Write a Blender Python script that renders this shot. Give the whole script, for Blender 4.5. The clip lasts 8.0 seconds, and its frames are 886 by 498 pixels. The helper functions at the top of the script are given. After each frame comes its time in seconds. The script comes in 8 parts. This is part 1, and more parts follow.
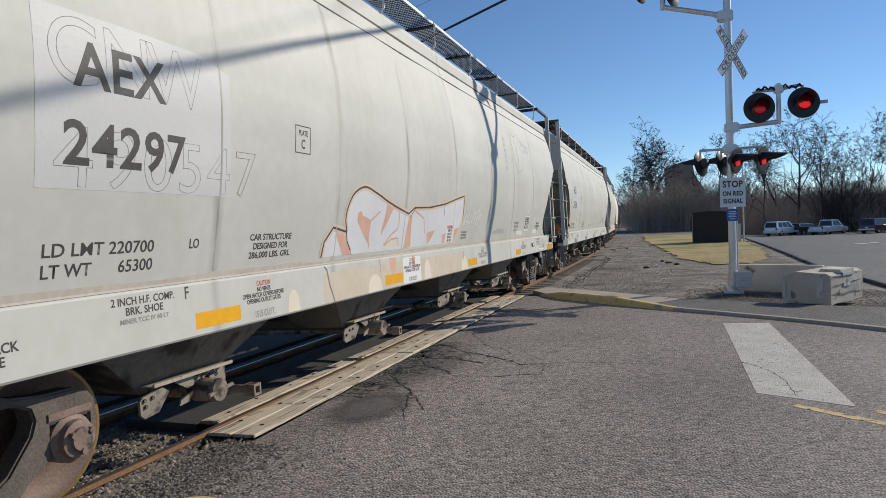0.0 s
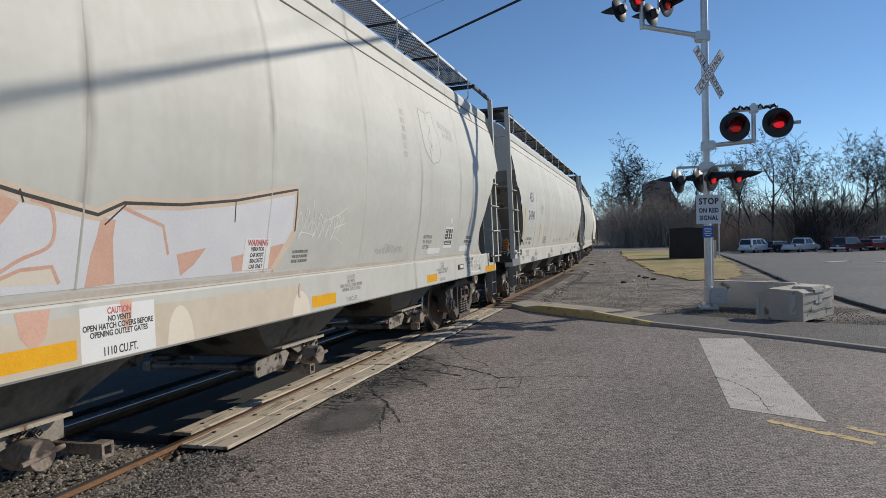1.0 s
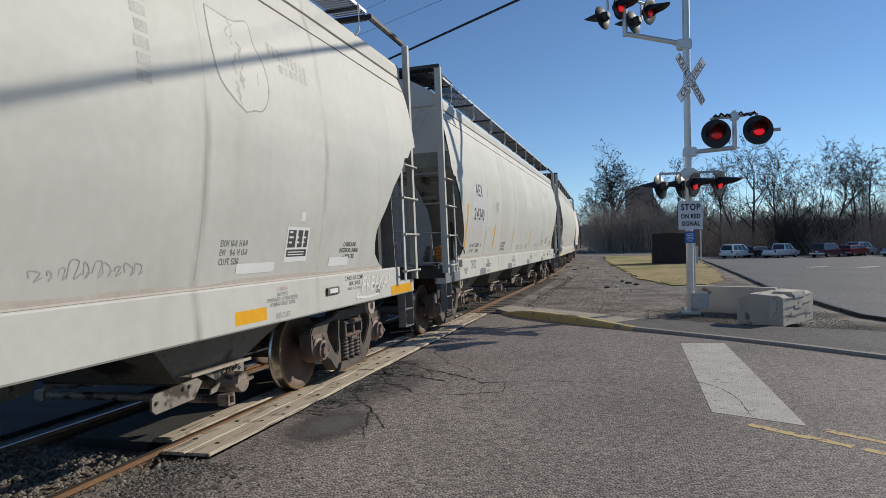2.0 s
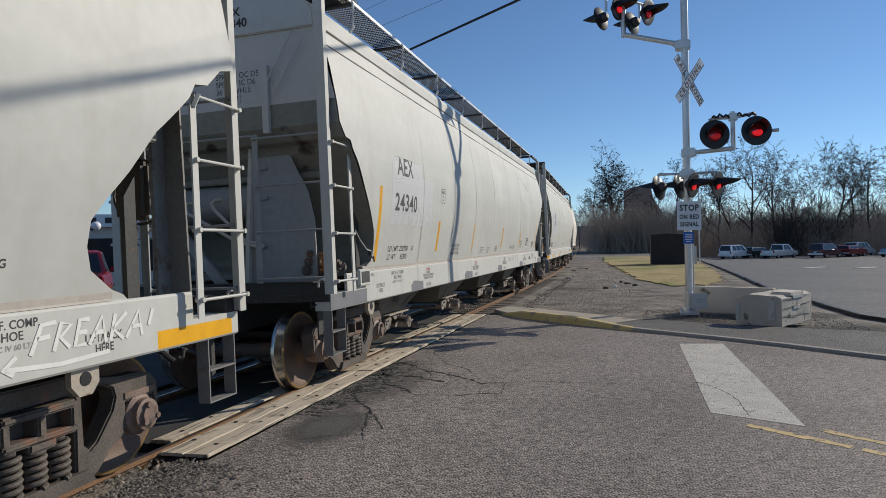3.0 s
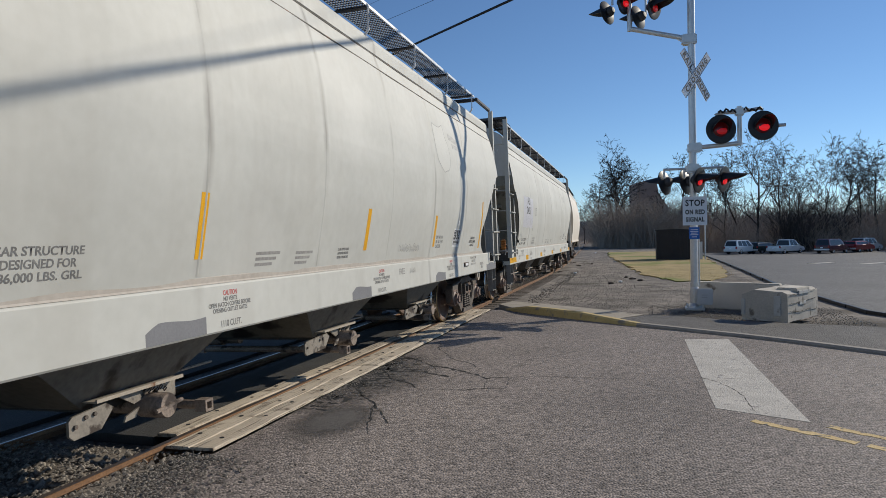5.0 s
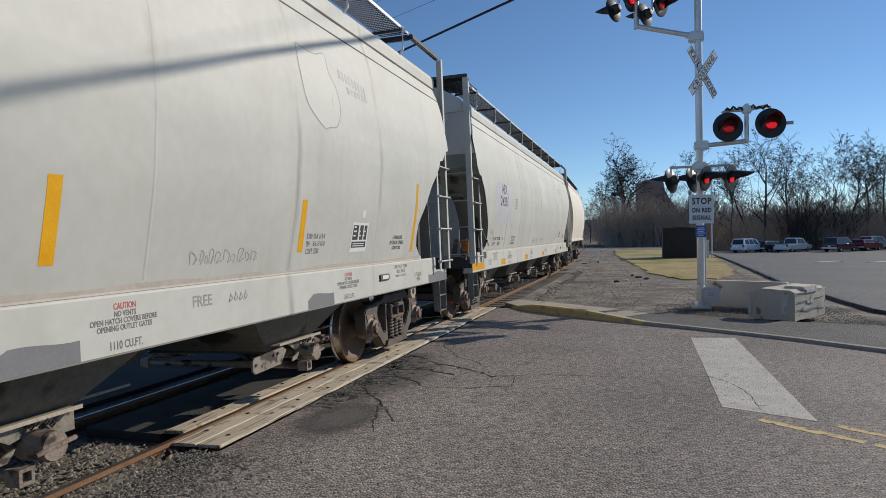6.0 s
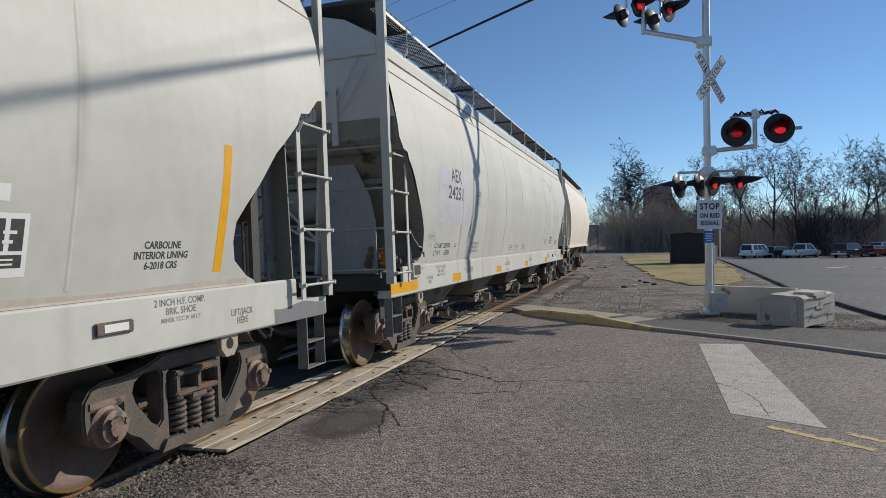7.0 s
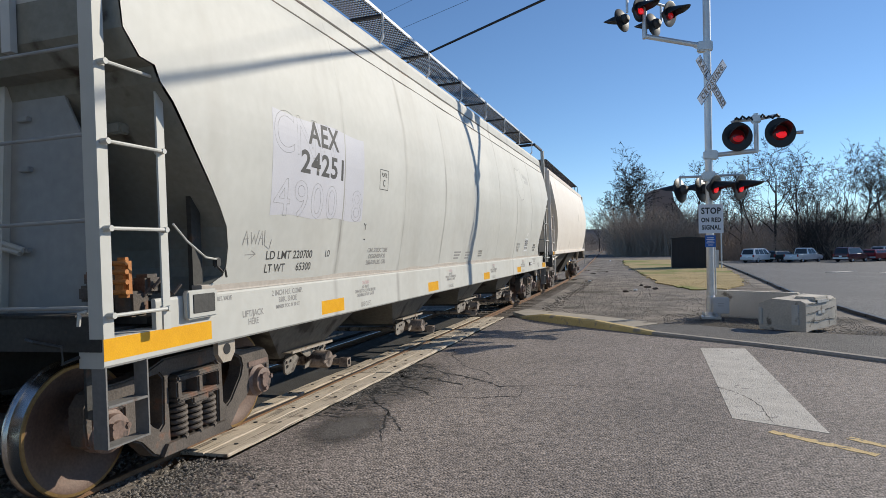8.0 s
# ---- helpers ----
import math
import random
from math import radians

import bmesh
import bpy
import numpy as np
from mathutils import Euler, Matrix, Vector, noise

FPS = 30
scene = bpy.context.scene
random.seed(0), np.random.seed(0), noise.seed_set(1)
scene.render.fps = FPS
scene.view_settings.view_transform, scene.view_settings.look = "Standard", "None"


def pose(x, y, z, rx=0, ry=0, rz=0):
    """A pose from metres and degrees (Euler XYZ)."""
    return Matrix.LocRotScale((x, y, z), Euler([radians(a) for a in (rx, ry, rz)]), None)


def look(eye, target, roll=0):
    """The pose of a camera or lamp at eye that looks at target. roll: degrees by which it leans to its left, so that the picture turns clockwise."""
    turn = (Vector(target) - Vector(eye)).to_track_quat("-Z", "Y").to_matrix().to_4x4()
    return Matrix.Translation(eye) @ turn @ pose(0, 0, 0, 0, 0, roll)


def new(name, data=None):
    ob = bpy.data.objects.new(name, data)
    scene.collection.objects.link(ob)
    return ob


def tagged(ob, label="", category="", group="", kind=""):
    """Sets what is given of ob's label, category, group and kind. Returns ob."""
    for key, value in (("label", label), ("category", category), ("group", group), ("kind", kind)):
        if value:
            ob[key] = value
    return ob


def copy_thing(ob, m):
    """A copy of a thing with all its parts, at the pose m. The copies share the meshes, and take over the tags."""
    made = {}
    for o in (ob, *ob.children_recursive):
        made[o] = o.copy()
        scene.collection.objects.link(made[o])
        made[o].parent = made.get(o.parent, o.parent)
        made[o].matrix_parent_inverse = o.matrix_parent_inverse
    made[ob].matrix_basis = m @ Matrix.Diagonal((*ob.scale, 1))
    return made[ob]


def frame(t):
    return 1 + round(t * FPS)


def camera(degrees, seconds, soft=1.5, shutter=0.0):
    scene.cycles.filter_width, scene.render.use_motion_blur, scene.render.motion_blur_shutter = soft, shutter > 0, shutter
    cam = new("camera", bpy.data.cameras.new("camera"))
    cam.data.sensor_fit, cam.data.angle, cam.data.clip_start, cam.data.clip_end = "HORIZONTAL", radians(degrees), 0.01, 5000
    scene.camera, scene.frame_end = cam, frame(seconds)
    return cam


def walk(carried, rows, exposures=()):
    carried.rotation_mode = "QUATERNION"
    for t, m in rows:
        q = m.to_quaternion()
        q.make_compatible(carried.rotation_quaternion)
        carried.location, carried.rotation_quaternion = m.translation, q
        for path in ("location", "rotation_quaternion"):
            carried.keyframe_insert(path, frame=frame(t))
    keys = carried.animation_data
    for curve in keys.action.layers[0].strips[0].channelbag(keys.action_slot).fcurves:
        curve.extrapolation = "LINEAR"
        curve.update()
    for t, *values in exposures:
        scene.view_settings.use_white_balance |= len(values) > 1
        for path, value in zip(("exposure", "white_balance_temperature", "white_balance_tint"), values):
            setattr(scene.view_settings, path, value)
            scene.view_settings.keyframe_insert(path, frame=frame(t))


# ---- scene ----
# ---- camera: a hand-held phone that stands by the road and sways a little ----
cam = camera(68.07, 8.0, 0.75)
EYE = (4.618, 0.0, 1.685)


def held(yaw, pitch, roll):
    return pose(*EYE, 90 + pitch, roll, yaw)


walk(cam, [
    (0.0, held(19.20, -1.88, 2.17)), (0.5, held(17.88, -1.84, 1.27)), (1.0, held(17.41, -0.88, 1.26)),
    (1.5, held(16.27, -0.56, 1.05)), (3.0, held(15.94, -0.41, 1.17)), (3.5, held(16.03, -0.68, 1.04)),
    (4.0, held(16.27, -0.76, 1.06)), (4.5, held(16.33, -0.77, 1.09)), (6.0, held(16.87, -1.00, 1.05)),
    (6.5, held(17.41, -0.84, 1.08)), (7.0, held(17.48, -0.56, 0.93)), (7.5, held(17.67, -0.27, 0.89)),
    (8.0, held(17.59, -0.17, 0.94))], exposures=((0.0, 0.12), (1.0, 0.0), (3.0, 0.0), (3.5, 0.24), (4.0, 0.20), (4.5, 0.06), (6.5, 0.0), (7.0, 0.0), (7.5, 0.12), (8.0, 0.28)))

# ---- light: low winter sun from ahead and to the right, clear sky ----
SUN = Vector((0.615, 0.642, 0.458)).normalized()
world = bpy.data.worlds.new("sky")
scene.world = world
world.use_nodes = True
wn = world.node_tree
sky = wn.nodes.new("ShaderNodeTexSky")
sky.sky_type, sky.sun_disc = "NISHITA", False
sky.sun_elevation, sky.sun_rotation = math.asin(SUN.z), math.atan2(SUN.x, SUN.y)
sky.air_density, sky.dust_density, sky.ozone_density = 0.8, 0.0, 5.2
wn.nodes["Background"].inputs[1].default_value = 0.096
tone = wn.nodes.new("ShaderNodeMix")
tone.data_type, tone.blend_type = "RGBA", "MULTIPLY"
tone.inputs[0].default_value, tone.inputs[7].default_value = 1.0, (1.085, 1.105, 1.09, 1)
wn.links.new(sky.outputs[0], tone.inputs[6])
wn.links.new(tone.outputs[2], wn.nodes["Background"].inputs[0])
lamp = bpy.data.lights.new("sun", "SUN")
lamp.energy, lamp.angle, lamp.color = 3.7, radians(0.53), (1.0, 0.915, 0.77)
sun = new("sun", lamp)
sun.matrix_world = look(SUN * 50, (0, 0, 0))


# ---- materials ----
def surface(name, dark, light, scale=3.0, rough=0.6, metal=0.0, bump=0.2, grain=60.0, fleck=None, spread=0.5, vary=0.0, detail=6.0):
    """Two tones mixed by noise at a large and a fine scale, with fine relief. fleck: (colour, scale, threshold) for stains or chips."""
    m = bpy.data.materials.new(name)
    m.use_nodes = True
    t = m.node_tree
    n, ln = t.nodes, t.links.new
    bsdf = n["Principled BSDF"]
    co = n.new("ShaderNodeTexCoord")
    big, fine, mix = n.new("ShaderNodeTexNoise"), n.new("ShaderNodeTexNoise"), n.new("ShaderNodeMix")
    big.inputs["Scale"].default_value, big.inputs["Detail"].default_value = scale, detail
    fine.inputs["Scale"].default_value, fine.inputs["Detail"].default_value = grain, 3.0
    add = n.new("ShaderNodeMath")
    add.operation = "MULTIPLY_ADD"
    add.inputs[1].default_value, add.inputs[2].default_value = 0.6, -0.05
    both = n.new("ShaderNodeMath")
    both.operation = "MULTIPLY_ADD"
    both.inputs[1].default_value = 0.55
    ramp = n.new("ShaderNodeMapRange")
    ramp.inputs[1].default_value, ramp.inputs[2].default_value = 0.5 - spread / 2, 0.5 + spread / 2
    for node in (big, fine):
        ln(co.outputs["Object"], node.inputs["Vector"])
    ln(big.outputs[0], add.inputs[0])
    ln(fine.outputs[0], both.inputs[0])
    ln(add.outputs[0], both.inputs[2])
    ln(both.outputs[0], ramp.inputs[0])
    mix.data_type = "RGBA"
    mix.inputs[6].default_value, mix.inputs[7].default_value = (*dark, 1), (*light, 1)
    ln(ramp.outputs[0], mix.inputs[0])
    colour = mix.outputs[2]
    if fleck:
        spot, edge, over = n.new("ShaderNodeTexNoise"), n.new("ShaderNodeMapRange"), n.new("ShaderNodeMix")
        spot.inputs["Scale"].default_value, spot.inputs["Detail"].default_value = fleck[1], 8.0
        edge.inputs[1].default_value, edge.inputs[2].default_value = fleck[2], fleck[2] + 0.08
        over.data_type = "RGBA"
        over.inputs[7].default_value = (*fleck[0], 1)
        ln(co.outputs["Object"], spot.inputs["Vector"])
        ln(spot.outputs[0], edge.inputs[0])
        ln(edge.outputs[0], over.inputs[0])
        ln(colour, over.inputs[6])
        colour = over.outputs[2]
    if vary:
        info, hue = n.new("ShaderNodeObjectInfo"), n.new("ShaderNodeHueSaturation")
        span = n.new("ShaderNodeMapRange")
        span.inputs[3].default_value, span.inputs[4].default_value = 1 - vary, 1 + vary
        ln(info.outputs["Random"], span.inputs[0])
        ln(span.outputs[0], hue.inputs["Value"])
        ln(colour, hue.inputs["Color"])
        colour = hue.outputs[0]
    ln(colour, bsdf.inputs["Base Color"])
    bsdf.inputs["Roughness"].default_value, bsdf.inputs["Metallic"].default_value = rough, metal
    if bump:
        rel = n.new("ShaderNodeBump")
        rel.inputs["Strength"].default_value, rel.inputs["Distance"].default_value = bump, 0.01
        ln(fine.outputs[0], rel.inputs["Height"])
        ln(rel.outputs[0], bsdf.inputs["Normal"])
    return m


def glow(name, colour, strength):
    m = bpy.data.materials.new(name)
    m.use_nodes = True
    b = m.node_tree.nodes["Principled BSDF"]
    b.inputs["Base Color"].default_value = (*colour, 1)
    b.inputs["Emission Color"].default_value = (*colour, 1)
    b.inputs["Emission Strength"].default_value = strength
    b.inputs["Roughness"].default_value = 0.25
    return m


def hopper_paint():
    """Weathered pale grey paint: rain streaks that run down, soot near the bottom of seams, faint rub marks."""
    m = surface("hopper_paint", (0.475, 0.472, 0.430), (0.575, 0.572, 0.53), 0.9, 0.6, 0, 0.03, 9.0, spread=0.6)
    t = m.node_tree
    n, ln = t.nodes, t.links.new
    bsdf = n["Principled BSDF"]
    src = bsdf.inputs["Base Color"].links[0].from_socket
    co = next(x for x in n if x.bl_idname == "ShaderNodeTexCoord")
    for k, (sc, lo, hi, tone) in enumerate((((1.6, 1.6, 0.16), 0.53, 0.75, (0.33, 0.30, 0.25)), ((1.0, 3.0, 0.30), 0.62, 0.80, (0.42, 0.40, 0.35)),
                                            ((0.7, 0.5, 0.5), 0.58, 0.72, (0.74, 0.73, 0.68)))):
        mp, ns, rg, mx = n.new("ShaderNodeMapping"), n.new("ShaderNodeTexNoise"), n.new("ShaderNodeMapRange"), n.new("ShaderNodeMix")
        mp.inputs["Scale"].default_value = sc
        mp.inputs["Location"].default_value = (3.1 * k, 1.7 * k, 0)
        ns.inputs["Scale"].default_value, ns.inputs["Detail"].default_value = 1.0, 7.0
        rg.inputs[1].default_value, rg.inputs[2].default_value, rg.inputs[4].default_value = lo, hi, 0.30
        mx.data_type = "RGBA"
        mx.inputs[7].default_value = (*tone, 1)
        ln(co.outputs["Object"], mp.inputs[0])
        ln(mp.outputs[0], ns.inputs["Vector"])
        ln(ns.outputs[0], rg.inputs[0])
        ln(rg.outputs[0], mx.inputs[0])
        ln(src, mx.inputs[6])
        src = mx.outputs[2]
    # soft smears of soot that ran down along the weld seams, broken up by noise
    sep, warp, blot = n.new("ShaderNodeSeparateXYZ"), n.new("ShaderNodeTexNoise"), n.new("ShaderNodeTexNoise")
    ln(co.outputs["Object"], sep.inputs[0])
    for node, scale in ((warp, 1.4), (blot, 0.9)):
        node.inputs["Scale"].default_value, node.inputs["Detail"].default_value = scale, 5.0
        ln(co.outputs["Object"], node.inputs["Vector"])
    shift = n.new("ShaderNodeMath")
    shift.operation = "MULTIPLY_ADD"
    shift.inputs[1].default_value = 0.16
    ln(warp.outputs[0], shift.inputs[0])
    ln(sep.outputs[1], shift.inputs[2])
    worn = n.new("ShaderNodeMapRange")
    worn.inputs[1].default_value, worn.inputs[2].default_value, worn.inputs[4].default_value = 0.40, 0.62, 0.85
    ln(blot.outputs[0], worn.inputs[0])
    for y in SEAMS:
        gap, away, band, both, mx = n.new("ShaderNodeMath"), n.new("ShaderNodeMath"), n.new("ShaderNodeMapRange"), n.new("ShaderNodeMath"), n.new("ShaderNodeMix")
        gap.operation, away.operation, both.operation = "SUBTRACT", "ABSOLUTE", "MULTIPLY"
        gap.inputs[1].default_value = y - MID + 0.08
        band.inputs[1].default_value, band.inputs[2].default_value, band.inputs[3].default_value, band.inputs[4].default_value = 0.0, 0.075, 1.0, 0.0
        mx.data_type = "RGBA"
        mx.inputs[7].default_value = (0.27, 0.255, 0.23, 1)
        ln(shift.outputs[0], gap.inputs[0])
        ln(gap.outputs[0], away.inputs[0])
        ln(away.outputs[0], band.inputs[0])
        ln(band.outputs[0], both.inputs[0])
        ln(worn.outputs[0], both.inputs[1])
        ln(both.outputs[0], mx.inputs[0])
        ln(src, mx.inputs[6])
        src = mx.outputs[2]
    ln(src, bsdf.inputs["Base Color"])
    return m


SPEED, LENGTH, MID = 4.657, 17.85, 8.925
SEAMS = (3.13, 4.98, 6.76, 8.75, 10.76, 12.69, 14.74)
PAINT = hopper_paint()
# browner than the car: dirt and the body's shadow band painted as one tone
LEDGE = surface("sill_dirt_shade", (0.36, 0.315, 0.27), (0.52, 0.47, 0.41), 1.5, 0.7, 0, 0.1, 20)
CREAMCAR = surface("cream_car_paint", (0.70, 0.63, 0.55), (0.80, 0.74, 0.66), 1.0, 0.55, 0, 0.03, 9.0, ((0.50, 0.44, 0.37), 1.2, 0.64))
PAINT_WARM = surface("hopper_paint_warm", (0.49, 0.475, 0.43), (0.60, 0.585, 0.535), 1.2, 0.5, 0, 0.03, 9.0, ((0.36, 0.33, 0.28), 2.4, 0.66))
# grime, plus the shade under the car's end put into the colour
GRIME_SHADE = surface("end_grime_shade", (0.19, 0.19, 0.163), (0.29, 0.29, 0.255), 1.2, 0.7, 0, 0.1, 20, ((0.06, 0.045, 0.035), 2.5, 0.62))
ENDSHEET = surface("end_sheet", (0.46, 0.475, 0.465), (0.55, 0.56, 0.55), 1.0, 0.55, 0, 0.05, 9)
UNDERGREY = surface("step_paint", (0.14, 0.136, 0.128), (0.24, 0.232, 0.22), 3, 0.6, 0, 0.1, 30, ((0.14, 0.10, 0.08), 6, 0.62))
# grimy funnels and underframe, darkened further to paint in the shade below the cars
FUNNEL = surface("funnel_shade", (0.07, 0.068, 0.06), (0.17, 0.163, 0.145), 1.5, 0.6, 0, 0.1, 20, ((0.025, 0.022, 0.02), 2.2, 0.55))
UNDER = surface("underframe_shade", (0.02, 0.02, 0.019), (0.06, 0.058, 0.053), 2, 0.65, 0, 0.2, 30, ((0.10, 0.06, 0.04), 5, 0.62))
TRUCK = surface("truck_steel", (0.045, 0.037, 0.031), (0.155, 0.128, 0.107), 4, 0.7, 0.0, 0.3, 60, ((0.19, 0.10, 0.065), 4, 0.58))
BEARING = surface("bearing_rust", (0.11, 0.072, 0.058), (0.27, 0.185, 0.15), 6, 0.6, 0.0, 0.2, 50, ((0.05, 0.04, 0.035), 7, 0.60))
RUST = surface("rusty_wheel", (0.07, 0.043, 0.032), (0.185, 0.112, 0.08), 5, 0.6, 0.1, 0.2, 50)
TREAD = surface("polished_tread", (0.45, 0.42, 0.38), (0.62, 0.58, 0.54), 8, 0.25, 0.95, 0.05)
RIM = surface("rim_edge", (0.20, 0.125, 0.05), (0.34, 0.22, 0.09), 8, 0.45, 0.5, 0.1)
GALV = surface("galvanised_steel", (0.56, 0.56, 0.55), (0.72, 0.72, 0.71), 9, 0.38, 0.45, 0.08, 40)
BARE = surface("gate_steel", (0.34, 0.29, 0.23), (0.50, 0.44, 0.36), 5, 0.5, 0.25, 0.2, 40, ((0.22, 0.11, 0.06), 8, 0.62))
GATEGREY = surface("gate_plate_steel", (0.15, 0.135, 0.115), (0.34, 0.30, 0.25), 4, 0.55, 0.15, 0.2, 40, ((0.06, 0.045, 0.035), 7, 0.55))
DRUM = surface("drum_rust", (0.10, 0.075, 0.06), (0.40, 0.32, 0.26), 5, 0.55, 0.1, 0.25, 50, ((0.05, 0.036, 0.03), 6, 0.52))
BLACK = surface("black_paint", (0.008, 0.008, 0.009), (0.02, 0.02, 0.022), 6, 0.45, 0, 0.1)
GRATE = surface("grating_steel", (0.03, 0.03, 0.035), (0.08, 0.08, 0.085), 6, 0.6, 0.3, 0.1)
INK = surface("black_stencil", (0.025, 0.024, 0.024), (0.06, 0.058, 0.055), 20, 0.6, 0, 0, 40)
FADED = surface("faded_stencil", (0.20, 0.19, 0.18), (0.36, 0.35, 0.33), 14, 0.65, 0, 0, 40)
WORNINK = surface("worn_stencil", (0.09, 0.087, 0.083), (0.24, 0.235, 0.225), 16, 0.65, 0, 0, 40)
REDINK = surface("red_stencil", (0.42, 0.05, 0.06), (0.60, 0.14, 0.13), 20, 0.6, 0, 0)
FADEDRED = surface("faded_red_stencil", (0.48, 0.30, 0.29), (0.60, 0.44, 0.43), 20, 0.65, 0, 0)
WHITEPATCH = surface("white_decal", (0.70, 0.70, 0.69), (0.78, 0.78, 0.77), 6, 0.5, 0, 0)
TAGWHITE = surface("white_spray", (0.66, 0.65, 0.60), (0.80, 0.79, 0.74), 9, 0.6, 0, 0)
LILAC = surface("fresh_patch", (0.50, 0.495, 0.535), (0.58, 0.575, 0.605), 3, 0.5, 0, 0)
TOUCHUP = surface("touched_up_paint", (0.515, 0.515, 0.515), (0.60, 0.597, 0.59), 2, 0.55, 0, 0)
GREYPATCH = surface("grey_patch", (0.15, 0.15, 0.16), (0.215, 0.215, 0.225), 3, 0.55, 0, 0)
AMBER = surface("amber_reflector", (0.72, 0.33, 0.004), (0.88, 0.46, 0.012), 9, 0.3, 0, 0.1, 90)
TAN = surface("tan_overspray", (0.50, 0.42, 0.32), (0.60, 0.52, 0.42), 2.5, 0.6, 0, 0, 9, ((0.64, 0.60, 0.53), 1.6, 0.56))
SALMON = surface("salmon_spray", (0.58, 0.30, 0.22), (0.68, 0.44, 0.34), 5, 0.6, 0, 0)
HALO = surface("salmon_halo", (0.60, 0.44, 0.33), (0.68, 0.58, 0.47), 3, 0.6, 0, 0)
LAVENDER = surface("pale_spray", (0.60, 0.60, 0.64), (0.70, 0.70, 0.72), 4, 0.6, 0, 0)
CREAM = surface("cream_spray", (0.66, 0.58, 0.46), (0.74, 0.68, 0.58), 3, 0.6, 0, 0)
EMBLEM = surface("emblem_field", (0.51, 0.507, 0.465), (0.61, 0.605, 0.56), 1.5, 0.6, 0, 0.02)
OLDLINE = surface("old_outline", (0.16, 0.157, 0.152), (0.48, 0.475, 0.45), 5, 0.65, 0, 0)
GHOST = surface("ghost_lettering", (0.25, 0.245, 0.235), (0.53, 0.525, 0.49), 7, 0.6, 0, 0)
ORANGE = surface("orange_valve", (0.34, 0.11, 0.025), (0.60, 0.25, 0.06), 9, 0.6, 0, 0.2)
RAIL = surface("rusty_rail", (0.12, 0.06, 0.03), (0.27, 0.145, 0.07), 6, 0.6, 0.3, 0.3)
RAILBRIGHT = surface("polished_rail_head", (0.42, 0.42, 0.42), (0.6, 0.6, 0.6), 9, 0.28, 1.0, 0.05)
RAILTOP = surface("rail_head", (0.07, 0.048, 0.034), (0.15, 0.11, 0.08), 9, 0.45, 0.4, 0.1)
TIMBER = surface("crossing_timber", (0.42, 0.345, 0.255), (0.62, 0.535, 0.42), 3, 0.85, 0, 0.4, 40, ((0.16, 0.12, 0.085), 4, 0.60), vary=0.10)


def add_wood_grain(m):
    """Dark checks and raised grain that run along the boards."""
    t = m.node_tree
    n, ln = t.nodes, t.links.new
    bsdf = n["Principled BSDF"]
    src = bsdf.inputs["Base Color"].links[0].from_socket
    co = next(x for x in n if x.bl_idname == "ShaderNodeTexCoord")
    mp, ns, rg, mx, rel = n.new("ShaderNodeMapping"), n.new("ShaderNodeTexNoise"), n.new("ShaderNodeMapRange"), n.new("ShaderNodeMix"), n.new("ShaderNodeBump")
    mp.inputs["Scale"].default_value = (55, 1.6, 55)
    ns.inputs["Scale"].default_value, ns.inputs["Detail"].default_value = 1.0, 5.0
    rg.inputs[1].default_value, rg.inputs[2].default_value, rg.inputs[4].default_value = 0.56, 0.68, 0.8
    mx.data_type = "RGBA"
    mx.inputs[7].default_value = (0.10, 0.075, 0.055, 1)
    ln(co.outputs["Object"], mp.inputs[0])
    ln(mp.outputs[0], ns.inputs["Vector"])
    ln(ns.outputs[0], rg.inputs[0])
    ln(rg.outputs[0], mx.inputs[0])
    ln(src, mx.inputs[6])
    ln(mx.outputs[2], bsdf.inputs["Base Color"])
    rel.inputs["Strength"].default_value, rel.inputs["Distance"].default_value = 0.8, 0.012
    rel.invert = True
    ln(rg.outputs[0], rel.inputs["Height"])
    ln(rel.outputs[0], bsdf.inputs["Normal"])


add_wood_grain(TIMBER)
TIE = surface("tie_timber", (0.05, 0.04, 0.032), (0.13, 0.10, 0.08), 5, 0.9, 0, 0.5, 40, vary=0.2)


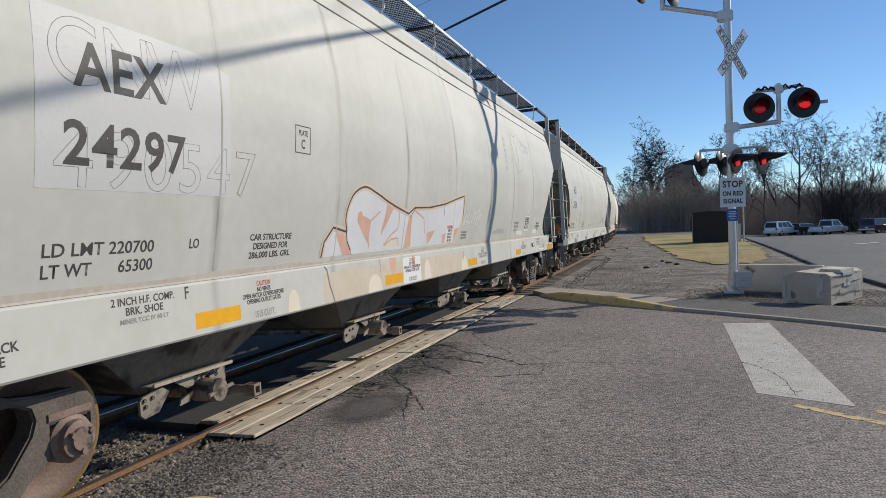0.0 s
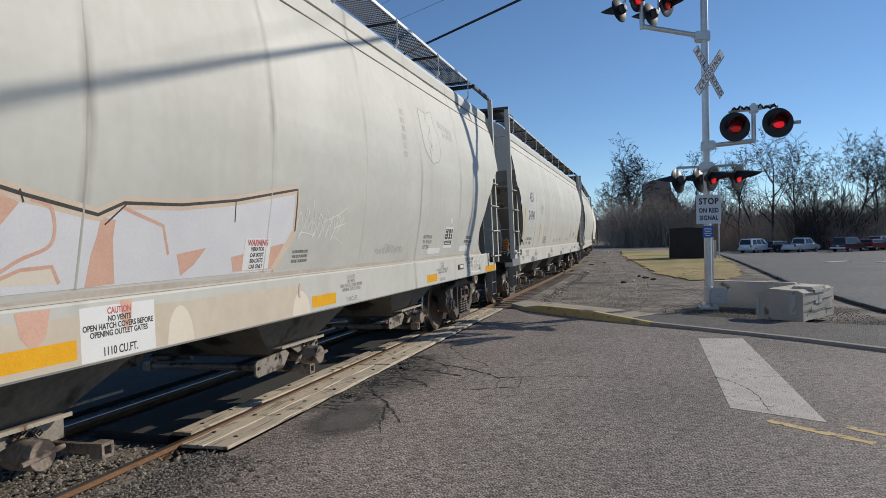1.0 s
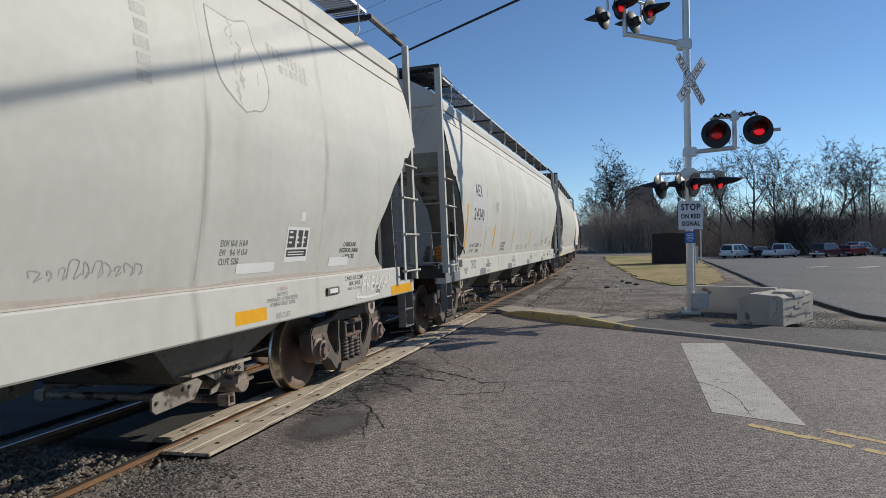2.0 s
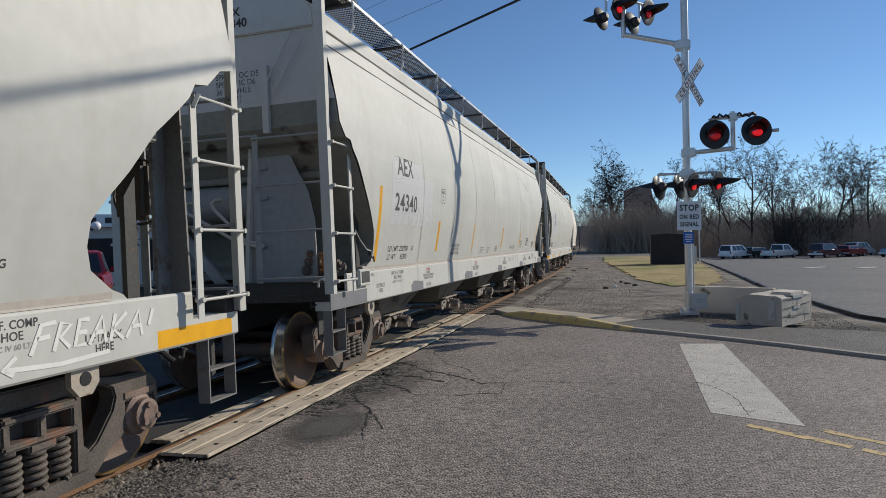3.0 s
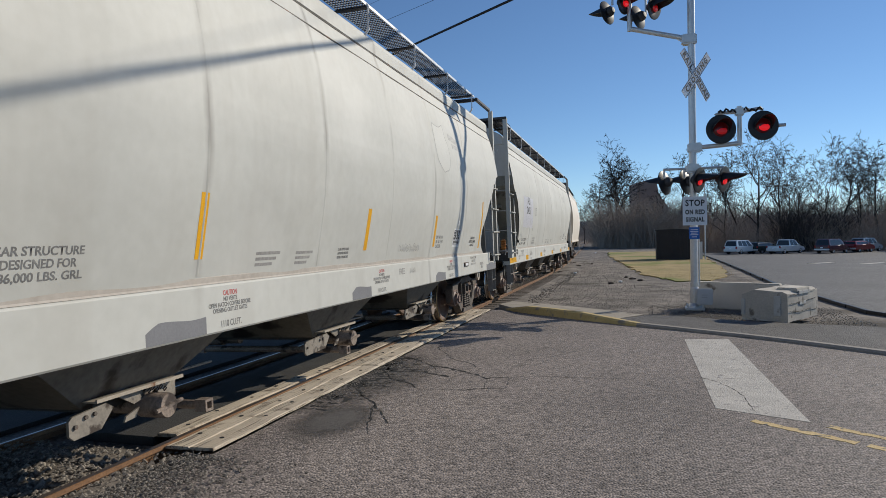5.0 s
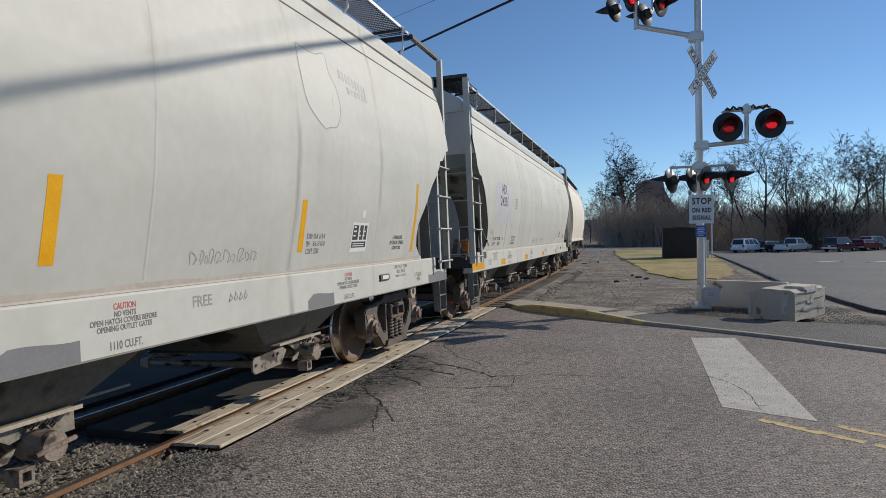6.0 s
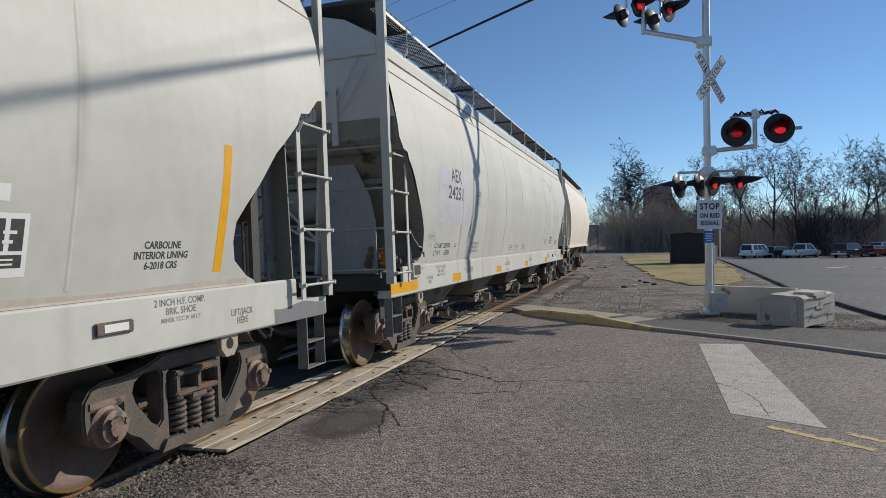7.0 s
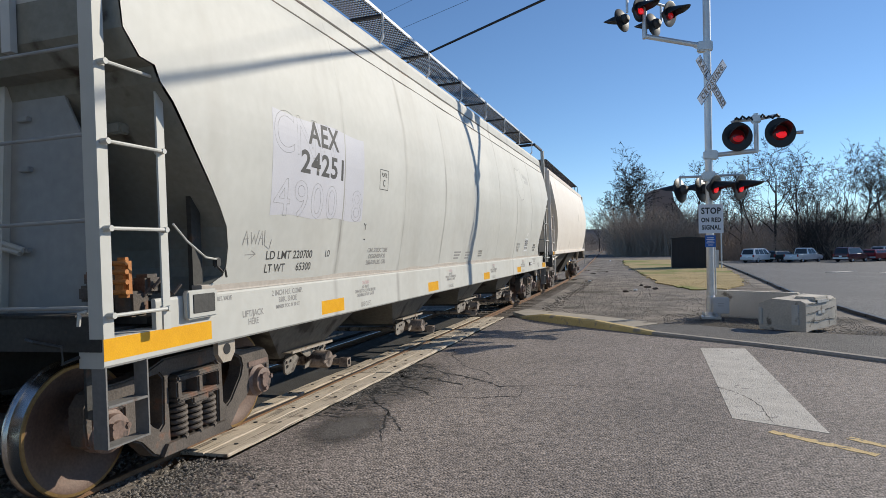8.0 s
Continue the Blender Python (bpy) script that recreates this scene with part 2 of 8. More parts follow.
def asphalt(name, dark, light, scale, stones):
    """Worn asphalt: tar patches at a large scale, and single pale and dark stones in it."""
    m = surface(name, dark, light, scale, 0.78, 0, 0.0, 35, spread=0.45)
    t = m.node_tree
    n, ln = t.nodes, t.links.new
    bsdf = n["Principled BSDF"]
    src = bsdf.inputs["Base Color"].links[0].from_socket
    co = next(x for x in n if x.bl_idname == "ShaderNodeTexCoord")
    cell, hue, span, rel = n.new("ShaderNodeTexVoronoi"), n.new("ShaderNodeHueSaturation"), n.new("ShaderNodeMapRange"), n.new("ShaderNodeBump")
    for size, lo, hi, most, tone in ((4.0, 0.55, 0.72, 0.45, tuple(v * 0.72 for v in dark)), (9.0, 0.60, 0.74, 0.40, tuple(v * 1.15 for v in light))):
        spot, edge, over = n.new("ShaderNodeTexNoise"), n.new("ShaderNodeMapRange"), n.new("ShaderNodeMix")
        spot.inputs["Scale"].default_value, spot.inputs["Detail"].default_value = size, 4.0
        edge.inputs[1].default_value, edge.inputs[2].default_value, edge.inputs[4].default_value = lo, hi, most
        over.data_type = "RGBA"
        over.inputs[7].default_value = (*tone, 1)
        ln(co.outputs["Object"], spot.inputs["Vector"])
        ln(spot.outputs[0], edge.inputs[0])
        ln(edge.outputs[0], over.inputs[0])
        ln(src, over.inputs[6])
        src = over.outputs[2]
    cell.inputs["Scale"].default_value = stones
    ln(co.outputs["Object"], cell.inputs["Vector"])
    sep = n.new("ShaderNodeSeparateColor")
    ln(cell.outputs["Color"], sep.inputs[0])
    ln(sep.outputs[0], span.inputs[0])
    span.inputs[3].default_value, span.inputs[4].default_value = 0.40, 1.60
    ln(span.outputs[0], hue.inputs["Value"])
    ln(src, hue.inputs["Color"])
    ln(hue.outputs[0], bsdf.inputs["Base Color"])
    rel.inputs["Strength"].default_value, rel.inputs["Distance"].default_value = 0.9, 0.010
    ln(cell.outputs["Distance"], rel.inputs["Height"])
    rel.invert = True
    ln(rel.outputs[0], bsdf.inputs["Normal"])
    return m


ASPHALT = asphalt("asphalt", (0.132, 0.111, 0.098), (0.290, 0.244, 0.216), 0.5, 48)
LOT = asphalt("parking_asphalt", (0.085, 0.085, 0.088), (0.14, 0.14, 0.14), 0.35, 40)
FOOTWAY = asphalt("footway_asphalt", (0.07, 0.065, 0.06), (0.14, 0.13, 0.12), 0.8, 70)
KERBSTONE = surface("kerb_stone", (0.21, 0.185, 0.16), (0.37, 0.33, 0.285), 3, 0.85, 0, 0.4, 40)
# near-black asphalt: the shade under the train is put into its colour
SHADEFILL = surface("shade_fill", (0.022, 0.021, 0.020), (0.06, 0.057, 0.052), 3, 0.9, 0, 0.9, 60)


def worn_out(m, centre, radii, inner):
    """Lets a thin patch end in crumbs: whole up to inner, gone at its rim, with a ragged border between."""
    t = m.node_tree
    n, ln = t.nodes, t.links.new
    geo, off, size, far = n.new("ShaderNodeNewGeometry"), n.new("ShaderNodeVectorMath"), n.new("ShaderNodeVectorMath"), n.new("ShaderNodeVectorMath")
    off.operation, size.operation, far.operation = "SUBTRACT", "DIVIDE", "LENGTH"
    off.inputs[1].default_value = (*centre, ROAD_TOP)
    size.inputs[1].default_value = (*radii, 1.0)
    ln(geo.outputs["Position"], off.inputs[0])
    ln(off.outputs[0], size.inputs[0])
    ln(size.outputs[0], far.inputs[0])
    crumb, add, edge = n.new("ShaderNodeTexNoise"), n.new("ShaderNodeMath"), n.new("ShaderNodeMapRange")
    crumb.inputs["Scale"].default_value, crumb.inputs["Detail"].default_value, crumb.inputs["Roughness"].default_value = 9.0, 6.0, 0.75
    ln(geo.outputs["Position"], crumb.inputs["Vector"])
    add.operation = "MULTIPLY_ADD"
    add.inputs[1].default_value = 0.7
    ln(crumb.outputs[0], add.inputs[0])
    ln(far.outputs["Value"], add.inputs[2])
    edge.inputs[1].default_value, edge.inputs[2].default_value = inner + 0.35, 1.25
    edge.inputs[3].default_value, edge.inputs[4].default_value = 1.0, 0.0
    ln(add.outputs[0], edge.inputs[0])
    ln(edge.outputs[0], n["Principled BSDF"].inputs["Alpha"])
    return m


ROAD_TOP = -0.03
TAR = worn_out(asphalt("old_tar", (0.085, 0.076, 0.07), (0.15, 0.135, 0.122), 2.5, 170), (1.82, 5.72), (0.46, 0.78), 0.35)
BROKEN = worn_out(asphalt("broken_asphalt", (0.05, 0.046, 0.042), (0.19, 0.168, 0.15), 4.0, 34), (1.28, 7.65), (1.05, 2.05), 0.15)
SOIL = worn_out(surface("dark_soil", (0.022, 0.019, 0.016), (0.085, 0.072, 0.06), 3, 0.95, 0, 1.0, 40), (6.6, 15.6), (1.6, 1.7), 0.1)
CINDER = worn_out(surface("black_cinder", (0.020, 0.018, 0.016), (0.08, 0.07, 0.06), 3, 0.95, 0, 1.0, 40), (9.1, 13.7), (1.9, 2.2), 0.15)
CRACK = surface("open_crack", (0.008, 0.008, 0.008), (0.02, 0.019, 0.018), 8, 0.95, 0, 0.3)
GRAVEL = surface("gravel", (0.055, 0.047, 0.04), (0.29, 0.25, 0.21), 1.1, 0.95, 0, 1.0, 26, ((0.07, 0.055, 0.04), 0.45, 0.56), spread=0.32)
DIRTSTONE = surface("dirty_stone", (0.05, 0.044, 0.037), (0.34, 0.30, 0.25), 26, 0.9, 0, 0.4, 40, spread=0.34, detail=1.0)
STONE = surface("ballast_stone", (0.05, 0.045, 0.04), (0.34, 0.31, 0.27), 8, 0.9, 0, 0.4, 40, vary=0.3)
GRASS = surface("winter_grass", (0.22, 0.17, 0.06), (0.46, 0.34, 0.15), 0.7, 0.95, 0, 0.6, 12, ((0.19, 0.205, 0.04), 0.20, 0.50), spread=0.4)
PALE_PAD = surface("dull_reflector", (0.42, 0.41, 0.38), (0.56, 0.55, 0.52), 5, 0.7, 0, 0.1, 30, ((0.30, 0.27, 0.23), 6, 0.58))
CONCRETE = surface("concrete", (0.50, 0.45, 0.375), (0.67, 0.61, 0.525), 2, 0.85, 0, 0.4, 40, ((0.18, 0.15, 0.12), 3, 0.62))
BARRIER = surface("barrier_concrete", (0.38, 0.345, 0.295), (0.56, 0.51, 0.44), 3, 0.88, 0, 0.5, 30, ((0.17, 0.145, 0.12), 4, 0.60))
APRON = surface("apron_concrete", (0.27, 0.235, 0.185), (0.42, 0.37, 0.30), 2, 0.85, 0, 0.4, 40, ((0.16, 0.13, 0.10), 3, 0.60))
KERBYELLOW = surface("worn_yellow_paint", (0.46, 0.33, 0.13), (0.62, 0.48, 0.23), 3, 0.8, 0, 0.4, 30, ((0.28, 0.24, 0.19), 4, 0.56))
ROADWHITE = surface("worn_white_paint", (0.37, 0.34, 0.30), (0.61, 0.57, 0.51), 3, 0.75, 0, 1.0, 60, ((0.26, 0.24, 0.22), 14, 0.60))
ROADYELLOW = surface("worn_yellow_line", (0.52, 0.36, 0.14), (0.68, 0.50, 0.24), 3, 0.75, 0, 0.6, 70, ((0.10, 0.095, 0.09), 12, 0.57))
SIGNWHITE = surface("sign_white", (0.76, 0.77, 0.80), (0.84, 0.85, 0.87), 6, 0.4, 0, 0)
BOXGREY = surface("cabinet_grey_paint", (0.52, 0.52, 0.51), (0.62, 0.62, 0.61), 5, 0.5, 0, 0.05)
SIGNBLUE = surface("sign_blue", (0.02, 0.11, 0.42), (0.03, 0.15, 0.50), 6, 0.4, 0, 0)
REDDIM = glow("red_lens_idle", (0.10, 0.006, 0.008), 0.08)
REDLIT = glow("red_lens_lit", (0.80, 0.012, 0.018), 0.62)
REDFADE = glow("red_lens_fading", (0.55, 0.010, 0.014), 0.22)
BARK = surface("bark", (0.04, 0.032, 0.027), (0.095, 0.077, 0.065), 5, 0.95, 0, 0.5)
TWIG = surface("twigs", (0.034, 0.027, 0.023), (0.075, 0.06, 0.051), 0.3, 0.95, 0, 0)
BRUSH = surface("dry_brush", (0.25, 0.198, 0.158), (0.46, 0.37, 0.295), 0.15, 0.95, 0, 0)
SHED = surface("dark_shed_metal", (0.012, 0.009, 0.009), (0.028, 0.022, 0.022), 1.5, 0.6, 0, 0.1)
BRICKWALL = surface("far_brick", (0.34, 0.235, 0.19), (0.45, 0.33, 0.27), 0.6, 0.9, 0, 0.2)
SIDING = surface("pale_siding", (0.55, 0.54, 0.52), (0.68, 0.67, 0.65), 0.8, 0.7, 0, 0.1)
ROOFING = surface("grey_shingle", (0.09, 0.085, 0.085), (0.17, 0.16, 0.155), 1, 0.9, 0, 0.3)
TYRE = surface("tyre_rubber", (0.012, 0.012, 0.012), (0.03, 0.03, 0.03), 8, 0.85, 0, 0.2)
GLASS = surface("car_glass", (0.015, 0.018, 0.022), (0.03, 0.034, 0.04), 2, 0.08, 0, 0)
CHROME = surface("chrome", (0.6, 0.6, 0.6), (0.75, 0.75, 0.75), 4, 0.2, 1.0, 0)
LIGHTRED = surface("tail_lens", (0.25, 0.01, 0.01), (0.4, 0.02, 0.02), 4, 0.25, 0, 0)
HILL = surface("far_hill", (0.20, 0.175, 0.165), (0.29, 0.25, 0.235), 0.03, 1.0, 0, 0)
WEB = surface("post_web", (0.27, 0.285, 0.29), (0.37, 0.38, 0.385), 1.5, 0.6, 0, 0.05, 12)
# distance haze is put into the colour, far paler than the near twigs
BOUND = surface("far_woods", (0.20, 0.17, 0.155), (0.32, 0.28, 0.25), 0.05, 1.0, 0, 0)


# ---- mesh helpers ----
def box(bm, x0, x1, y0, y1, z0, z1):
    c = [bm.verts.new((x, y, z)) for x in (x0, x1) for y in (y0, y1) for z in (z0, z1)]
    for f in ((0, 1, 3, 2), (4, 6, 7, 5), (0, 4, 5, 1), (2, 3, 7, 6), (0, 2, 6, 4), (1, 5, 7, 3)):
        bm.faces.new([c[i] for i in f])
    return c


def soft_box(bm, x0, x1, y0, y1, z0, z1, r=0.01):
    """A box with chamfered edges."""
    one = bmesh.new()
    box(one, x0, x1, y0, y1, z0, z1)
    bmesh.ops.bevel(one, geom=one.edges[:], offset=r, segments=2, affect="EDGES")
    graft(bm, one)


def graft(bm, other, m=None):
    """Adds the geometry of other to bm, moved by m."""
    vs = {v: bm.verts.new(m @ v.co if m else v.co) for v in other.verts}
    for f in other.faces:
        bm.faces.new([vs[v] for v in f.verts])
    other.free()


def turned_box(bm, size, m, r=0.0):
    """A box of that size, centred, set at the pose m."""
    one = bmesh.new()
    a, b, c = (s / 2 for s in size)
    box(one, -a, a, -b, b, -c, c)
    if r:
        bmesh.ops.bevel(one, geom=one.edges[:], offset=r, segments=2, affect="EDGES")
    graft(bm, one, m)


def rod(bm, p, q, r, seg=8, r2=None):
    """A round bar from p to q."""
    p, q = Vector(p), Vector(q)
    m = (q - p).to_track_quat("Z", "Y").to_matrix().to_4x4()
    m.translation = p
    d = (q - p).length
    rings = []
    for h, rr in ((0, r), (d, r if r2 is None else r2)):
        rings.append([bm.verts.new(m @ Vector((rr * math.cos(2 * math.pi * k / seg), rr * math.sin(2 * math.pi * k / seg), h))) for k in range(seg)])
    for k in range(seg):
        bm.faces.new((rings[0][k], rings[0][(k + 1) % seg], rings[1][(k + 1) % seg], rings[1][k]))
    bm.faces.new(rings[0][::-1])
    bm.faces.new(rings[1])


def tube(bm, pts, r, seg=6, closed=False):
    """A round bar bent along points."""
    pts = [Vector(p) for p in pts]
    rings = []
    n = len(pts)
    for i, p in enumerate(pts):
        a = pts[(i - 1) % n] if closed or i else pts[0]
        b = pts[(i + 1) % n] if closed or i < n - 1 else pts[-1]
        q = (b - a).to_track_quat("Z", "Y")
        rings.append([bm.verts.new(p + q @ Vector((r * math.cos(2 * math.pi * k / seg), r * math.sin(2 * math.pi * k / seg), 0))) for k in range(seg)])
    last = n if closed else n - 1
    for i in range(last):
        a, b = rings[i], rings[(i + 1) % n]
        for k in range(seg):
            bm.faces.new((a[k], a[(k + 1) % seg], b[(k + 1) % seg], b[k]))
    if not closed:
        bm.faces.new(rings[0][::-1])
        bm.faces.new(rings[-1])


def lathe(bm, profile, m=None, seg=32):
    """Turns (radius, height) pairs about z, set at the pose m."""
    m = m or Matrix()
    rings = []
    for r, h in profile:
        if r < 1e-6:
            rings.append([bm.verts.new(m @ Vector((0, 0, h)))])
        else:
            rings.append([bm.verts.new(m @ Vector((r * math.cos(2 * math.pi * k / seg), r * math.sin(2 * math.pi * k / seg), h))) for k in range(seg)])
    for a, b in zip(rings, rings[1:]):
        for k in range(seg):
            i, j = k, (k + 1) % seg
            if len(a) == 1 and len(b) > 1:
                bm.faces.new((a[0], b[i], b[j]))
            elif len(b) == 1 and len(a) > 1:
                bm.faces.new((a[i], a[j], b[0]))
            elif len(a) > 1:
                bm.faces.new((a[i], a[j], b[j], b[i]))


def slab(bm, outline, z0, z1, m=None):
    """A flat outline of (a, b) pairs made thick from z0 to z1, set at the pose m."""
    m = m or Matrix()
    lo = [bm.verts.new(m @ Vector((a, b, z0))) for a, b in outline]
    hi = [bm.verts.new(m @ Vector((a, b, z1))) for a, b in outline]
    n = len(outline)
    for i in range(n):
        bm.faces.new((lo[i], lo[(i + 1) % n], hi[(i + 1) % n], hi[i]))
    bm.faces.new(lo[::-1])
    bm.faces.new(hi)


# turns (a, b, h) into (h, a, b): outlines drawn in y and z, thick along x
ACROSS = Matrix(((0, 0, 1, 0), (1, 0, 0, 0), (0, 1, 0, 0), (0, 0, 0, 1)))


def done(bm, name, material, smooth=False):
    bmesh.ops.recalc_face_normals(bm, faces=bm.faces[:])
    me = bpy.data.meshes.new(name)
    bm.to_mesh(me)
    bm.free()
    me.materials.append(material)
    if smooth:
        for p in me.polygons:
            p.use_smooth = True
        me.set_sharp_from_angle(angle=radians(35))
    return me


def part(name, bm, material, parent, label="", smooth=False):
    """One mesh object under a thing or a part."""
    ob = new(name, done(bm, name, material, smooth))
    ob.parent = parent
    return tagged(ob, label)


def thing(name, label, category, group="", kind="", at=None):
    ob = new(name)
    if at is not None:
        ob.matrix_world = at
    return tagged(ob, label, category, group, kind)


def solid(name, bm, material, label, category, group="", kind="", smooth=False):
    return tagged(new(name, done(bm, name, material, smooth)), label, category, group, kind)


def letters(text, height, wide=1.0, space=1.0, lead=1.0, align="LEFT", bold=0.0, line=0.0):
    """The outline of some writing as a mesh in x (along) and y (up), capitals height metres high."""
    cu = bpy.data.curves.new("writing", "FONT")
    cu.body, cu.size, cu.align_x = text, height / 0.69, align
    cu.space_character, cu.space_line, cu.resolution_u = space, lead, 7 if line else 3
    cu.offset = bold
    if line:
        cu.fill_mode, cu.bevel_depth, cu.bevel_resolution = "NONE", line, 0
    ob = bpy.data.objects.new("writing", cu)
    scene.collection.objects.link(ob)
    bpy.context.view_layer.update()
    me = bpy.data.meshes.new_from_object(ob.evaluated_get(bpy.context.evaluated_depsgraph_get()))
    bpy.data.objects.remove(ob)
    me.transform(Matrix.Diagonal((wide, 1, 1, 1)))
    me.materials.clear()
    return me
# ---- the track: straight through the crossing, then a bend to the left ----
CANT = 1.4
BEND_AT, BEND_R, BEND_BY = 24.0, 380.0, 0.06


def track(s):
    """Where the centre line is s metres along, and its heading to the left, in radians."""
    if s <= BEND_AT:
        return 0.0, s, 0.0
    a = min((s - BEND_AT) / BEND_R, BEND_BY)
    x, y = -BEND_R * (1 - math.cos(a)), BEND_AT + BEND_R * math.sin(a)
    rest = s - BEND_AT - BEND_R * a
    return x - rest * math.sin(a), y + rest * math.cos(a), a


def on_track(s, x, z):
    """A point x beside the centre line and z over the rails, s metres along; the track leans a little to the left."""
    c, k = math.cos(radians(CANT)), math.sin(radians(CANT))
    px, pz = 0.75 + c * (x - 0.75) - k * z, k * (x - 0.75) + c * z
    tx, ty, a = track(s)
    return Vector((tx + px * math.cos(a), ty + px * math.sin(a), pz))


def sweep(bm, outline, stations):
    """An outline of (x, z) pairs drawn along the track."""
    rings = [[bm.verts.new(on_track(s, x, z)) for x, z in outline] for s in stations]
    n = len(outline)
    for a, b in zip(rings, rings[1:]):
        for i in range(n):
            bm.faces.new((a[i], a[(i + 1) % n], b[(i + 1) % n], b[i]))
    bm.faces.new(rings[0])
    bm.faces.new(rings[-1][::-1])


STATIONS = [-40, -10, 0, 10, 20] + [24 + 2.5 * k for k in range(12)] + [60, 80, 120, 200, 320]


def ease(a, b, v):
    t = min(max((v - a) / (b - a), 0.0), 1.0)
    return t * t * (3 - 2 * t)


def fall(x, y):
    """How far the land beside the track dips towards the far side of the parking lot."""
    return 0.9 * ease(9.0, 14.0, x) * ease(36.0, 92.0, y)


def build_ground():
    bm = bmesh.new()
    xs = [-1500, -400, -100, -40, -20, -10, -4, 0, 4, 7, 9, 10, 11, 12, 13, 15, 18, 24, 32, 45, 70, 100, 300, 1500]
    ys = [-1500, -300, -60, -20, -5, 5, 15, 25, 35, 40, 45, 50, 55, 60, 65, 70, 75, 80, 85, 90, 95, 120, 200, 500, 1500]
    rows = [[bm.verts.new((x, y, -0.13 - fall(x, y))) for y in ys] for x in xs]
    for a, b in zip(rows, rows[1:]):
        for k in range(len(ys) - 1):
            bm.faces.new((a[k], b[k], b[k + 1], a[k + 1]))
    solid("ground", bm, GRAVEL, "dusty grey gravel and cinder ground beside the railway", "ground", kind="structure")


def flat_sheet(name, outline, top, bottom, material, label, category):
    bm = bmesh.new()
    slab(bm, outline, bottom, top)
    return solid(name, bm, material, label, category, kind="structure")


KERB = [(1.62, 15.35), (2.2, 14.78), (2.83, 14.25), (3.45, 13.75), (4.04, 13.30), (4.6, 12.86), (5.4, 12.35), (6.2, 11.82), (6.9, 11.28), (7.7, 10.55), (9.2, 9.25), (14.0, 5.3), (26.0, -4.5)]
KERB_HIGH = [0.02, 0.13, 0.14, 0.13, 0.08, 0.035, 0.025, 0.02, 0.02, 0.02, 0.02, 0.02, 0.02]


def offset_line(pts, d):
    """The same line, d metres to its left."""
    out = []
    for i, (x, y) in enumerate(pts):
        a, b = pts[max(i - 1, 0)], pts[min(i + 1, len(pts) - 1)]
        l = math.hypot(b[0] - a[0], b[1] - a[1])
        out.append((x - d * (b[1] - a[1]) / l, y + d * (b[0] - a[0]) / l))
    return out


def build_road():
    near_edge = [(1.29, 4.62), (1.20, 4.3), (1.25, 3.8), (1.32, 3.4), (1.5, 2.9), (1.8, 2.0), (2.4, 0.5), (4.0, -2.5), (9, -9), (26, -9)]
    flat_sheet("road", [(1.29, 15.3), (1.45, 15.45)] + KERB + near_edge[::-1], ROAD_TOP, -0.14, ASPHALT, "grey worn asphalt road with cracks at the crossing", "road")
    flat_sheet("road_beyond", [(-1.25, 4.7), (-1.25, 15.2), (-14, 25.5), (-60, 62), (-60, 48), (-14, 13.5), (-4, 5.5)], ROAD_TOP - 0.05, -0.16, SHADEFILL, "asphalt road on the far side of the track, darkened for shade", "road")
    flat_sheet("infill", [(-0.42, 4.9), (0.42, 4.9), (0.42, 15.3), (-0.42, 15.3)], -0.045, -0.17, SHADEFILL, "asphalt fill between the rails, darkened for the train's shade", "road")
    # footway behind the kerb, and the concrete apron at its end
    back = offset_line(KERB, 0.16)
    flat_sheet("pavement", back[4:11] + [(13.5, 8.2), (11.0, 11.2), (8.5, 13.1), (7.4, 13.35), (6.6, 13.6), (5.5, 14.2), (4.8, 14.3)], 0.02, -0.14, FOOTWAY, "narrow dark asphalt footway behind the kerb", "pavement")
    flat_sheet("apron", back[:5] + [(4.75, 14.32), (3.9, 15.2), (2.6, 16.2), (1.5, 17.0), (1.3, 16.2)], 0.03, -0.14, APRON, "tan concrete apron behind the yellow kerb", "pavement")
    for name, lo, hi, mat, label in (("kerb_yellow", 0, 6, KERBYELLOW, "worn yellow painted concrete kerb that tapers at its end"), ("kerb_plain", 5, 13, KERBSTONE, "low grey concrete kerb along the road")):
        bm = bmesh.new()
        rows = []
        for i in range(lo, hi):
            a, b = KERB[i], back[i]
            h = KERB_HIGH[i]
            u, v = (b[0] - a[0], b[1] - a[1])
            rows.append([bm.verts.new((a[0] + u * f, a[1] + v * f, z)) for f, z in ((0, -0.13), (0.06, h - 0.03), (0.22, h), (1.0, h), (1.0, -0.13))])
        for p, q in zip(rows, rows[1:]):
            for k in range(5):
                bm.faces.new((p[k], p[(k + 1) % 5], q[(k + 1) % 5], q[k]))
        bm.faces.new(rows[0])
        bm.faces.new(rows[-1][::-1])
        solid(name, bm, mat, label, "kerb", kind="structure")
    # parking lot, raised a little over the dirt
    bm = bmesh.new()
    rows = []
    for y, x0 in ((8.0, 24.0), (11.2, 12.6), (13.6, 10.6), (16.4, 9.5), (20.2, 9.35), (24.0, 9.2), (34.9, 9.6), (45, 9.9), (52, 10.1), (59.3, 10.3), (66, 10.5), (72, 10.6), (80, 10.8), (86, 11.0), (92, 11.2), (99, 11.4)):
        rows.append([bm.verts.new((x, y, -0.05 - fall(x, y))) for x in [x0] + [x0 + (95 - x0) * f for f in (0.01, 0.025, 0.045, 0.07, 0.12, 0.2, 0.35, 0.6, 1.0)]])
    for p, q in zip(rows, rows[1:]):
        for k in range(len(p) - 1):
            bm.faces.new((p[k], p[k + 1], q[k + 1], q[k]))
    solid("parking_lot", bm, LOT, "large grey asphalt parking lot", "parking lot", kind="structure")
    bm = bmesh.new()
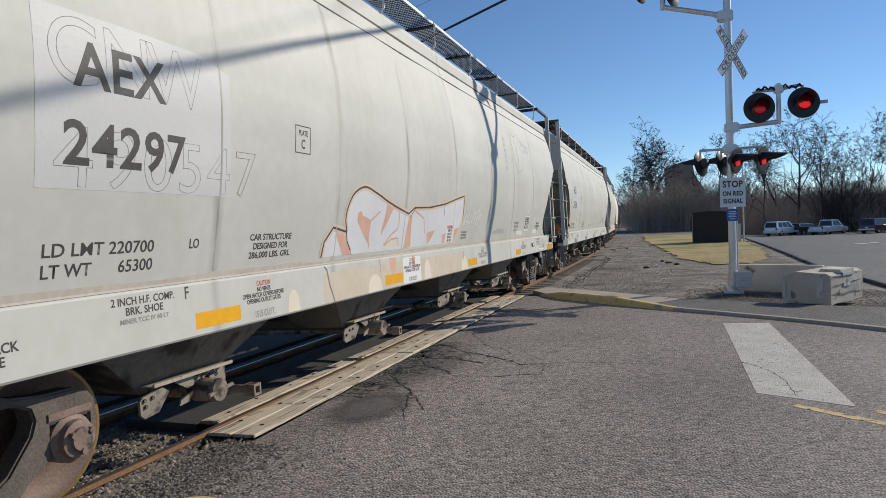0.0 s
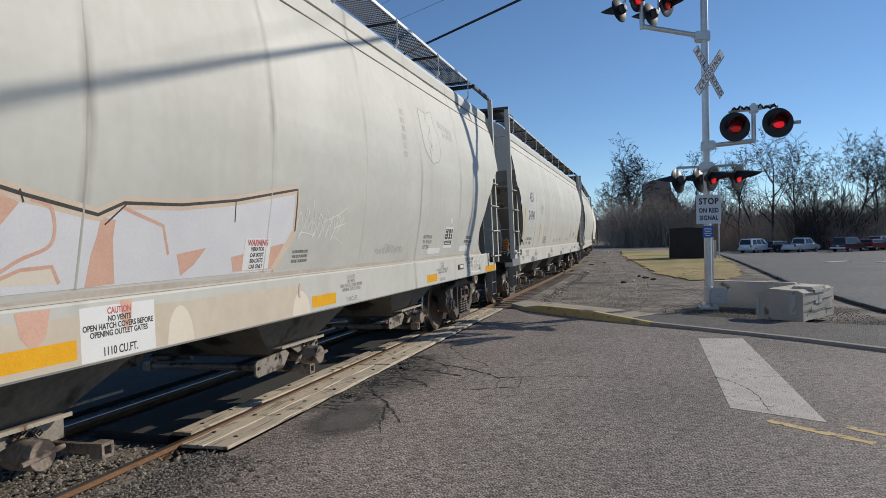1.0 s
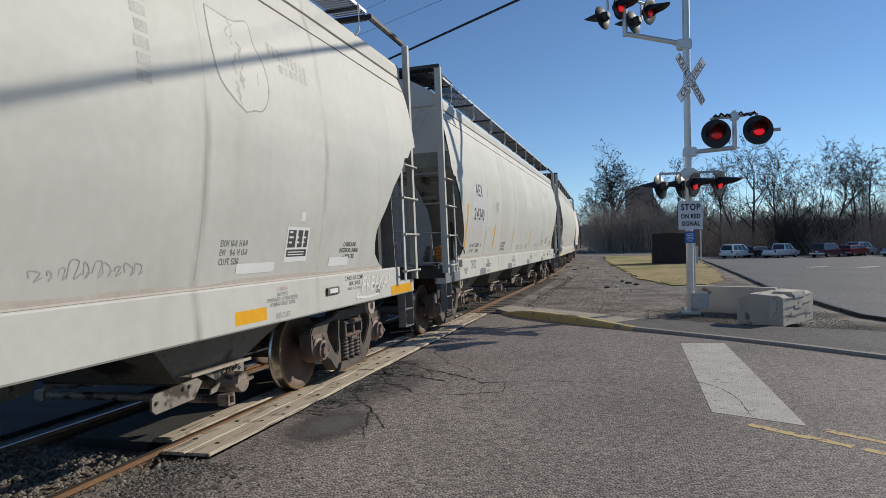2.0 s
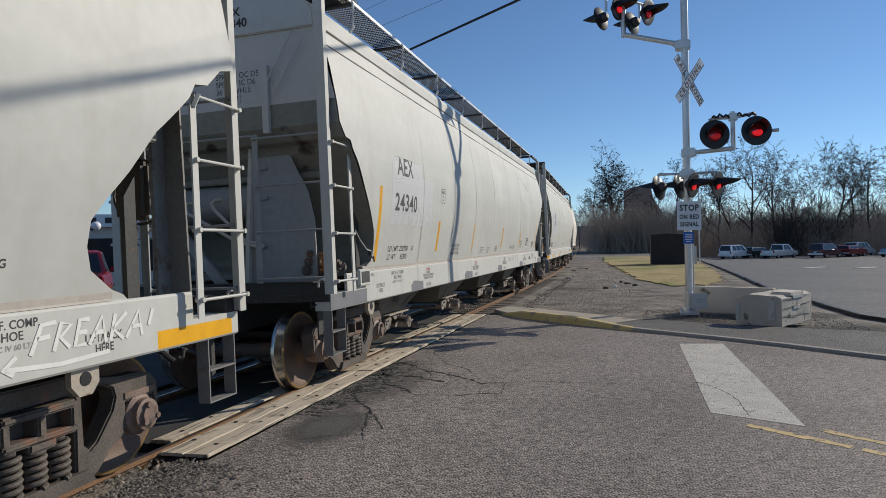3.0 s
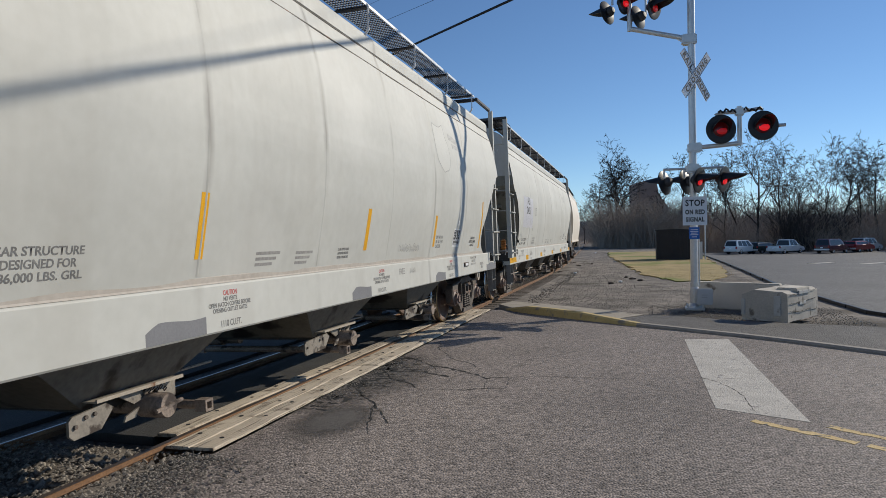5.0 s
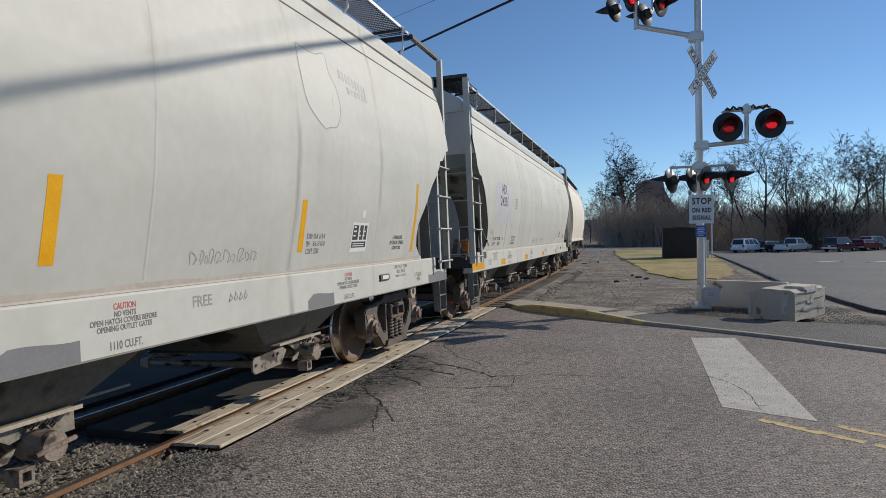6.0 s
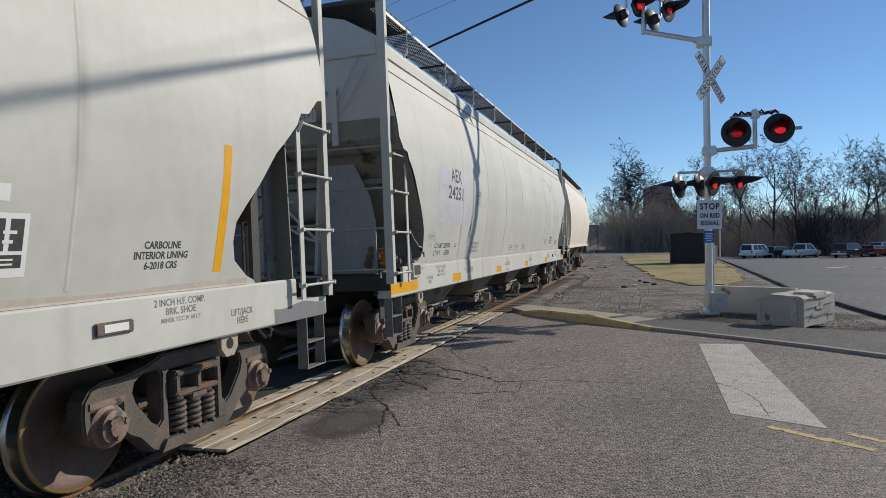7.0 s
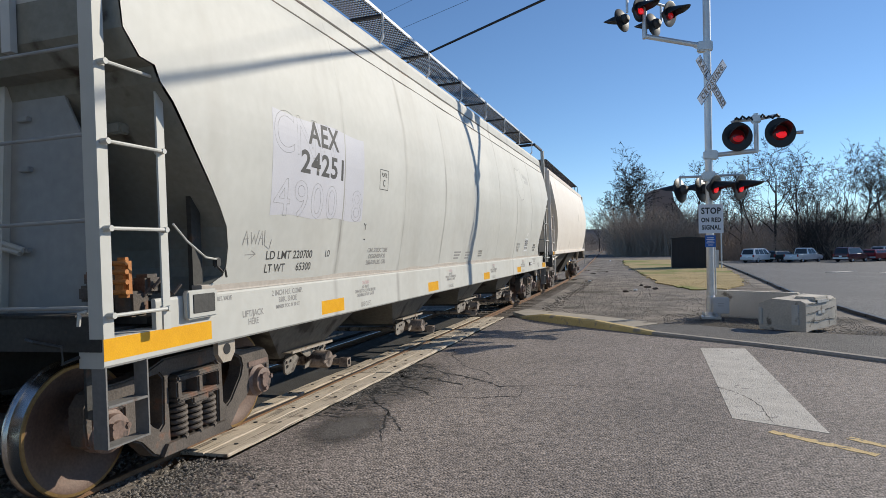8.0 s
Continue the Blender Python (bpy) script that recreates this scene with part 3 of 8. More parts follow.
    edge = [(10.6, 13.6), (9.5, 16.4), (9.35, 20.2), (9.2, 24.0), (9.6, 34.9), (10.3, 59.3)]
    for (x0, y0), (x1, y1) in zip(edge, edge[1:]):
        n = max(2, int((y1 - y0) / 1.2))
        for k in range(n):
            f, g = k / n, (k + 1) / n
            a, b = (x0 + (x1 - x0) * f, y0 + (y1 - y0) * f), (x0 + (x1 - x0) * g, y0 + (y1 - y0) * g)
            w = 0.03 + 0.05 * random.random()
            slab(bm, [(a[0] - w, a[1]), (a[0] + 0.02, a[1]), (b[0] + 0.02, b[1]), (b[0] - w, b[1])], -0.20 - fall(*b), -0.05 + 0.012 * random.random() - fall(*a))
    solid("lot_edging", bm, BLACK, "ragged black tarred edge of the parking lot", "edging", kind="structure")
    outline = [(3.9, 43.0), (4.9, 31.5), (6.1, 26.7), (7.2, 27.2), (8.4, 30.4), (9.0, 36.8), (9.8, 56.0), (10, 76), (1.6, 76), (2.4, 60), (3.2, 50)]
    ragged = []
    for (x0, y0), (x1, y1) in zip(outline, outline[1:] + outline[:1]):
        n = max(3, int(math.hypot(x1 - x0, y1 - y0) / 0.5))
        ragged += [(x0 + (x1 - x0) * k / n + random.gauss(0, 0.10), y0 + (y1 - y0) * k / n + random.gauss(0, 0.25)) for k in range(n)]
    blades, faces = [], []
    for k in range(7000):
        y = random.triangular(27, 60, 30)
        x = random.uniform(float(np.interp(y, (27, 31.5, 43, 60), (6.0, 4.7, 3.6, 2.4))), float(np.interp(y, (27, 30, 37, 60), (7.4, 8.6, 9.3, 9.9))))
        h, a, b = random.uniform(0.008, 0.035), random.uniform(0, 6.3), len(blades)
        blades += [(x, y, -0.10), (x + 0.014 * math.cos(a), y + 0.014 * math.sin(a), -0.10), (x + random.gauss(0, 0.04), y + random.gauss(0, 0.04), -0.09 + h)]
        faces.append((b, b + 1, b + 2))
    me = bpy.data.meshes.new("grass_blades")
    me.from_pydata(blades, [], faces)
    me.materials.append(GRASS)
    tagged(new("grass_blades", me), "short dry winter grass blades", "grass", kind="stuff")
    for name, material, label, cx, cy, rx, ry in (("soil", SOIL, "dark damp soil round the signal mast", 6.6, 15.6, 1.7, 1.8), ("cinder", CINDER, "black cinders beside the concrete barrier", 9.1, 13.7, 2.0, 2.3)):
        flat_sheet(name, [(cx + rx * math.cos(math.pi * k / 16), cy + ry * math.sin(math.pi * k / 16)) for k in range(32)], -0.121, -0.16, material, label, "soil")
    flat_sheet("grass_strip", ragged, -0.09, -0.2, GRASS, "patchy winter grass, half green and half straw", "grass")
    # painted marks, thin layers on the asphalt
    t = ROAD_TOP + 0.003
    flat_sheet("stop_line", [(5.36, 11.41), (6.04, 11.52), (6.11, 6.58), (5.35, 6.92)], t, ROAD_TOP - 0.01, ROADWHITE, "broad worn white stop line on the asphalt", "road marking")
    d = Vector((0.8, -0.6))
    for name, start, length in (("centre_line", Vector((6.02, 6.62)), 12), ("centre_line", Vector((5.42, 6.68)), 12)):
        n = Vector((0.6, 0.8)) * 0.055
        at = 0.25
        while at < length:
            run = random.uniform(0.25, 1.1)
            a, b = start + d * at, start + d * (at + run)
            steps = max(3, int(run / 0.07))
            up = [a + (b - a) * (i / steps) + n * random.uniform(0.55, 1.1) for i in range(steps + 1)]
            low = [a + (b - a) * (i / steps) - n * random.uniform(0.55, 1.1) for i in range(steps + 1)]
            flat_sheet(name, [tuple(p) for p in up + low[::-1]], t, ROAD_TOP - 0.01, ROADYELLOW, "worn broken stretch of yellow centre line", "road marking")
            at += run + random.uniform(0.02, 0.14)
    for k, (x, y) in enumerate(((13.9, 41.5), (16.2, 40.5), (22.5, 40.5))):
        flat_sheet("lot_marking", [(x, y), (x + 1.5, y + 1.4), (x + 1.6, y + 0.6), (x + 0.4, y - 0.5)], -0.044 - fall(x + 0.8, y), -0.08 - fall(x + 0.8, y), ROADWHITE, "faded white arrow on the parking lot", "road marking")
    # tarred patch and cracks beside the crossing timbers
    bm = bmesh.new()
    ring = [(1.82 + 0.52 * math.cos(a), 5.72 + 0.85 * math.sin(a)) for a in [2 * math.pi * k / 40 for k in range(40)]]
    slab(bm, [(max(x, 1.295), y) for x, y in ring], ROAD_TOP - 0.01, ROAD_TOP + 0.0012)
    solid("tar_patch", bm, TAR, "smooth dark tar patch in the asphalt", "road patch", kind="structure")


def build_crumble():
    """Broken, darker asphalt along the deck, with a ragged edge."""
    ring = [(1.275, 9.9), (1.275, 5.4)] + [(1.275 + 1.15 * math.sin(math.pi * k / 30), 7.65 - 2.25 * math.cos(math.pi * k / 30)) for k in range(1, 30)]
    flat_sheet("crumbled_asphalt", ring, ROAD_TOP + 0.0022, ROAD_TOP - 0.01, BROKEN, "dark crumbling asphalt beside the crossing deck", "road patch")


def crack_line(bm, a, b, width, wild, steps=26):
    a, b = Vector(a), Vector(b)
    d = b - a
    n = Vector((-d.y, d.x)).normalized()
    pts, off = [], 0.0
    for i in range(steps + 1):
        off += random.uniform(-wild, wild) * 1.8
        pts.append(a + d * (i / steps) + n * off * math.sin(math.pi * min(1, 0.15 + i / steps)))
    rows = []
    for i, p in enumerate(pts):
        w = 0.55 * width * random.choice((0.25, 0.5, 0.9, 1.3, 1.7)) * (1 - 0.4 * i / steps)
        rows.append((bm.verts.new((p.x - n.x * w, p.y - n.y * w, ROAD_TOP + 0.004)), bm.verts.new((p.x + n.x * w, p.y + n.y * w, ROAD_TOP + 0.004))))
    for (p, q), (r, s) in zip(rows, rows[1:]):
        bm.faces.new((p, q, s, r))
    return pts


def crack_path(bm, pts, width, wild):
    """A crack through several places, thinning out towards its end."""
    for k, (a, b) in enumerate(zip(pts, pts[1:])):
        d = math.hypot(b[0] - a[0], b[1] - a[1])
        crack_line(bm, a, b, width * (0.5 + 1.0 * abs(b[0] - a[0]) / d) * (1 - 0.5 * k / len(pts)), wild, max(4, int(d / 0.05)))


def build_cracks():
    bm = bmesh.new()
    random.seed(5)
    main = ((1.27, 8.92), (1.67, 8.82), (1.96, 8.45), (2.27, 8.32), (2.55, 8.11), (2.84, 7.82), (3.10, 7.94), (3.49, 8.08), (4.44, 8.11), (5.33, 8.40))
    crack_path(bm, main[:7], 0.034, 0.014)
    crack_path(bm, main[6:9], 0.008, 0.010)
    crack_path(bm, ((1.30, 8.25), (1.67, 7.59), (2.20, 7.13), (2.59, 7.16), (2.90, 7.28), (3.18, 7.34), (3.12, 7.85)), 0.015, 0.012)
    crack_path(bm, ((1.50, 6.95), (1.66, 6.74), (1.94, 6.42), (2.12, 5.89), (2.31, 5.37)), 0.022, 0.012)
    crack_path(bm, ((1.94, 6.42), (2.05, 6.20), (2.25, 5.92), (2.37, 5.71)), 0.022, 0.010)
    crack_path(bm, ((1.44, 10.6), (2.01, 9.10), (2.19, 8.91), (2.64, 8.39)), 0.012, 0.015)
    crack_path(bm, ((1.36, 7.9), (1.75, 8.05), (1.98, 8.10), (2.16, 7.93), (2.36, 7.84)), 0.050, 0.014)
    for k in range(12):
        a = random.choice(main[1:6])
        crack_line(bm, a, (a[0] + random.uniform(-0.35, 0.35), a[1] + random.uniform(-0.8, 0.5)), 0.006, 0.012, 12)
    # polygons of broken asphalt: short cracks between jittered corners, thinning out away from the deck
    spots = {}
    for i in range(9):
        for j in range(26):
            spots[i, j] = Vector((1.28 + 0.10 * i + random.uniform(-0.04, 0.04), 6.05 + 0.125 * j + random.uniform(-0.05, 0.05)))
    for (i, j), p in spots.items():
        reach = 0.30 + 0.55 * math.exp(-((p.y - 7.6) / 0.9) ** 2)
        for q in ((i + 1, j), (i, j + 1)):
            if q in spots and random.random() < 0.85 * (1 - (p.x - 1.28) / reach):
                crack_line(bm, p, spots[q], random.uniform(0.007, 0.019) * (2.6 if q[0] > i else 1.0), 0.008, 5)
    for k in range(30):
        c = Vector((1.29 + abs(random.gauss(0, 0.16)), random.uniform(6.3, 8.9)))
        n = 9
        ring = [c + Vector((math.cos(2 * math.pi * i / n), 1.4 * math.sin(2 * math.pi * i / n))) * random.uniform(0.025, 0.08) for i in range(n)]
        bm.faces.new([bm.verts.new((p.x, p.y, ROAD_TOP + 0.0035)) for p in ring])
    crack_path(bm, ((5.35, 8.38), (5.53, 8.11), (5.65, 7.72), (5.69, 7.23), (5.70, 6.80)), 0.018, 0.008)
    crack_path(bm, ((5.60, 8.35), (6.2, 8.6), (6.7, 8.75)), 0.005, 0.012)
    crack_line(bm, (6.2, 9.3), (6.9, 9.9), 0.005, 0.02)
    crack_line(bm, (3.6, 3.6), (6.4, 4.4), 0.003, 0.03)
    solid("cracks", bm, CRACK, "dark ragged cracks in the worn asphalt", "crack", kind="stuff")


def stones(name, spots, size, material, label):
    """Loose stones: many small uneven lumps in one mesh."""
    verts, faces = [], []
    for x, y, z in spots:
        r = size * random.uniform(0.5, 1.4)
        b = len(verts)
        for dx, dy, dz in ((1, 0, 0), (0.2, 1, 0.1), (-1, 0.1, 0), (0, -1, 0), (0.1, 0.1, 0.9), (0, 0, -0.8)):
            k = r * random.uniform(0.7, 1.2)
            verts.append((x + dx * k, y + dy * k, z + dz * k * 0.8))
        for f in ((0, 1, 4), (1, 2, 4), (2, 3, 4), (3, 0, 4), (1, 0, 5), (2, 1, 5), (3, 2, 5), (0, 3, 5)):
            faces.append([b + i for i in f])
    me = bpy.data.meshes.new(name)
    me.from_pydata(verts, [], faces)
    me.materials.append(material)
    return tagged(new(name, me), label, "stones", kind="stuff")


def build_track():
    for name, side in (("rail", 1), ("rail", -1)):
        c = 0.755 * side
        bm = bmesh.new()
        sweep(bm, [(c - 0.037, -0.035), (c - 0.035, -0.004), (c - 0.028, 0), (c + 0.028, 0), (c + 0.035, -0.004), (c + 0.037, -0.035), (c + 0.010, -0.05), (c + 0.009, -0.14), (c + 0.07, -0.155), (c + 0.07, -0.165),
                   (c - 0.07, -0.165), (c - 0.07, -0.155), (c - 0.009, -0.14), (c - 0.010, -0.05)], STATIONS)
        rail = solid(name, bm, RAIL, "rusty steel rail with a worn running band", "rail", kind="structure", smooth=False)
        bm = bmesh.new()
        half = 0.026 if side > 0 else 0.011
        sweep(bm, [(c - half, -0.002), (c - half, 0.0015), (c + half, 0.0015), (c + half, -0.002)], STATIONS)
        part("running_band", bm, RAILTOP if side > 0 else RAILBRIGHT, rail, "worn brown running surface" if side > 0 else "polished bright running surface")
    # ballast bed where there is no road
    bm = bmesh.new()
    for a, b in ((-30, 4.3), (15.6, 60)):
        n = int((b - a) / 2)
        top = -0.055 if a < 0 else -0.10
        sweep(bm, [(-2.1, -0.2), (-1.5, top - 0.01), (-0.5, top), (0.5, top - 0.008), (1.35, top + 0.005), (2.2, -0.2)], [a + (b - a) * k / n for k in range(n + 1)])
    solid("ballast_bed", bm, GRAVEL, "dirty stone ballast under the track", "ballast", kind="structure")
    random.seed(8)
    spots = []
    for k in range(5200):
        s = random.choice((random.uniform(1.5, 4.5), random.uniform(15.8, 34)))
        x = random.uniform(-1.0, 2.0)
        p = on_track(s, x, 0)
        spots.append((p.x, p.y, -0.055 if s < 5 else -0.10))
    stones("ballast", spots, 0.028, DIRTSTONE, "loose grey ballast stones along the track")
    spots = [(1.05 + abs(random.gauss(0, 0.36)), random.uniform(2.4, 4.55) - 0.1 * random.random(), -0.03 + 0.02 * random.random()) for k in range(4200)]
    spots += [(1.28 + abs(random.gauss(0, 0.12)), random.uniform(6.4, 8.8), -0.027) for k in range(350)]
    for k in range(3600):
        p = on_track(random.uniform(1.5, 4.6), random.uniform(-0.7, 1.15), 0)
        spots.append((p.x, p.y, -0.05))
    stones("loose_gravel", spots, 0.011, DIRTSTONE, "loose dark gravel at the broken road edge")
    spots = [(random.uniform(1.6, 8.8), random.triangular(15.5, 40, 16), -0.118) for k in range(9500)]
    spots += [(random.uniform(4.9, 9.0), random.uniform(14.0, 17.5), -0.10) for k in range(3500)]
    rubble = []
    for k in range(4200):
        y = 17 + 60 * random.random() ** 1.3
        rubble.append((random.uniform(-0.6, 4.6) - 0.03 * max(0, y - 24), y, -0.11))
    stones("trackside_rubble", rubble, 0.018, STONE, "dark rubble and cinders beside the track")
    stones("gravel_stones", spots, 0.012, STONE, "scattered grey gravel stones")
    # sleepers
    bm = bmesh.new()
    box(bm, -1.3, 1.3, -0.11, 0.11, -0.17, 0)
    base = bpy.data.objects["ballast_bed"]
    me = done(bm, "tie", TIE)
    for k in range(75):
        s = -8 + 0.53 * k
        if 4.2 < s < 15.6:
            continue
        ob = new("tie", me)
        p = on_track(s, 0, -0.165)
        ob.matrix_world = Matrix.Translation(p + Vector((0, 0, 0.075))) @ pose(0, 0, 0, 0, -CANT, math.degrees(track(s)[2]))
        ob.parent = base


def build_timbers():
    """Crossing timbers: long boards bolted beside the rail, weathered, with dark bolt holes."""
    deck = thing("crossing_deck", "weathered tan timber boards bolted along the rails at the crossing", "crossing deck", kind="structure")
    random.seed(3)
    for lane, (x0, x1) in enumerate(((0.795, 1.03), (1.034, 1.27), (0.46, 0.675))):
        y = 4.60 if lane < 2 else 4.9
        ends = [y, 8.2, 11.8, 15.30]
        for a, b in zip(ends, ends[1:]):
            bm = bmesh.new()
            h = random.uniform(-0.010, -0.002)
            n = 24
            rows = []
            for k in range(n + 1):
                s = a + 0.006 + (b - a - 0.012) * k / n
                j0, j1 = random.uniform(-0.005, 0.005), random.uniform(-0.014, 0.006) if lane == 1 else random.uniform(-0.004, 0.002)
                dz = random.uniform(-0.004, 0.003)
                rows.append([bm.verts.new(on_track(s, x, z)) for x, z in ((x0 + j0, -0.035), (x0 + j0, h - 0.008 + dz), (x0 + 0.012, h + dz), ((x0 + x1) / 2, h + dz + 0.002), (x1 - 0.012, h + dz), (x1 + j1, h - 0.010 + dz), (x1 + j1, -0.035))])
            for p, q in zip(rows, rows[1:]):
                for k in range(7):
                    bm.faces.new((p[k], p[(k + 1) % 7], q[(k + 1) % 7], q[k]))
            bm.faces.new(rows[0])
            bm.faces.new(rows[-1][::-1])
            board = part("board", bm, TIMBER, deck)
            bm = bmesh.new()
            for k in range(6):
                p = on_track(a + 0.35 + k * (b - a - 0.7) / 5 + random.uniform(-0.08, 0.08), (x0 + x1) / 2 + random.uniform(-0.05, 0.05), h + 0.004)
                lathe(bm, [(0, 0.002), (0.020, 0.002), (0.024, -0.02)], Matrix.Translation(p), 8)
            part("bolt_hole", bm, CRACK, board)


def build_kerb_stub():
    """The worn rounded end of a yellow kerb at the broken road edge."""
    bm = bmesh.new()
    lathe(bm, [(0.30, -0.10), (0.29, 0.005), (0.25, 0.03), (0, 0.04)], Matrix.Translation((1.80, 3.16, 0)) @ Matrix.Diagonal((0.9, 0.9, 1, 1)), 20)
    solid("kerb_stub", bm, KERBYELLOW, "rounded stub of a worn yellow kerb", "kerb", kind="structure")


build_kerb_stub()
build_ground()
build_road()
build_crumble()
build_cracks()
build_track()


def build_barrier():
    """The broken end of a concrete barrier, a tall block with a stepped top, beside the footway."""
    at = Matrix.Translation((7.36, 13.72, -0.02)) @ pose(0, 0, 0, 0, 0, -30.5)
    block = thing("concrete_barrier", "cracked grey concrete barrier end with faded reflectors", "barrier", at=at)
    bm = bmesh.new()
    one = bmesh.new()
    slab(one, [(-0.86, 0), (0.0, 0), (0.0, 0.53), (-0.10, 0.58), (-0.62, 0.60), (-0.86, 0.50)], 0, 1.65, Matrix(((1, 0, 0, 0), (0, 0, 1, 0), (0, 1, 0, 0), (0, 0, 0, 1))))
    bmesh.ops.subdivide_edges(one, edges=one.edges[:], cuts=5, use_grid_fill=True)
    for v in one.verts:
        v.co += Vector(noise.noise_vector(v.co * 4)) * 0.018
    graft(bm, one)
    part("body", bm, BARRIER, block)
    bm = bmesh.new()
    soft_box(bm, -0.36, 0.01, 0.45, 1.15, 0.555, 0.63, 0.015)
    part("top_cap", bm, CONCRETE, block)
    for z, y, w in ((0.33, 0.75, 0.36), (0.535, 0.85, 0.62)):
        bm = bmesh.new()
        soft_box(bm, 0.0, 0.022, y - w / 2, y + w / 2, z - 0.035, z + 0.035, 0.008)
        part("pad", bm, PALE_PAD, block, "dull pale reflector strip")
    bm = bmesh.new()
    soft_box(bm, -0.86, -0.79, -0.025, 0.01, 0.10, 0.42, 0.008)
    part("pad", bm, PALE_PAD, block, "dull pale reflector strip")
    bm = bmesh.new()
    soft_box(bm, -0.25, -0.12, -0.025, 0.01, 0.12, 0.5, 0.008)
    part("pad", bm, PALE_PAD, block, "dull pale reflector strip")
    bm = bmesh.new()
    for k in range(3):
        z = 0.20 + 0.15 * k
        pts = []
        for i in range(30):
            z += random.gauss(0, 0.006)
            pts.append((0.012, 0.06 + i * 0.05, z))
        tube(bm, pts, 0.005, 4)
    part("crack", bm, CRACK, block)


def build_low_wall():
    bm = bmesh.new()
    one = bmesh.new()
    box(one, 0, 2.0, 0, 0.2, -0.13, 0.52)
    bmesh.ops.bevel(one, geom=one.edges[:], offset=0.02, segments=2, affect="EDGES")
    graft(bm, one, Matrix.Translation((5.95, 17.35, 0)) @ pose(0, 0, 0, 0, 0, -25))
    solid("low_wall", bm, CONCRETE, "low tan concrete retaining wall beside the signal mast", "wall", kind="structure")


build_barrier()
build_low_wall()
# ---- the train: four covered hopper cars ----
SIDE_Z = (0.9, 1.30, 1.6, 2.1, 2.67, 3.2, 3.8, 4.1, 4.26)
SIDE_X = (1.30, 1.37, 1.435, 1.535, 1.585, 1.56, 1.46, 1.37, 1.31)
CUT_Z = (1.30, 1.38, 1.42, 1.47, 1.55, 1.70, 1.86, 2.00, 2.145, 2.38, 2.556, 2.69, 2.80, 2.90, 2.925, 3.08, 4.3)
CUT_Y = (0.90, 0.95, 1.05, 1.17, 1.20, 1.19, 1.14, 1.03, 0.905, 0.70, 0.555, 0.45, 0.335, 0.295, 0.165, 0.045, 0.045)

FAR_Z = (1.30, 1.38, 1.42, 1.55, 1.70, 1.86, 2.00, 2.18, 2.48, 2.60, 2.78, 2.90, 2.925, 3.08, 3.13, 4.3)
FAR_Y = (1.10, 1.20, 1.31, 1.50, 1.55, 1.54, 1.43, 1.26, 1.02, 0.88, 0.68, 0.60, 0.45, 0.27, 0.08, 0.05)


def side(z):
    return float(np.interp(z, SIDE_Z, SIDE_X))


LEVELS = sorted(set(list(CUT_Z[:-1]) + list(FAR_Z[:-1]) + [round(1.44 + 0.07 * i, 3) for i in range(40)] + [4.26]))
LEVEL_X = [(side(z - 0.12) + side(z) + side(z + 0.12)) / 3 for z in LEVELS]


def smooth_side(z):
    """The half width of the body at a height, as its sheets are bent from level to level."""
    return float(np.interp(z, LEVELS, LEVEL_X))


def dent(y, z, s=1):
    """How the side sheets bulge and waver."""
    return 0.010 * math.sin(y * 3.3) * math.sin((z - 1.3) * 1.1) + 0.006 * noise.noise((y * 0.9, z * 0.8, s * 3))


def skin(y, z):
    return smooth_side(z) + dent(y, z) + 0.0008


def carpart(name, bm, material, parent, label="", smooth=False):
    """A part drawn from the car's near end; the car's own origin is at its middle."""
    bmesh.ops.translate(bm, verts=bm.verts[:], vec=(0, -MID, 0))
    return part(name, bm, material, parent, label, smooth)


def tank_body(bm):
    """Rounded side sheets closed by slope sheets at both ends."""
    zs = LEVELS
    n = 240
    sheets = []
    for sgn in (1, -1):
        rows = []
        for z in zs:
            y0, y1 = float(np.interp(z, CUT_Z, CUT_Y)), LENGTH - float(np.interp(z, FAR_Z, FAR_Y))
            row = []
            for k in range(n + 1):
                y = y0 + (y1 - y0) * k / n
                row.append(bm.verts.new((sgn * (smooth_side(z) + dent(y, z, sgn)), y, z)))
            rows.append(row)
        for a, b in zip(rows, rows[1:]):
            for k in range(n):
                bm.faces.new((a[k], a[k + 1], b[k + 1], b[k]))
        sheets.append(rows)
    for k in range(n):
        bm.faces.new((sheets[0][0][k], sheets[0][0][k + 1], sheets[1][0][k + 1], sheets[1][0][k]))
        bm.faces.new((sheets[0][-1][k], sheets[0][-1][k + 1], sheets[1][-1][k + 1], sheets[1][-1][k]))


def prism(bm, outline, y0, y1):
    """An outline of (x, z) pairs drawn straight from y0 to y1."""
    a = [bm.verts.new((x, y0, z)) for x, z in outline]
    b = [bm.verts.new((x, y1, z)) for x, z in outline]
    n = len(outline)
    for i in range(n):
        bm.faces.new((a[i], a[(i + 1) % n], b[(i + 1) % n], b[i]))
    bm.faces.new(a)
    bm.faces.new(b[::-1])


def hopper_bay(bm, y):
    """One funnel under the car, wide at the top and narrow at its outlet."""
    top = [(-1.28, y - 1.62), (1.28, y - 1.62), (1.28, y + 1.62), (-1.28, y + 1.62)]
    low = [(-0.78, y - 0.42), (0.78, y - 0.42), (0.78, y + 0.42), (-0.78, y + 0.42)]
    a = [bm.verts.new((x, v, 1.31)) for x, v in top]
    b = [bm.verts.new((x, v, 0.50)) for x, v in low]
    for i in range(4):
        bm.faces.new((a[i], a[(i + 1) % 4], b[(i + 1) % 4], b[i]))
    bm.faces.new(a)
    bm.faces.new(b[::-1])


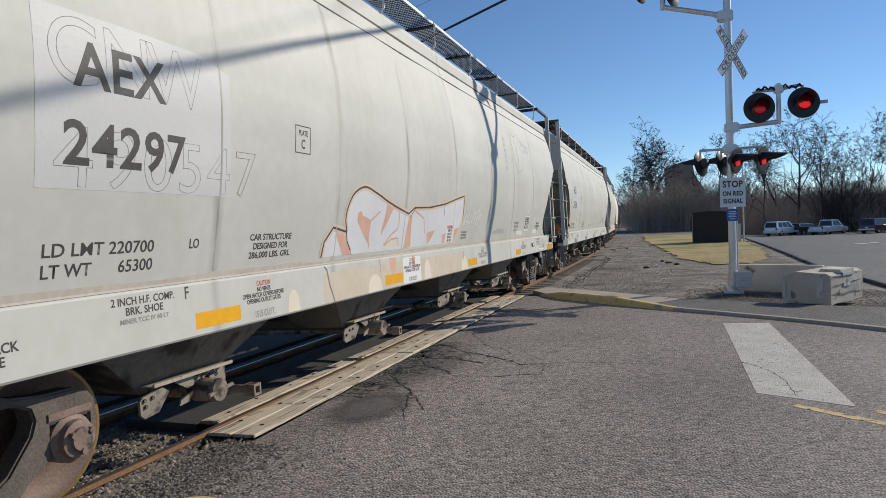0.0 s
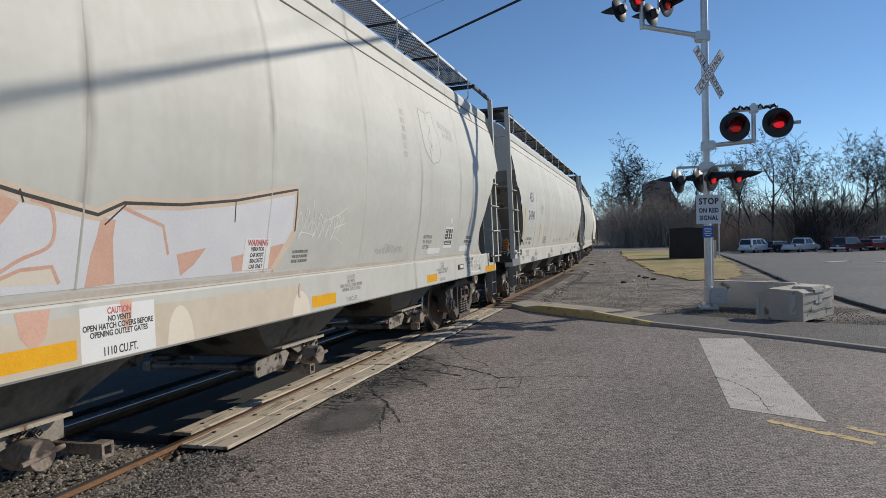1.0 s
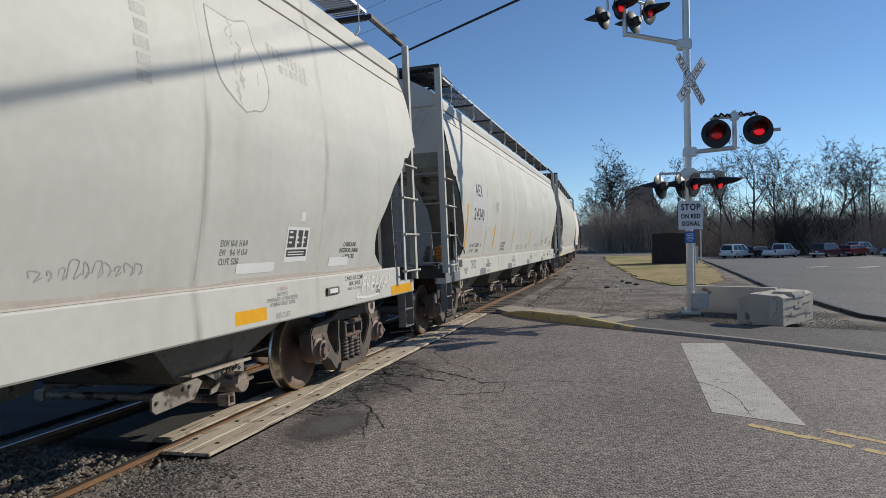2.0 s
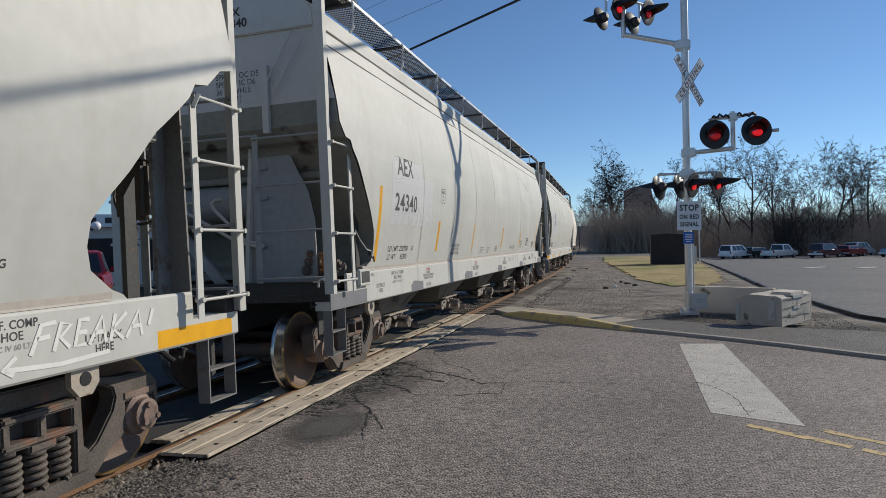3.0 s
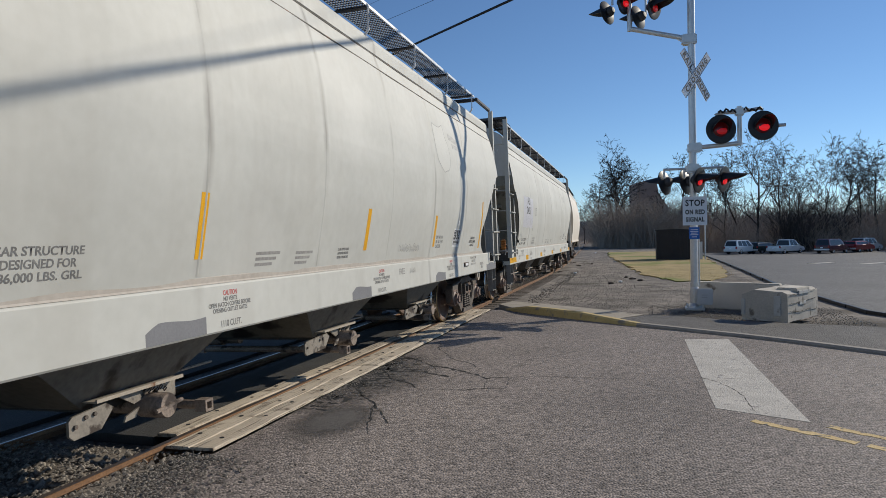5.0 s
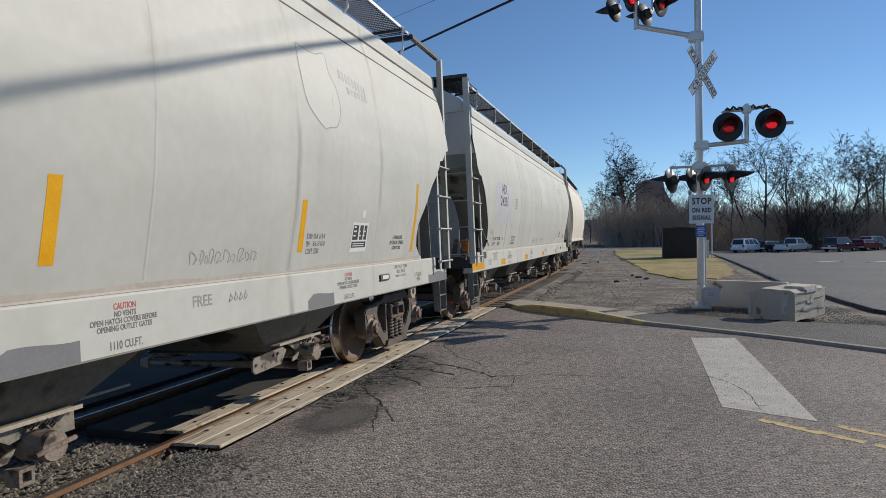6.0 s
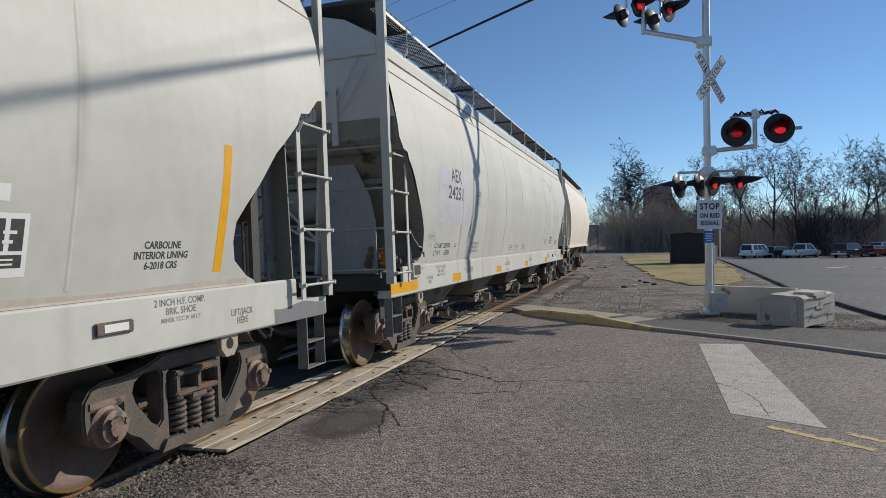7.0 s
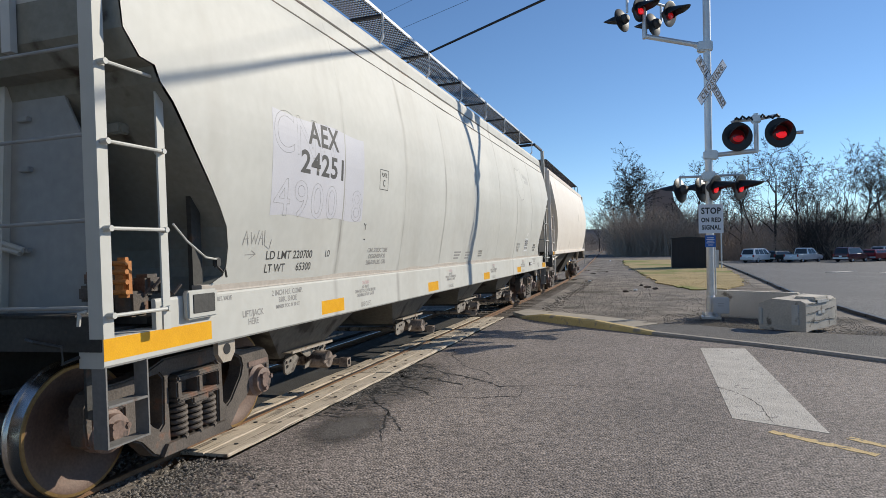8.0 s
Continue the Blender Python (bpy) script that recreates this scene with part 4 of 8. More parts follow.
def outlet_gate(car, y, reach, lock):
    """Sliding gate under a funnel: top runner, arm plate, capstan drum with its pin, and the lock shaft. y is the capstan's middle, reach the arm's length, lock the shaft's offset."""
    bm = bmesh.new()
    box(bm, -0.80, 0.80, y - 0.45, y + 0.30, 0.46, 0.55)
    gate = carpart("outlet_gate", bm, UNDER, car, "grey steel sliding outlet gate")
    for s in (1, -1):
        bm = bmesh.new()
        slab(bm, [(s * 0.84, 0.565), (s * 0.97, 0.565), (s * 0.97, 0.592), (s * 0.955, 0.592), (s * 0.955, 0.575), (s * 0.84, 0.575)], y - 0.58, y + 0.34, Matrix(((1, 0, 0, 0), (0, 0, 1, 0), (0, 1, 0, 0), (0, 0, 0, 1))))
        carpart("runner", bm, BARE, gate, "pale worn angle-iron runner")
        bm = bmesh.new()
        slab(bm, [(y - reach, 0.49), (y - reach + 0.03, 0.515), (y - 0.47, 0.545), (y - 0.40, 0.50), (y - 0.52, 0.37), (y - reach + 0.04, 0.355), (y - reach, 0.39)], s * 0.93 - 0.011, s * 0.93 + 0.011, ACROSS)
        carpart("gate_arm", bm, GATEGREY, gate, "flat grey steel arm with bolts")
        for dy, dz in ((reach - 0.05, 0.445), (0.66, 0.49), (0.58, 0.495)):
            bm = bmesh.new()
            rod(bm, (s * 0.94, y - dy, dz), (s * 0.956, y - dy, dz), 0.016, 6)
            carpart("bolt", bm, TRUCK, gate)
        bm = bmesh.new()
        slab(bm, [(y - 0.34, 0.563), (y + 0.14, 0.563), (y + 0.02, 0.50), (y - 0.16, 0.46)], s * 0.90 - 0.008, s * 0.90 + 0.008, ACROSS)
        slab(bm, [(y + 0.10, 0.56), (y + 0.36, 0.56), (y + 0.36, 0.41), (y + 0.20, 0.41)], s * 0.86 - 0.008, s * 0.86 + 0.008, ACROSS)
        slab(bm, [(y - 0.30, 0.40), (y - 0.16, 0.44), (y - 0.20, 0.37), (y - 0.32, 0.36)], s * 0.95 - 0.008, s * 0.95 + 0.008, ACROSS)
        carpart("gate_plate", bm, GATEGREY, gate)
    for s in (1, -1):
        bm = bmesh.new()
        m = Matrix.Translation((s * 0.60, y, 0.415)) @ pose(0, 0, 0, 0, 90 * s)
        lathe(bm, [(0, 0), (0.075, 0), (0.075, 0.24), (0.098, 0.26), (0.098, 0.485), (0.092, 0.495), (0, 0.495)], m, 28)
        capstan = carpart("capstan", bm, DRUM, gate, "round rusty brown capstan drum", smooth=True)
        bm = bmesh.new()
        turned_box(bm, (0.03, 0.31, 0.028), Matrix.Translation((s * 1.098, y, 0.415)) @ pose(0, 0, 0, 6), 0.006)
        carpart("capstan_pin", bm, DRUM, capstan)
        bm = bmesh.new()
        for k in range(7):
            p = Vector((s * (0.90 + 0.02 * k), y - 0.07 + 0.02 * k, 0.535 + 0.02 * (k % 2)))
            tube(bm, [p + Vector((0, -0.02, 0)), p + Vector((0.006, 0, 0.018)), p + Vector((0, 0.02, 0)), p + Vector((-0.006, 0, -0.018))], 0.006, 5, closed=True)
        carpart("seal_chain", bm, BLACK, gate)
    bm = bmesh.new()
    v = y + lock
    rod(bm, (-1.06, v, 0.30), (1.06, v, 0.30), 0.04, 12)
    for s in (1, -1):
        for w in ((-0.052, -0.03), (0.03, 0.052)):
            box(bm, min(s * 1.0, s * 1.11), max(s * 1.0, s * 1.11), v + w[0], v + w[1], 0.248, 0.352)
            box(bm, min(s * 1.0, s * 1.11), max(s * 1.0, s * 1.11), v - 0.03, v + 0.03, 0.30 + w[0], 0.30 + w[1])
    carpart("lock_shaft", bm, DRUM, gate, "rusty lock shaft with an open square socket")
    for s in (1, -1):
        bm = bmesh.new()
        rod(bm, (s * 0.80, y - 0.02, 0.585), (s * 0.80, y + 0.95, 0.585), 0.012, 8)
        carpart("guide_rod", bm, GATEGREY, gate, "thin grey steel guide rod")


FRAME_EDGE = ((0, 0.86), (0.34, 0.86), (0.52, 0.80), (0.72, 0.77), (0.93, 0.765), (1.03, 0.73), (1.085, 0.66), (1.095, 0.55), (1.08, 0.40), (1.045, 0.37), (1.02, 0.40), (1.025, 0.575),
              (0.755, 0.575), (0.75, 0.38), (0.70, 0.33), (0.60, 0.28), (0.48, 0.16), (0.40, 0.125), (0, 0.125))
FRAME_GAP = ((0.36, 0.71), (0.40, 0.755), (0.54, 0.745), (0.63, 0.70), (0.65, 0.63), (0.62, 0.55), (0.47, 0.37), (0.41, 0.335), (0.37, 0.37))


def side_frame(bm, s):
    """A cast truck side frame: rounded ends over the bearings, two three-cornered windows and the spring opening."""
    edge = list(FRAME_EDGE) + [(-y, z) for y, z in FRAME_EDGE[-2:0:-1]]
    rings = [edge, list(FRAME_GAP), [(-y, z) for y, z in FRAME_GAP], [(-0.29, 0.215), (0.29, 0.215), (0.30, 0.70), (0.26, 0.735), (-0.26, 0.735), (-0.30, 0.70)]]
    one = bmesh.new()
    edges = []
    for ring in rings:
        vs = [one.verts.new((s * 1.13, y, z)) for y, z in ring]
        edges += [one.edges.new((vs[i], vs[(i + 1) % len(vs)])) for i in range(len(vs))]
    bmesh.ops.triangle_fill(one, edges=edges, use_beauty=True)
    ext = bmesh.ops.extrude_face_region(one, geom=one.faces[:])
    bmesh.ops.translate(one, verts=[g for g in ext["geom"] if isinstance(g, bmesh.types.BMVert)], vec=(-s * 0.15, 0, 0))
    bmesh.ops.recalc_face_normals(one, faces=one.faces[:])
    rim = [e for e in one.edges if len(e.link_faces) == 2 and e.calc_face_angle(0) > 1.2 and abs(e.verts[0].co.x - e.verts[1].co.x) < 0.01]
    bmesh.ops.bevel(one, geom=rim, offset=0.014, segments=2, affect="EDGES")
    graft(bm, one)
    # ribs that thicken the casting
    slab(bm, [(-0.42, 0.13), (0.42, 0.13), (0.36, 0.215), (-0.36, 0.215)], s * 0.90, s * 1.165, ACROSS)


def spring_mesh():
    bm = bmesh.new()
    turns, seg = 6.0, 14
    pts = []
    for i in range(int(turns * seg) + 1):
        a = 2 * math.pi * i / seg
        pts.append((0.066 * math.cos(a), 0.066 * math.sin(a), 0.275 * i / (turns * seg)))
    tube(bm, pts, 0.0185, 8)
    return done(bm, "spring", TRUCK, True)


def bearing(bm, s):
    m = Matrix.Translation((s * 0.93, 0, 0)) @ pose(0, 0, 0, 0, 90 * s)
    lathe(bm, [(0, -0.02), (0.13, -0.02), (0.15, 0.03), (0.15, 0.10), (0.135, 0.115), (0.15, 0.125), (0.15, 0.15), (0.12, 0.17), (0.115, 0.215), (0.075, 0.225), (0.07, 0.245), (0, 0.245)], m, 24)
    for k in range(3):
        a = 2 * math.pi * k / 3
        rod(bm, m @ Vector((0.075 * math.cos(a), 0.075 * math.sin(a), 0.21)), m @ Vector((0.075 * math.cos(a), 0.075 * math.sin(a), 0.255)), 0.022, 6)


def wheel_mesh(s):
    """A 36 inch wheel: flange, tread, rim, dished plate and hub."""
    me = []
    m = pose(0, 0, 0, 0, 90 * s)
    for material, prof in ((RUST, [(0, 0.90), (0.085, 0.90), (0.10, 0.86), (0.125, 0.80), (0.19, 0.775), (0.27, 0.785), (0.355, 0.80), (0.385, 0.818), (0.428, 0.821)]),
                           (RIM, [(0.428, 0.8215), (0.449, 0.8205), (0.457, 0.812)]),
                           (TREAD, [(0.457, 0.813), (0.4575, 0.80), (0.459, 0.74), (0.464, 0.72), (0.476, 0.712), (0.484, 0.70), (0.482, 0.688), (0.470, 0.682)]),
                           (RUST, [(0.472, 0.682), (0.385, 0.682), (0.35, 0.70), (0.19, 0.745), (0.125, 0.73), (0.10, 0.68), (0.085, 0.66)])):
        bm = bmesh.new()
        lathe(bm, prof, m, 48)
        bmesh.ops.recalc_face_normals(bm, faces=bm.faces[:])
        me.append((bm, material))
    out = bmesh.new()
    mats = []
    for i, (bm, material) in enumerate(me):
        if material not in mats:
            mats.append(material)
        before = len(out.faces)
        graft(out, bm)
        out.faces.ensure_lookup_table()
        for f in out.faces[before:]:
            f.material_index = mats.index(material)
    res = bpy.data.meshes.new("wheel")
    out.to_mesh(res)
    out.free()
    for material in mats:
        res.materials.append(material)
    for p in res.polygons:
        p.use_smooth = True
    res.set_sharp_from_angle(angle=radians(30))
    return res


SPRING = spring_mesh()
WHEELS = (wheel_mesh(1), wheel_mesh(-1))
ROLLING = []


def build_trucks(car, middles, shift):
    """Two four-wheel trucks: side frames, bolster, springs, wheelsets that roll."""
    for y in middles:
        at = Vector((0, y - shift, 0))
        for s in (1, -1):
            bm = bmesh.new()
            side_frame(bm, s)
            frame_ob = part("side_frame", bm, TRUCK, car, "rusty cast steel truck side frame")
            frame_ob.location = at + Vector((-s * 0.05, 0, 0))
            for d in (-0.89, 0.89):
                bm = bmesh.new()
                soft_box(bm, s * 0.94 if s > 0 else -1.14, 1.14 if s > 0 else -0.94, d - 0.17, d + 0.17, 0.585, 0.66, 0.015)
                slab(bm, [(d - 0.17, 0.60), (d + 0.17, 0.60), (d + 0.14, 0.50), (d - 0.14, 0.50)], s * 0.99, s * 1.09, ACROSS)
                part("bearing_adapter", bm, BEARING, frame_ob)
            for k in (-0.15, 0.0, 0.15):
                sp = new("spring", SPRING)
                sp.parent, sp.location = frame_ob, (s * 1.09, k * 1.17, 0.215)
                sp = new("spring", SPRING)
                sp.parent, sp.location = frame_ob, (s * 0.92, k * 1.17, 0.215)
        bm = bmesh.new()
        soft_box(bm, -1.06, 1.06, -0.25, 0.25, 0.51, 0.72, 0.02)
        for s in (1, -1):
            x0, x1 = min(s * 1.05, s * 1.19), max(s * 1.05, s * 1.19)
            soft_box(bm, x0, x1, -0.27, 0.27, 0.665, 0.715, 0.014)
            soft_box(bm, x0, x1, -0.27, 0.27, 0.505, 0.55, 0.014)
            for d in (-0.25, 0.0, 0.25):
                soft_box(bm, x0, x1, d - 0.03, d + 0.03, 0.54, 0.675, 0.012)
            soft_box(bm, x0, x1, -0.10, 0.10, 0.455, 0.52, 0.014)
        box(bm, -0.30, 0.30, -0.25, 0.25, 0.60, 0.78)
        for s in (1, -1):
            soft_box(bm, s * 1.0 - 0.05, s * 1.0 + 0.05, -0.30, 0.30, 0.70, 0.735, 0.01)
        bmesh.ops.scale(bm, verts=bm.verts[:], vec=(0.957, 1, 1))
        ob = part("bolster", bm, TRUCK, car, "cast steel bolster over the springs")
        ob.location = at
        bm = bmesh.new()
        for d in (-0.36, 0.36):
            rod(bm, (-0.72, d, 0.40), (0.72, d, 0.40), 0.05, 8)
            for s in (1, -1):
                soft_box(bm, s * 0.76 - 0.06, s * 0.76 + 0.06, d - 0.05, d + 0.05, 0.28, 0.55, 0.02)
        ob = part("brake_beam", bm, TRUCK, car)
        ob.location = at
        for d in (-0.89, 0.89):
            bm = bmesh.new()
            rod(bm, (-0.95, 0, 0), (0.95, 0, 0), 0.085, 16)
            axle = part("wheelset", bm, TRUCK, car, "rusty axle with wheels and roller bearings", smooth=True)
            for s in (1, -1):
                bm = bmesh.new()
                bearing(bm, s)
                part("bearing", bm, BEARING, axle, "red-brown rusty roller bearing with its end cap", smooth=True)
            axle.location = at + Vector((0, d, 0.457))
            ROLLING.append((axle, at + Vector((0, d, 0.457))))
            for s, me in zip((1, -1), WHEELS):
                w = new("wheel", me)
                w.parent = axle
                tagged(w, "rusty steel wheel with a bright tread")


def end_fittings(car, near, brake_end):
    """All that stands on one end of the car: posts, ladders, steps, end sill, platform gear. Drawn for the near end and mirrored."""
    def put(name, bm, material, parent=None, label="", smooth=False):
        if not near:
            for v in bm.verts:
                v.co.y = LENGTH - v.co.y
        return carpart(name, bm, material, parent or car, label, smooth)

    for s in (1, -1):
        bm = bmesh.new()
        # corner post: angle section from end sill to roof
        xo = s * 1.475
        slab(bm, [(xo, -0.105), (xo, -0.02), (xo - s * 0.014, -0.02), (xo - s * 0.014, -0.091), (xo - s * 0.11, -0.091), (xo - s * 0.11, -0.105)], 1.14, 4.86 if near else 4.72)
        put("corner_post", bm, PAINT, label="pale grey steel corner post")
        bm = bmesh.new()
        reach = 0.42 if near else 0.53
        slab(bm, [(s * 1.50, reach - 0.035), (s * 1.50, reach + 0.035), (s * 1.485, reach + 0.035), (s * 1.485, reach - 0.035)], 1.14, 2.78)
        rod(bm, (s * 1.492, reach, 2.76), (s * 1.53, reach - 0.02, 2.86), 0.028, 6)
        ladder = put("side_ladder", bm, PAINT, label="pale grey side ladder with round rungs")
        for z in (1.28, 1.815, 2.35, 2.84):
            bm = bmesh.new()
            x = s * 1.515
            tube(bm, [(s * 1.46, -0.065, z), (x, -0.055, z), (x, reach + 0.005, z), (s * 1.49, reach + 0.005, z)], 0.0125, 8)
            for y in (-0.065, reach):
                rod(bm, (s * 1.455, y, z), (s * 1.53, y, z), 0.02, 8)
            put("rung", bm, PAINT, ladder, smooth=True)
        # rungs across the end, with their inner stile
        bm = bmesh.new()
        slab(bm, [(s * 0.49, -0.055), (s * 0.56, -0.055), (s * 0.56, -0.04), (s * 0.49, -0.04)], 1.28, 3.0)
        end_ladder = put("end_ladder", bm, WEB, label="dark end ladder with round rungs")
        for z in (1.33, 1.87, 2.40, 2.95):
            bm = bmesh.new()
            tube(bm, [(s * 1.42, -0.05, z), (s * 1.41, -0.085, z), (s * 0.53, -0.085, z), (s * 0.525, -0.05, z)], 0.0125, 8)
            for x in (0.525, 1.40):
                rod(bm, (s * x, -0.06, z), (s * x, -0.10, z), 0.02, 8)
            put("rung", bm, WEB, end_ladder, smooth=True)
        # sill step hanging below the side sill
        bm = bmesh.new()
        slab(bm, [(-0.026, 0.95), (-0.014, 0.95), (-0.014, 0.452), (0.324, 0.452), (0.324, 0.95), (0.336, 0.95), (0.336, 0.44), (-0.026, 0.44)], s * 1.29, s * 1.40, ACROSS)
        step = put("sill_step", bm, UNDERGREY, label="grey steel sill step")
        bm = bmesh.new()
        soft_box(bm, min(s * 1.27, s * 1.402), max(s * 1.27, s * 1.402), -0.014, 0.324, 0.692, 0.708, 0.003)
        put("tread", bm, UNDERGREY, step)
        # bracket plate behind the side sill's end
        bm = bmesh.new()
        slab(bm, [(0.0, 0.94), (0.0, 0.62), (0.10, 0.58), (0.18, 0.94)], s * 1.20, s * 1.22, ACROSS)
        put("gusset", bm, UNDER)
        # pull eye
        mid = 1.27 if near else 1.50
        bm = bmesh.new()
        slab(bm, [(mid - 0.11, 0.96), (mid - 0.11, 0.84), (mid - 0.05, 0.77), (mid + 0.05, 0.77), (mid + 0.11, 0.84), (mid + 0.11, 0.96)], s * 1.30, s * 1.345, ACROSS)
        eye = put("pull_eye", bm, BARE)
        bm = bmesh.new()
        rod(bm, (s * 1.34, mid, 0.875), (s * 1.349, mid, 0.875), 0.045, 12)
        put("eye_hole", bm, BLACK, eye)
        # broad box post under the slope sheet, wide on one side and slim on the other
        wide = s > 0 and near
        bm = bmesh.new()
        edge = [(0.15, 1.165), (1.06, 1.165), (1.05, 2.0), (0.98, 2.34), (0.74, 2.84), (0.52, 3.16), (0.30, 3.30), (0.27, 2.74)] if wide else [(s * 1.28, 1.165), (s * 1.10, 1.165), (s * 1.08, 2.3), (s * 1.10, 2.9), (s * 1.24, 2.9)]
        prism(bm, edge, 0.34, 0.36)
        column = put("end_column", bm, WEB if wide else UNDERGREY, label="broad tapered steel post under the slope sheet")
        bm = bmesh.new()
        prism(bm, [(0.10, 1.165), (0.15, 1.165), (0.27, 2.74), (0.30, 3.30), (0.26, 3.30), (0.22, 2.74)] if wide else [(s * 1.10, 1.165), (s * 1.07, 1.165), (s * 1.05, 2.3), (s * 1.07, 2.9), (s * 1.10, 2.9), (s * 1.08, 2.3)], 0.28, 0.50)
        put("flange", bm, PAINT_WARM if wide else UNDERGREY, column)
        if wide:
            for x, z in ((0.36, 2.94), (0.40, 2.66), (0.40, 2.30), (0.36, 1.72)):
                bm = bmesh.new()
                soft_box(bm, x - 0.05, x + 0.05, 0.30, 0.35, z - 0.018, z + 0.018, 0.006)
                put("lug", bm, WEB, column)
        bm = bmesh.new()
        slab(bm, [(s * 0.62, -0.01), (s * 0.70, -0.01), (s * 0.70, 0.04), (s * 0.62, 0.04)], 3.02, 3.80)
        rod(bm, (s * 0.70, -0.01, 3.62), (s * 1.05, -0.02, 4.15), 0.011, 6)
        rod(bm, (s * 0.76, -0.01, 3.45), (s * 1.18, -0.02, 4.05), 0.011, 6)
        put("vibrator_bracket", bm, ENDSHEET)
        bm = bmesh.new()
        slab(bm, [(0.95, 1.1), (1.06, 1.1), (1.06, 2.05), (0.95, 2.20)], s * 1.26, s * 1.30, ACROSS)
        put("stanchion", bm, UNDER)
    bm = bmesh.new()
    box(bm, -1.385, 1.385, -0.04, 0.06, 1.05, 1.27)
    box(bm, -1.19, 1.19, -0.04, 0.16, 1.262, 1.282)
    put("end_sill", bm, UNDER, label="grimy steel end sill, darkened for shade")
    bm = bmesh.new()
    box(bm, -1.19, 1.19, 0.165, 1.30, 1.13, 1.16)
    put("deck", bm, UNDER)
    bm = bmesh.new()
    soft_box(bm, -1.12, 1.12, 0.46, 0.56, 2.52, 2.60, 0.012)
    put("cross_beam", bm, GRIME_SHADE, label="steel cross beam under the end sheet")
    bm = bmesh.new()
    tube(bm, [(-0.52, -0.05, 2.97), (-0.50, -0.085, 2.985), (0.48, -0.085, 2.985), (0.52, -0.05, 2.97)], 0.0125, 8)
    put("grab_rail", bm, WEB, label="thin round grab rail across the end")
    bm = bmesh.new()
    turned_box(bm, (0.13, 0.05, 1.32), Matrix.Translation((-0.66, 0.37, 1.71)) @ pose(0, 0, 0, 0, -41), 0.006)
    put("brace", bm, WEB)
    # coupler and its draft gear
    bm = bmesh.new()
    box(bm, -0.19, 0.19, -0.02, 2.2, 0.72, 1.12)
    put("draft_sill", bm, UNDER)
    bm = bmesh.new()
    soft_box(bm, -0.07, 0.07, -0.62, 0.02, 0.80, 0.94, 0.02)
    soft_box(bm, -0.16, 0.10, -0.98, -0.60, 0.74, 1.02, 0.04)
    soft_box(bm, 0.02, 0.18, -1.04, -0.80, 0.76, 1.00, 0.03)
    put("coupler", bm, TRUCK, label="rusty knuckle coupler")
    bm = bmesh.new()
    tube(bm, [(0.32, -0.05, 0.92), (0.34, -0.3, 0.82), (0.30, -0.6, 0.62), (0.22, -0.85, 0.60), (0.12, -1.03, 0.70)], 0.028, 8)
    put("air_hose", bm, BLACK)
    bm = bmesh.new()
    tube(bm, [(1.22, -0.05, 1.02), (1.22, -0.17, 1.0), (1.22, -0.17, 1.10), (1.0, -0.17, 1.13), (0.8, -0.06, 1.13)], 0.012, 6)
    put("cut_lever", bm, UNDER)
    for x0, x1 in ((-1.35, -1.0), (1.05, 1.34)):
        bm = bmesh.new()
        tube(bm, [(x0, -0.05, 1.24), (x0, -0.09, 1.33), (x1, -0.09, 1.33), (x1, -0.05, 1.24)] if x0 < 0 else [(x1, -0.05, 1.30), (x1, -0.10, 1.31), (x1 - 0.04, -0.11, 1.30), (x1 - 0.05, -0.11, 1.22)], 0.013, 6)
        put("hand_hold", bm, PAINT)
    # air brake gear on the near end, hand brake on the other
    if not brake_end:
        bm = bmesh.new()
        m = Matrix.Translation((-0.36, 0.64, 2.29)) @ pose(0, 0, 0, 0, 90)
        lathe(bm, [(0, -0.62), (0.14, -0.60), (0.23, -0.52), (0.24, -0.45), (0.24, 0.45), (0.23, 0.52), (0.14, 0.60), (0, 0.62)], m, 24)
        tank = put("air_reservoir", bm, WEB, label="grey steel air reservoir", smooth=True)
        bm = bmesh.new()
        tube(bm, [(-0.68, 0.42, 2.31), (-0.72, 0.36, 2.30), (-0.74, 0.31, 2.26), (-0.70, 0.30, 2.18), (0.02, 0.30, 1.78), (0.35, 0.30, 1.70)], 0.022, 8)
        put("pipe", bm, PAINT_WARM, tank, smooth=True)
        bm = bmesh.new()
        tube(bm, [(-0.26, 0.42, 2.33), (-0.32, 0.36, 2.32), (-0.34, 0.31, 2.28), (-0.30, 0.30, 2.20), (0.12, 0.30, 1.80), (0.38, 0.30, 1.72)], 0.022, 8)
        put("pipe", bm, PAINT_WARM, tank, smooth=True)
        bm = bmesh.new()
        soft_box(bm, 1.10, 1.22, 0.36, 0.44, 1.36, 1.64, 0.025)
        for z in (1.40, 1.47, 1.54, 1.60):
            rod(bm, (1.09, 0.36, z), (1.23, 0.36, z), 0.018, 8)
        valve = put("control_valve", bm, ORANGE, label="rusty orange brake control valve")
        bm = bmesh.new()
        for x, y, z, r in ((1.16, 0.62, 1.44, 0.075), (1.06, 0.66, 1.38, 0.06), (1.22, 0.70, 1.42, 0.045), (0.96, 0.34, 1.50, 0.05), (0.94, 0.32, 1.40, 0.055), (0.98, 0.34, 1.60, 0.04)):
            soft_box(bm, x - r, x + r, y - r, y + r, z - r, z + r, r * 0.35)
        for k in range(10):
            x, y, z = 0.9 + 0.05 * k, 0.3 + 0.04 * k, 1.36 + 0.06 * math.sin(k * 2.1)
            rod(bm, (x, y, z), (x + 0.03, y + 0.05, z + 0.07), 0.014, 6)
        soft_box(bm, 1.04, 1.20, 0.42, 0.60, 1.22, 1.40, 0.02)
